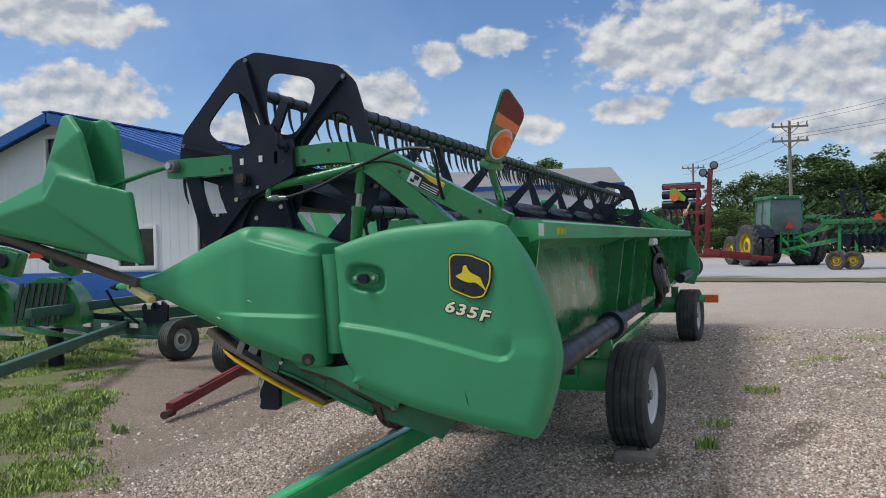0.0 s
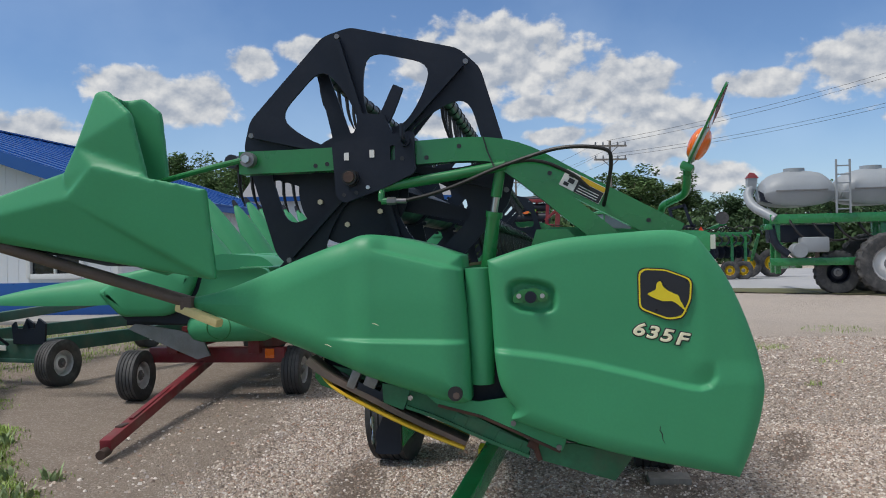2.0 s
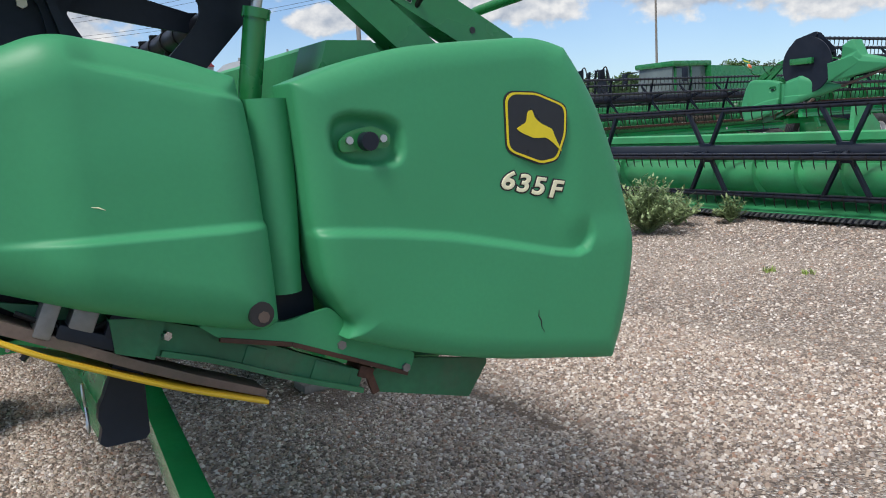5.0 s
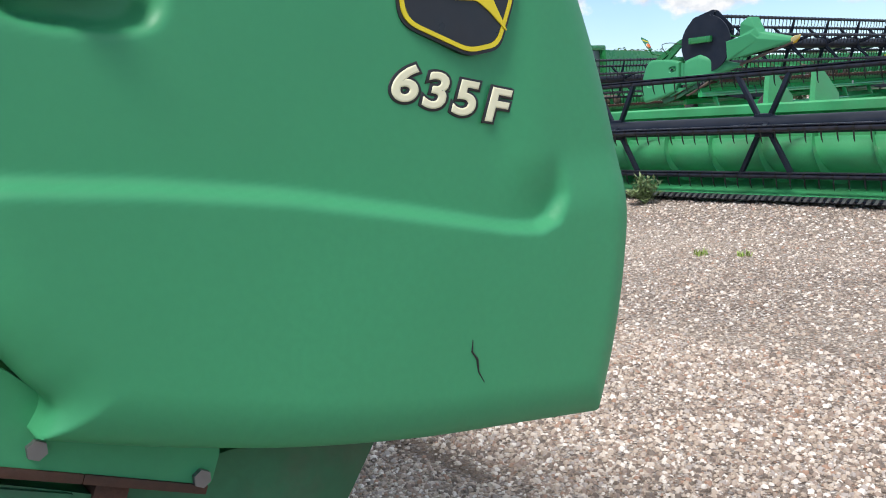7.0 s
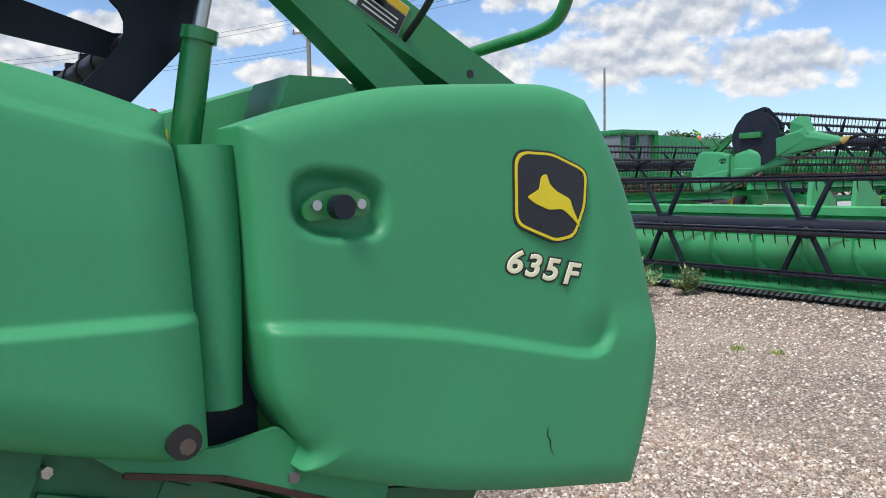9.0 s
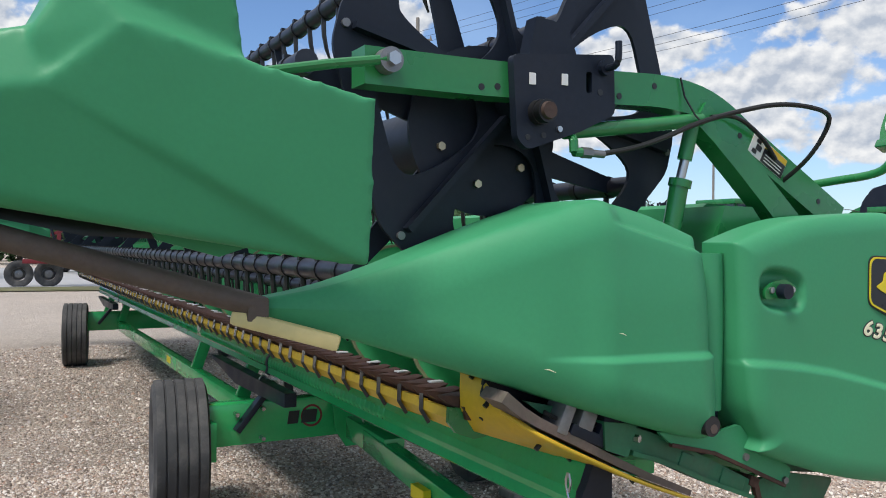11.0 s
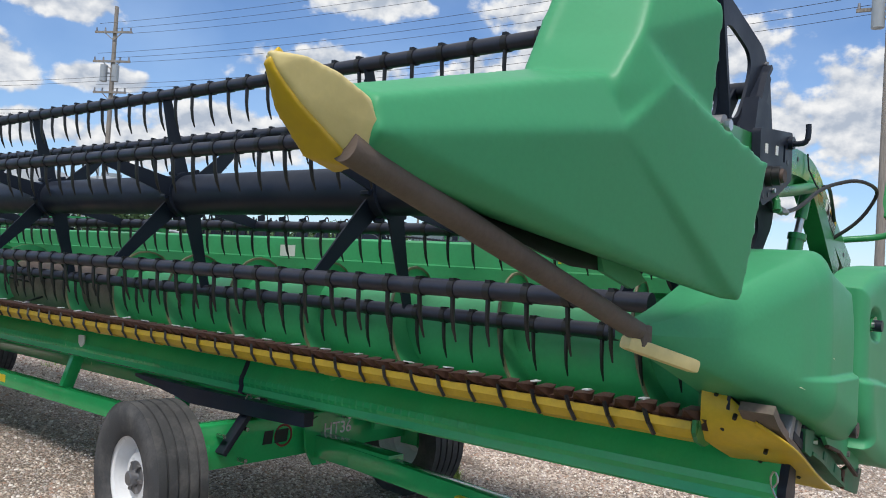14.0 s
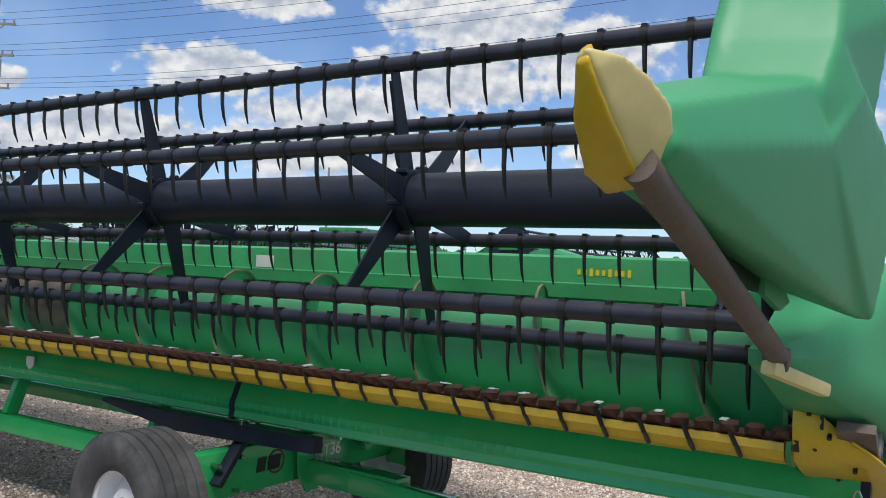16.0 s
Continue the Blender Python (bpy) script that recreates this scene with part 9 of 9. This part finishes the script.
# ---- trees ----
def tree_model(seed, leafmat, spread_=1.0, leaves=15000):
    """A ten-metre tree: tapered trunk, limbs and a crown of many small leaves gathered in uneven clumps."""
    rs = random.Random(seed)
    t = thing("tree", "broad leafy green tree beyond the yard", "tree", group="far trees")
    bm = bmesh.new()
    pipe(bm, [(0, 0, -0.2), (0.05, 0.02, 1.2), (-0.05, 0.08, 3.0), (0.1, 0.0, 5.5), (0.0, 0.1, 8.2)], [0.26, 0.21, 0.17, 0.10, 0.03], seg=9)
    trunk = part("trunk", bm, M_BARK, t)
    clumps = []
    bm = bmesh.new()
    for k in range(15):
        a = k * 2.4 + rs.uniform(-0.4, 0.4)
        z0 = 1.6 + 5.6 * (k / 14) + rs.uniform(-0.3, 0.3)
        rmax = (2.9 * math.sin(math.pi * min(1, (z0 - 0.2) / 9.0)) + 0.7) * spread_ * rs.uniform(0.72, 1.1)
        tip = Vector((math.cos(a) * rmax, math.sin(a) * rmax, z0 + rmax * rs.uniform(0.35, 0.75)))
        b0 = Vector((0, 0, z0))
        mid = b0.lerp(tip, 0.5) + Vector((0, 0, -0.12 * rmax))
        pipe(bm, [b0, mid, tip], [0.085, 0.055, 0.015], seg=6)
        for f in (0.45, 0.65, 0.82, 1.0):
            c = b0.lerp(mid, f * 2) if f < 0.5 else mid.lerp(tip, f * 2 - 1)
            c = c + Vector((rs.gauss(0, 0.35), rs.gauss(0, 0.35), rs.gauss(0.15, 0.3)))
            clumps.append((c, rs.uniform(0.55, 1.05)))
    for k in range(12):
        clumps.append((Vector((rs.gauss(0, 0.9), rs.gauss(0, 0.9), rs.uniform(6.0, 9.3))), rs.uniform(0.5, 0.95)))
    part("limb", bm, M_BARK, trunk)
    co, fs = [], []
    for _ in range(leaves):
        c, r = clumps[rs.randrange(len(clumps))]
        d = Vector((rs.gauss(0, 1), rs.gauss(0, 1), rs.gauss(0, 0.8)))
        d.normalize()
        p = c + d * (r * rs.random() ** 0.45)
        u = Vector((rs.gauss(0, 1), rs.gauss(0, 1), rs.gauss(0, 0.6))).normalized()
        v = u.cross(Vector((rs.gauss(0, 1), rs.gauss(0, 1), rs.gauss(0, 1)))).normalized()
        s_ = rs.uniform(0.08, 0.17)
        k = len(co)
        co += [p - u * s_, p + v * s_ * 0.5, p + u * s_, p - v * s_ * 0.5]
        fs.append((k, k + 1, k + 2, k + 3))
    me = bpy.data.meshes.new("crown")
    me.from_pydata([tuple(p) for p in co], [], fs)
    me.materials.append(leafmat)
    crown = new("crown", me)
    crown.parent = t
    tagged(crown, "dense uneven leaf crown", kind="stuff")
    return t


TREES = [(7.1, 71.6, 8.6, 4.2), (11, 76, 7.1, 3.2), (2, 81.8, 7.5, 3.4), (-0.9, 56.8, 4.1, 1.9), (4.3, 66.8, 7.2, 2.2), (-6.8, 91, 6.4, 3), (-13.2, 55, 8.8, 2.4), (-24.3, 34, 7.3, 1.6), (-22.7, 41.4, 8.3, 2.4),
         (-23, 46.8, 9.5, 2.2), (14.6, 65.3, 7.9, 3), (18.7, 64.3, 8.9, 3.2), (8.7, 76.5, 8.3, 3.4), (26.4, 72.4, 8.3, 3), (22.1, 68.5, 8.7, 3.2), (35.6, 73.9, 7.3, 3), (17.5, 55.5, 7.5, 2), (43.3, 75.6, 7.5, 1.6)]
TREES_EAST = [(47, 73.3, 6.4, 2.6), (48.8, 66, 7.6, 2.4), (52.5, 63.2, 6.7, 2), (53.5, 57.2, 6.6, 2.4), (57.0, 50.4, 7.2, 2.2), (57.4, 46.0, 7.4, 2.8), (-18.4, 44, 8.4, 1.6), (53.2, 69, 5.4, 3)]
models = [tree_model(21, M_LEAF), tree_model(33, M_LEAFDARK, 0.85), tree_model(47, M_LEAF, 1.1)]
for k, (x, y, h, hw) in enumerate(TREES + TREES_EAST):
    m = Matrix.Translation((x, y, 0)) @ Matrix.Rotation(k * 1.7, 4, "Z") @ Matrix.Diagonal((hw / 3.1, hw / 3.1, h / 9.9, 1))
    if k < 3:
        models[k].matrix_world = m
    else:
        copy_thing(models[k % 3], m)

# far woods along the horizon
rs = np.random.RandomState(8)
co, fs = [], []
n = 26000
az_ = rs.uniform(-75, 125, n)
rad = rs.uniform(112, 150, n)
top = 3.6 + 1.1 * np.sin(az_ * 0.9) + 0.8 * np.sin(az_ * 2.3 + 1) + 0.5 * np.sin(az_ * 5.1)
zz = top * rs.uniform(0, 1, n) ** 0.7
ex, ey = rad * np.sin(np.radians(az_)), rad * np.cos(np.radians(az_))
u = rs.normal(size=(n, 3))
u /= np.linalg.norm(u, axis=1)[:, None]
v = np.cross(u, rs.normal(size=(n, 3)))
v /= np.linalg.norm(v, axis=1)[:, None]
c0 = np.stack([ex, ey, zz], 1)
sz = rs.uniform(0.35, 0.8, n)[:, None]
co = np.stack([c0 - u * sz, c0 + v * sz * 0.6, c0 + u * sz, c0 - v * sz * 0.6], 1).reshape(-1, 3)
fs = np.arange(4 * n).reshape(-1, 4)
me = bpy.data.meshes.new("far_woods")
me.from_pydata(co.tolist(), [], fs.tolist())
me.materials.append(M_LEAFDARK)
tagged(new("far_woods", me), "low belt of distant woods along the horizon", "woods", kind="stuff")
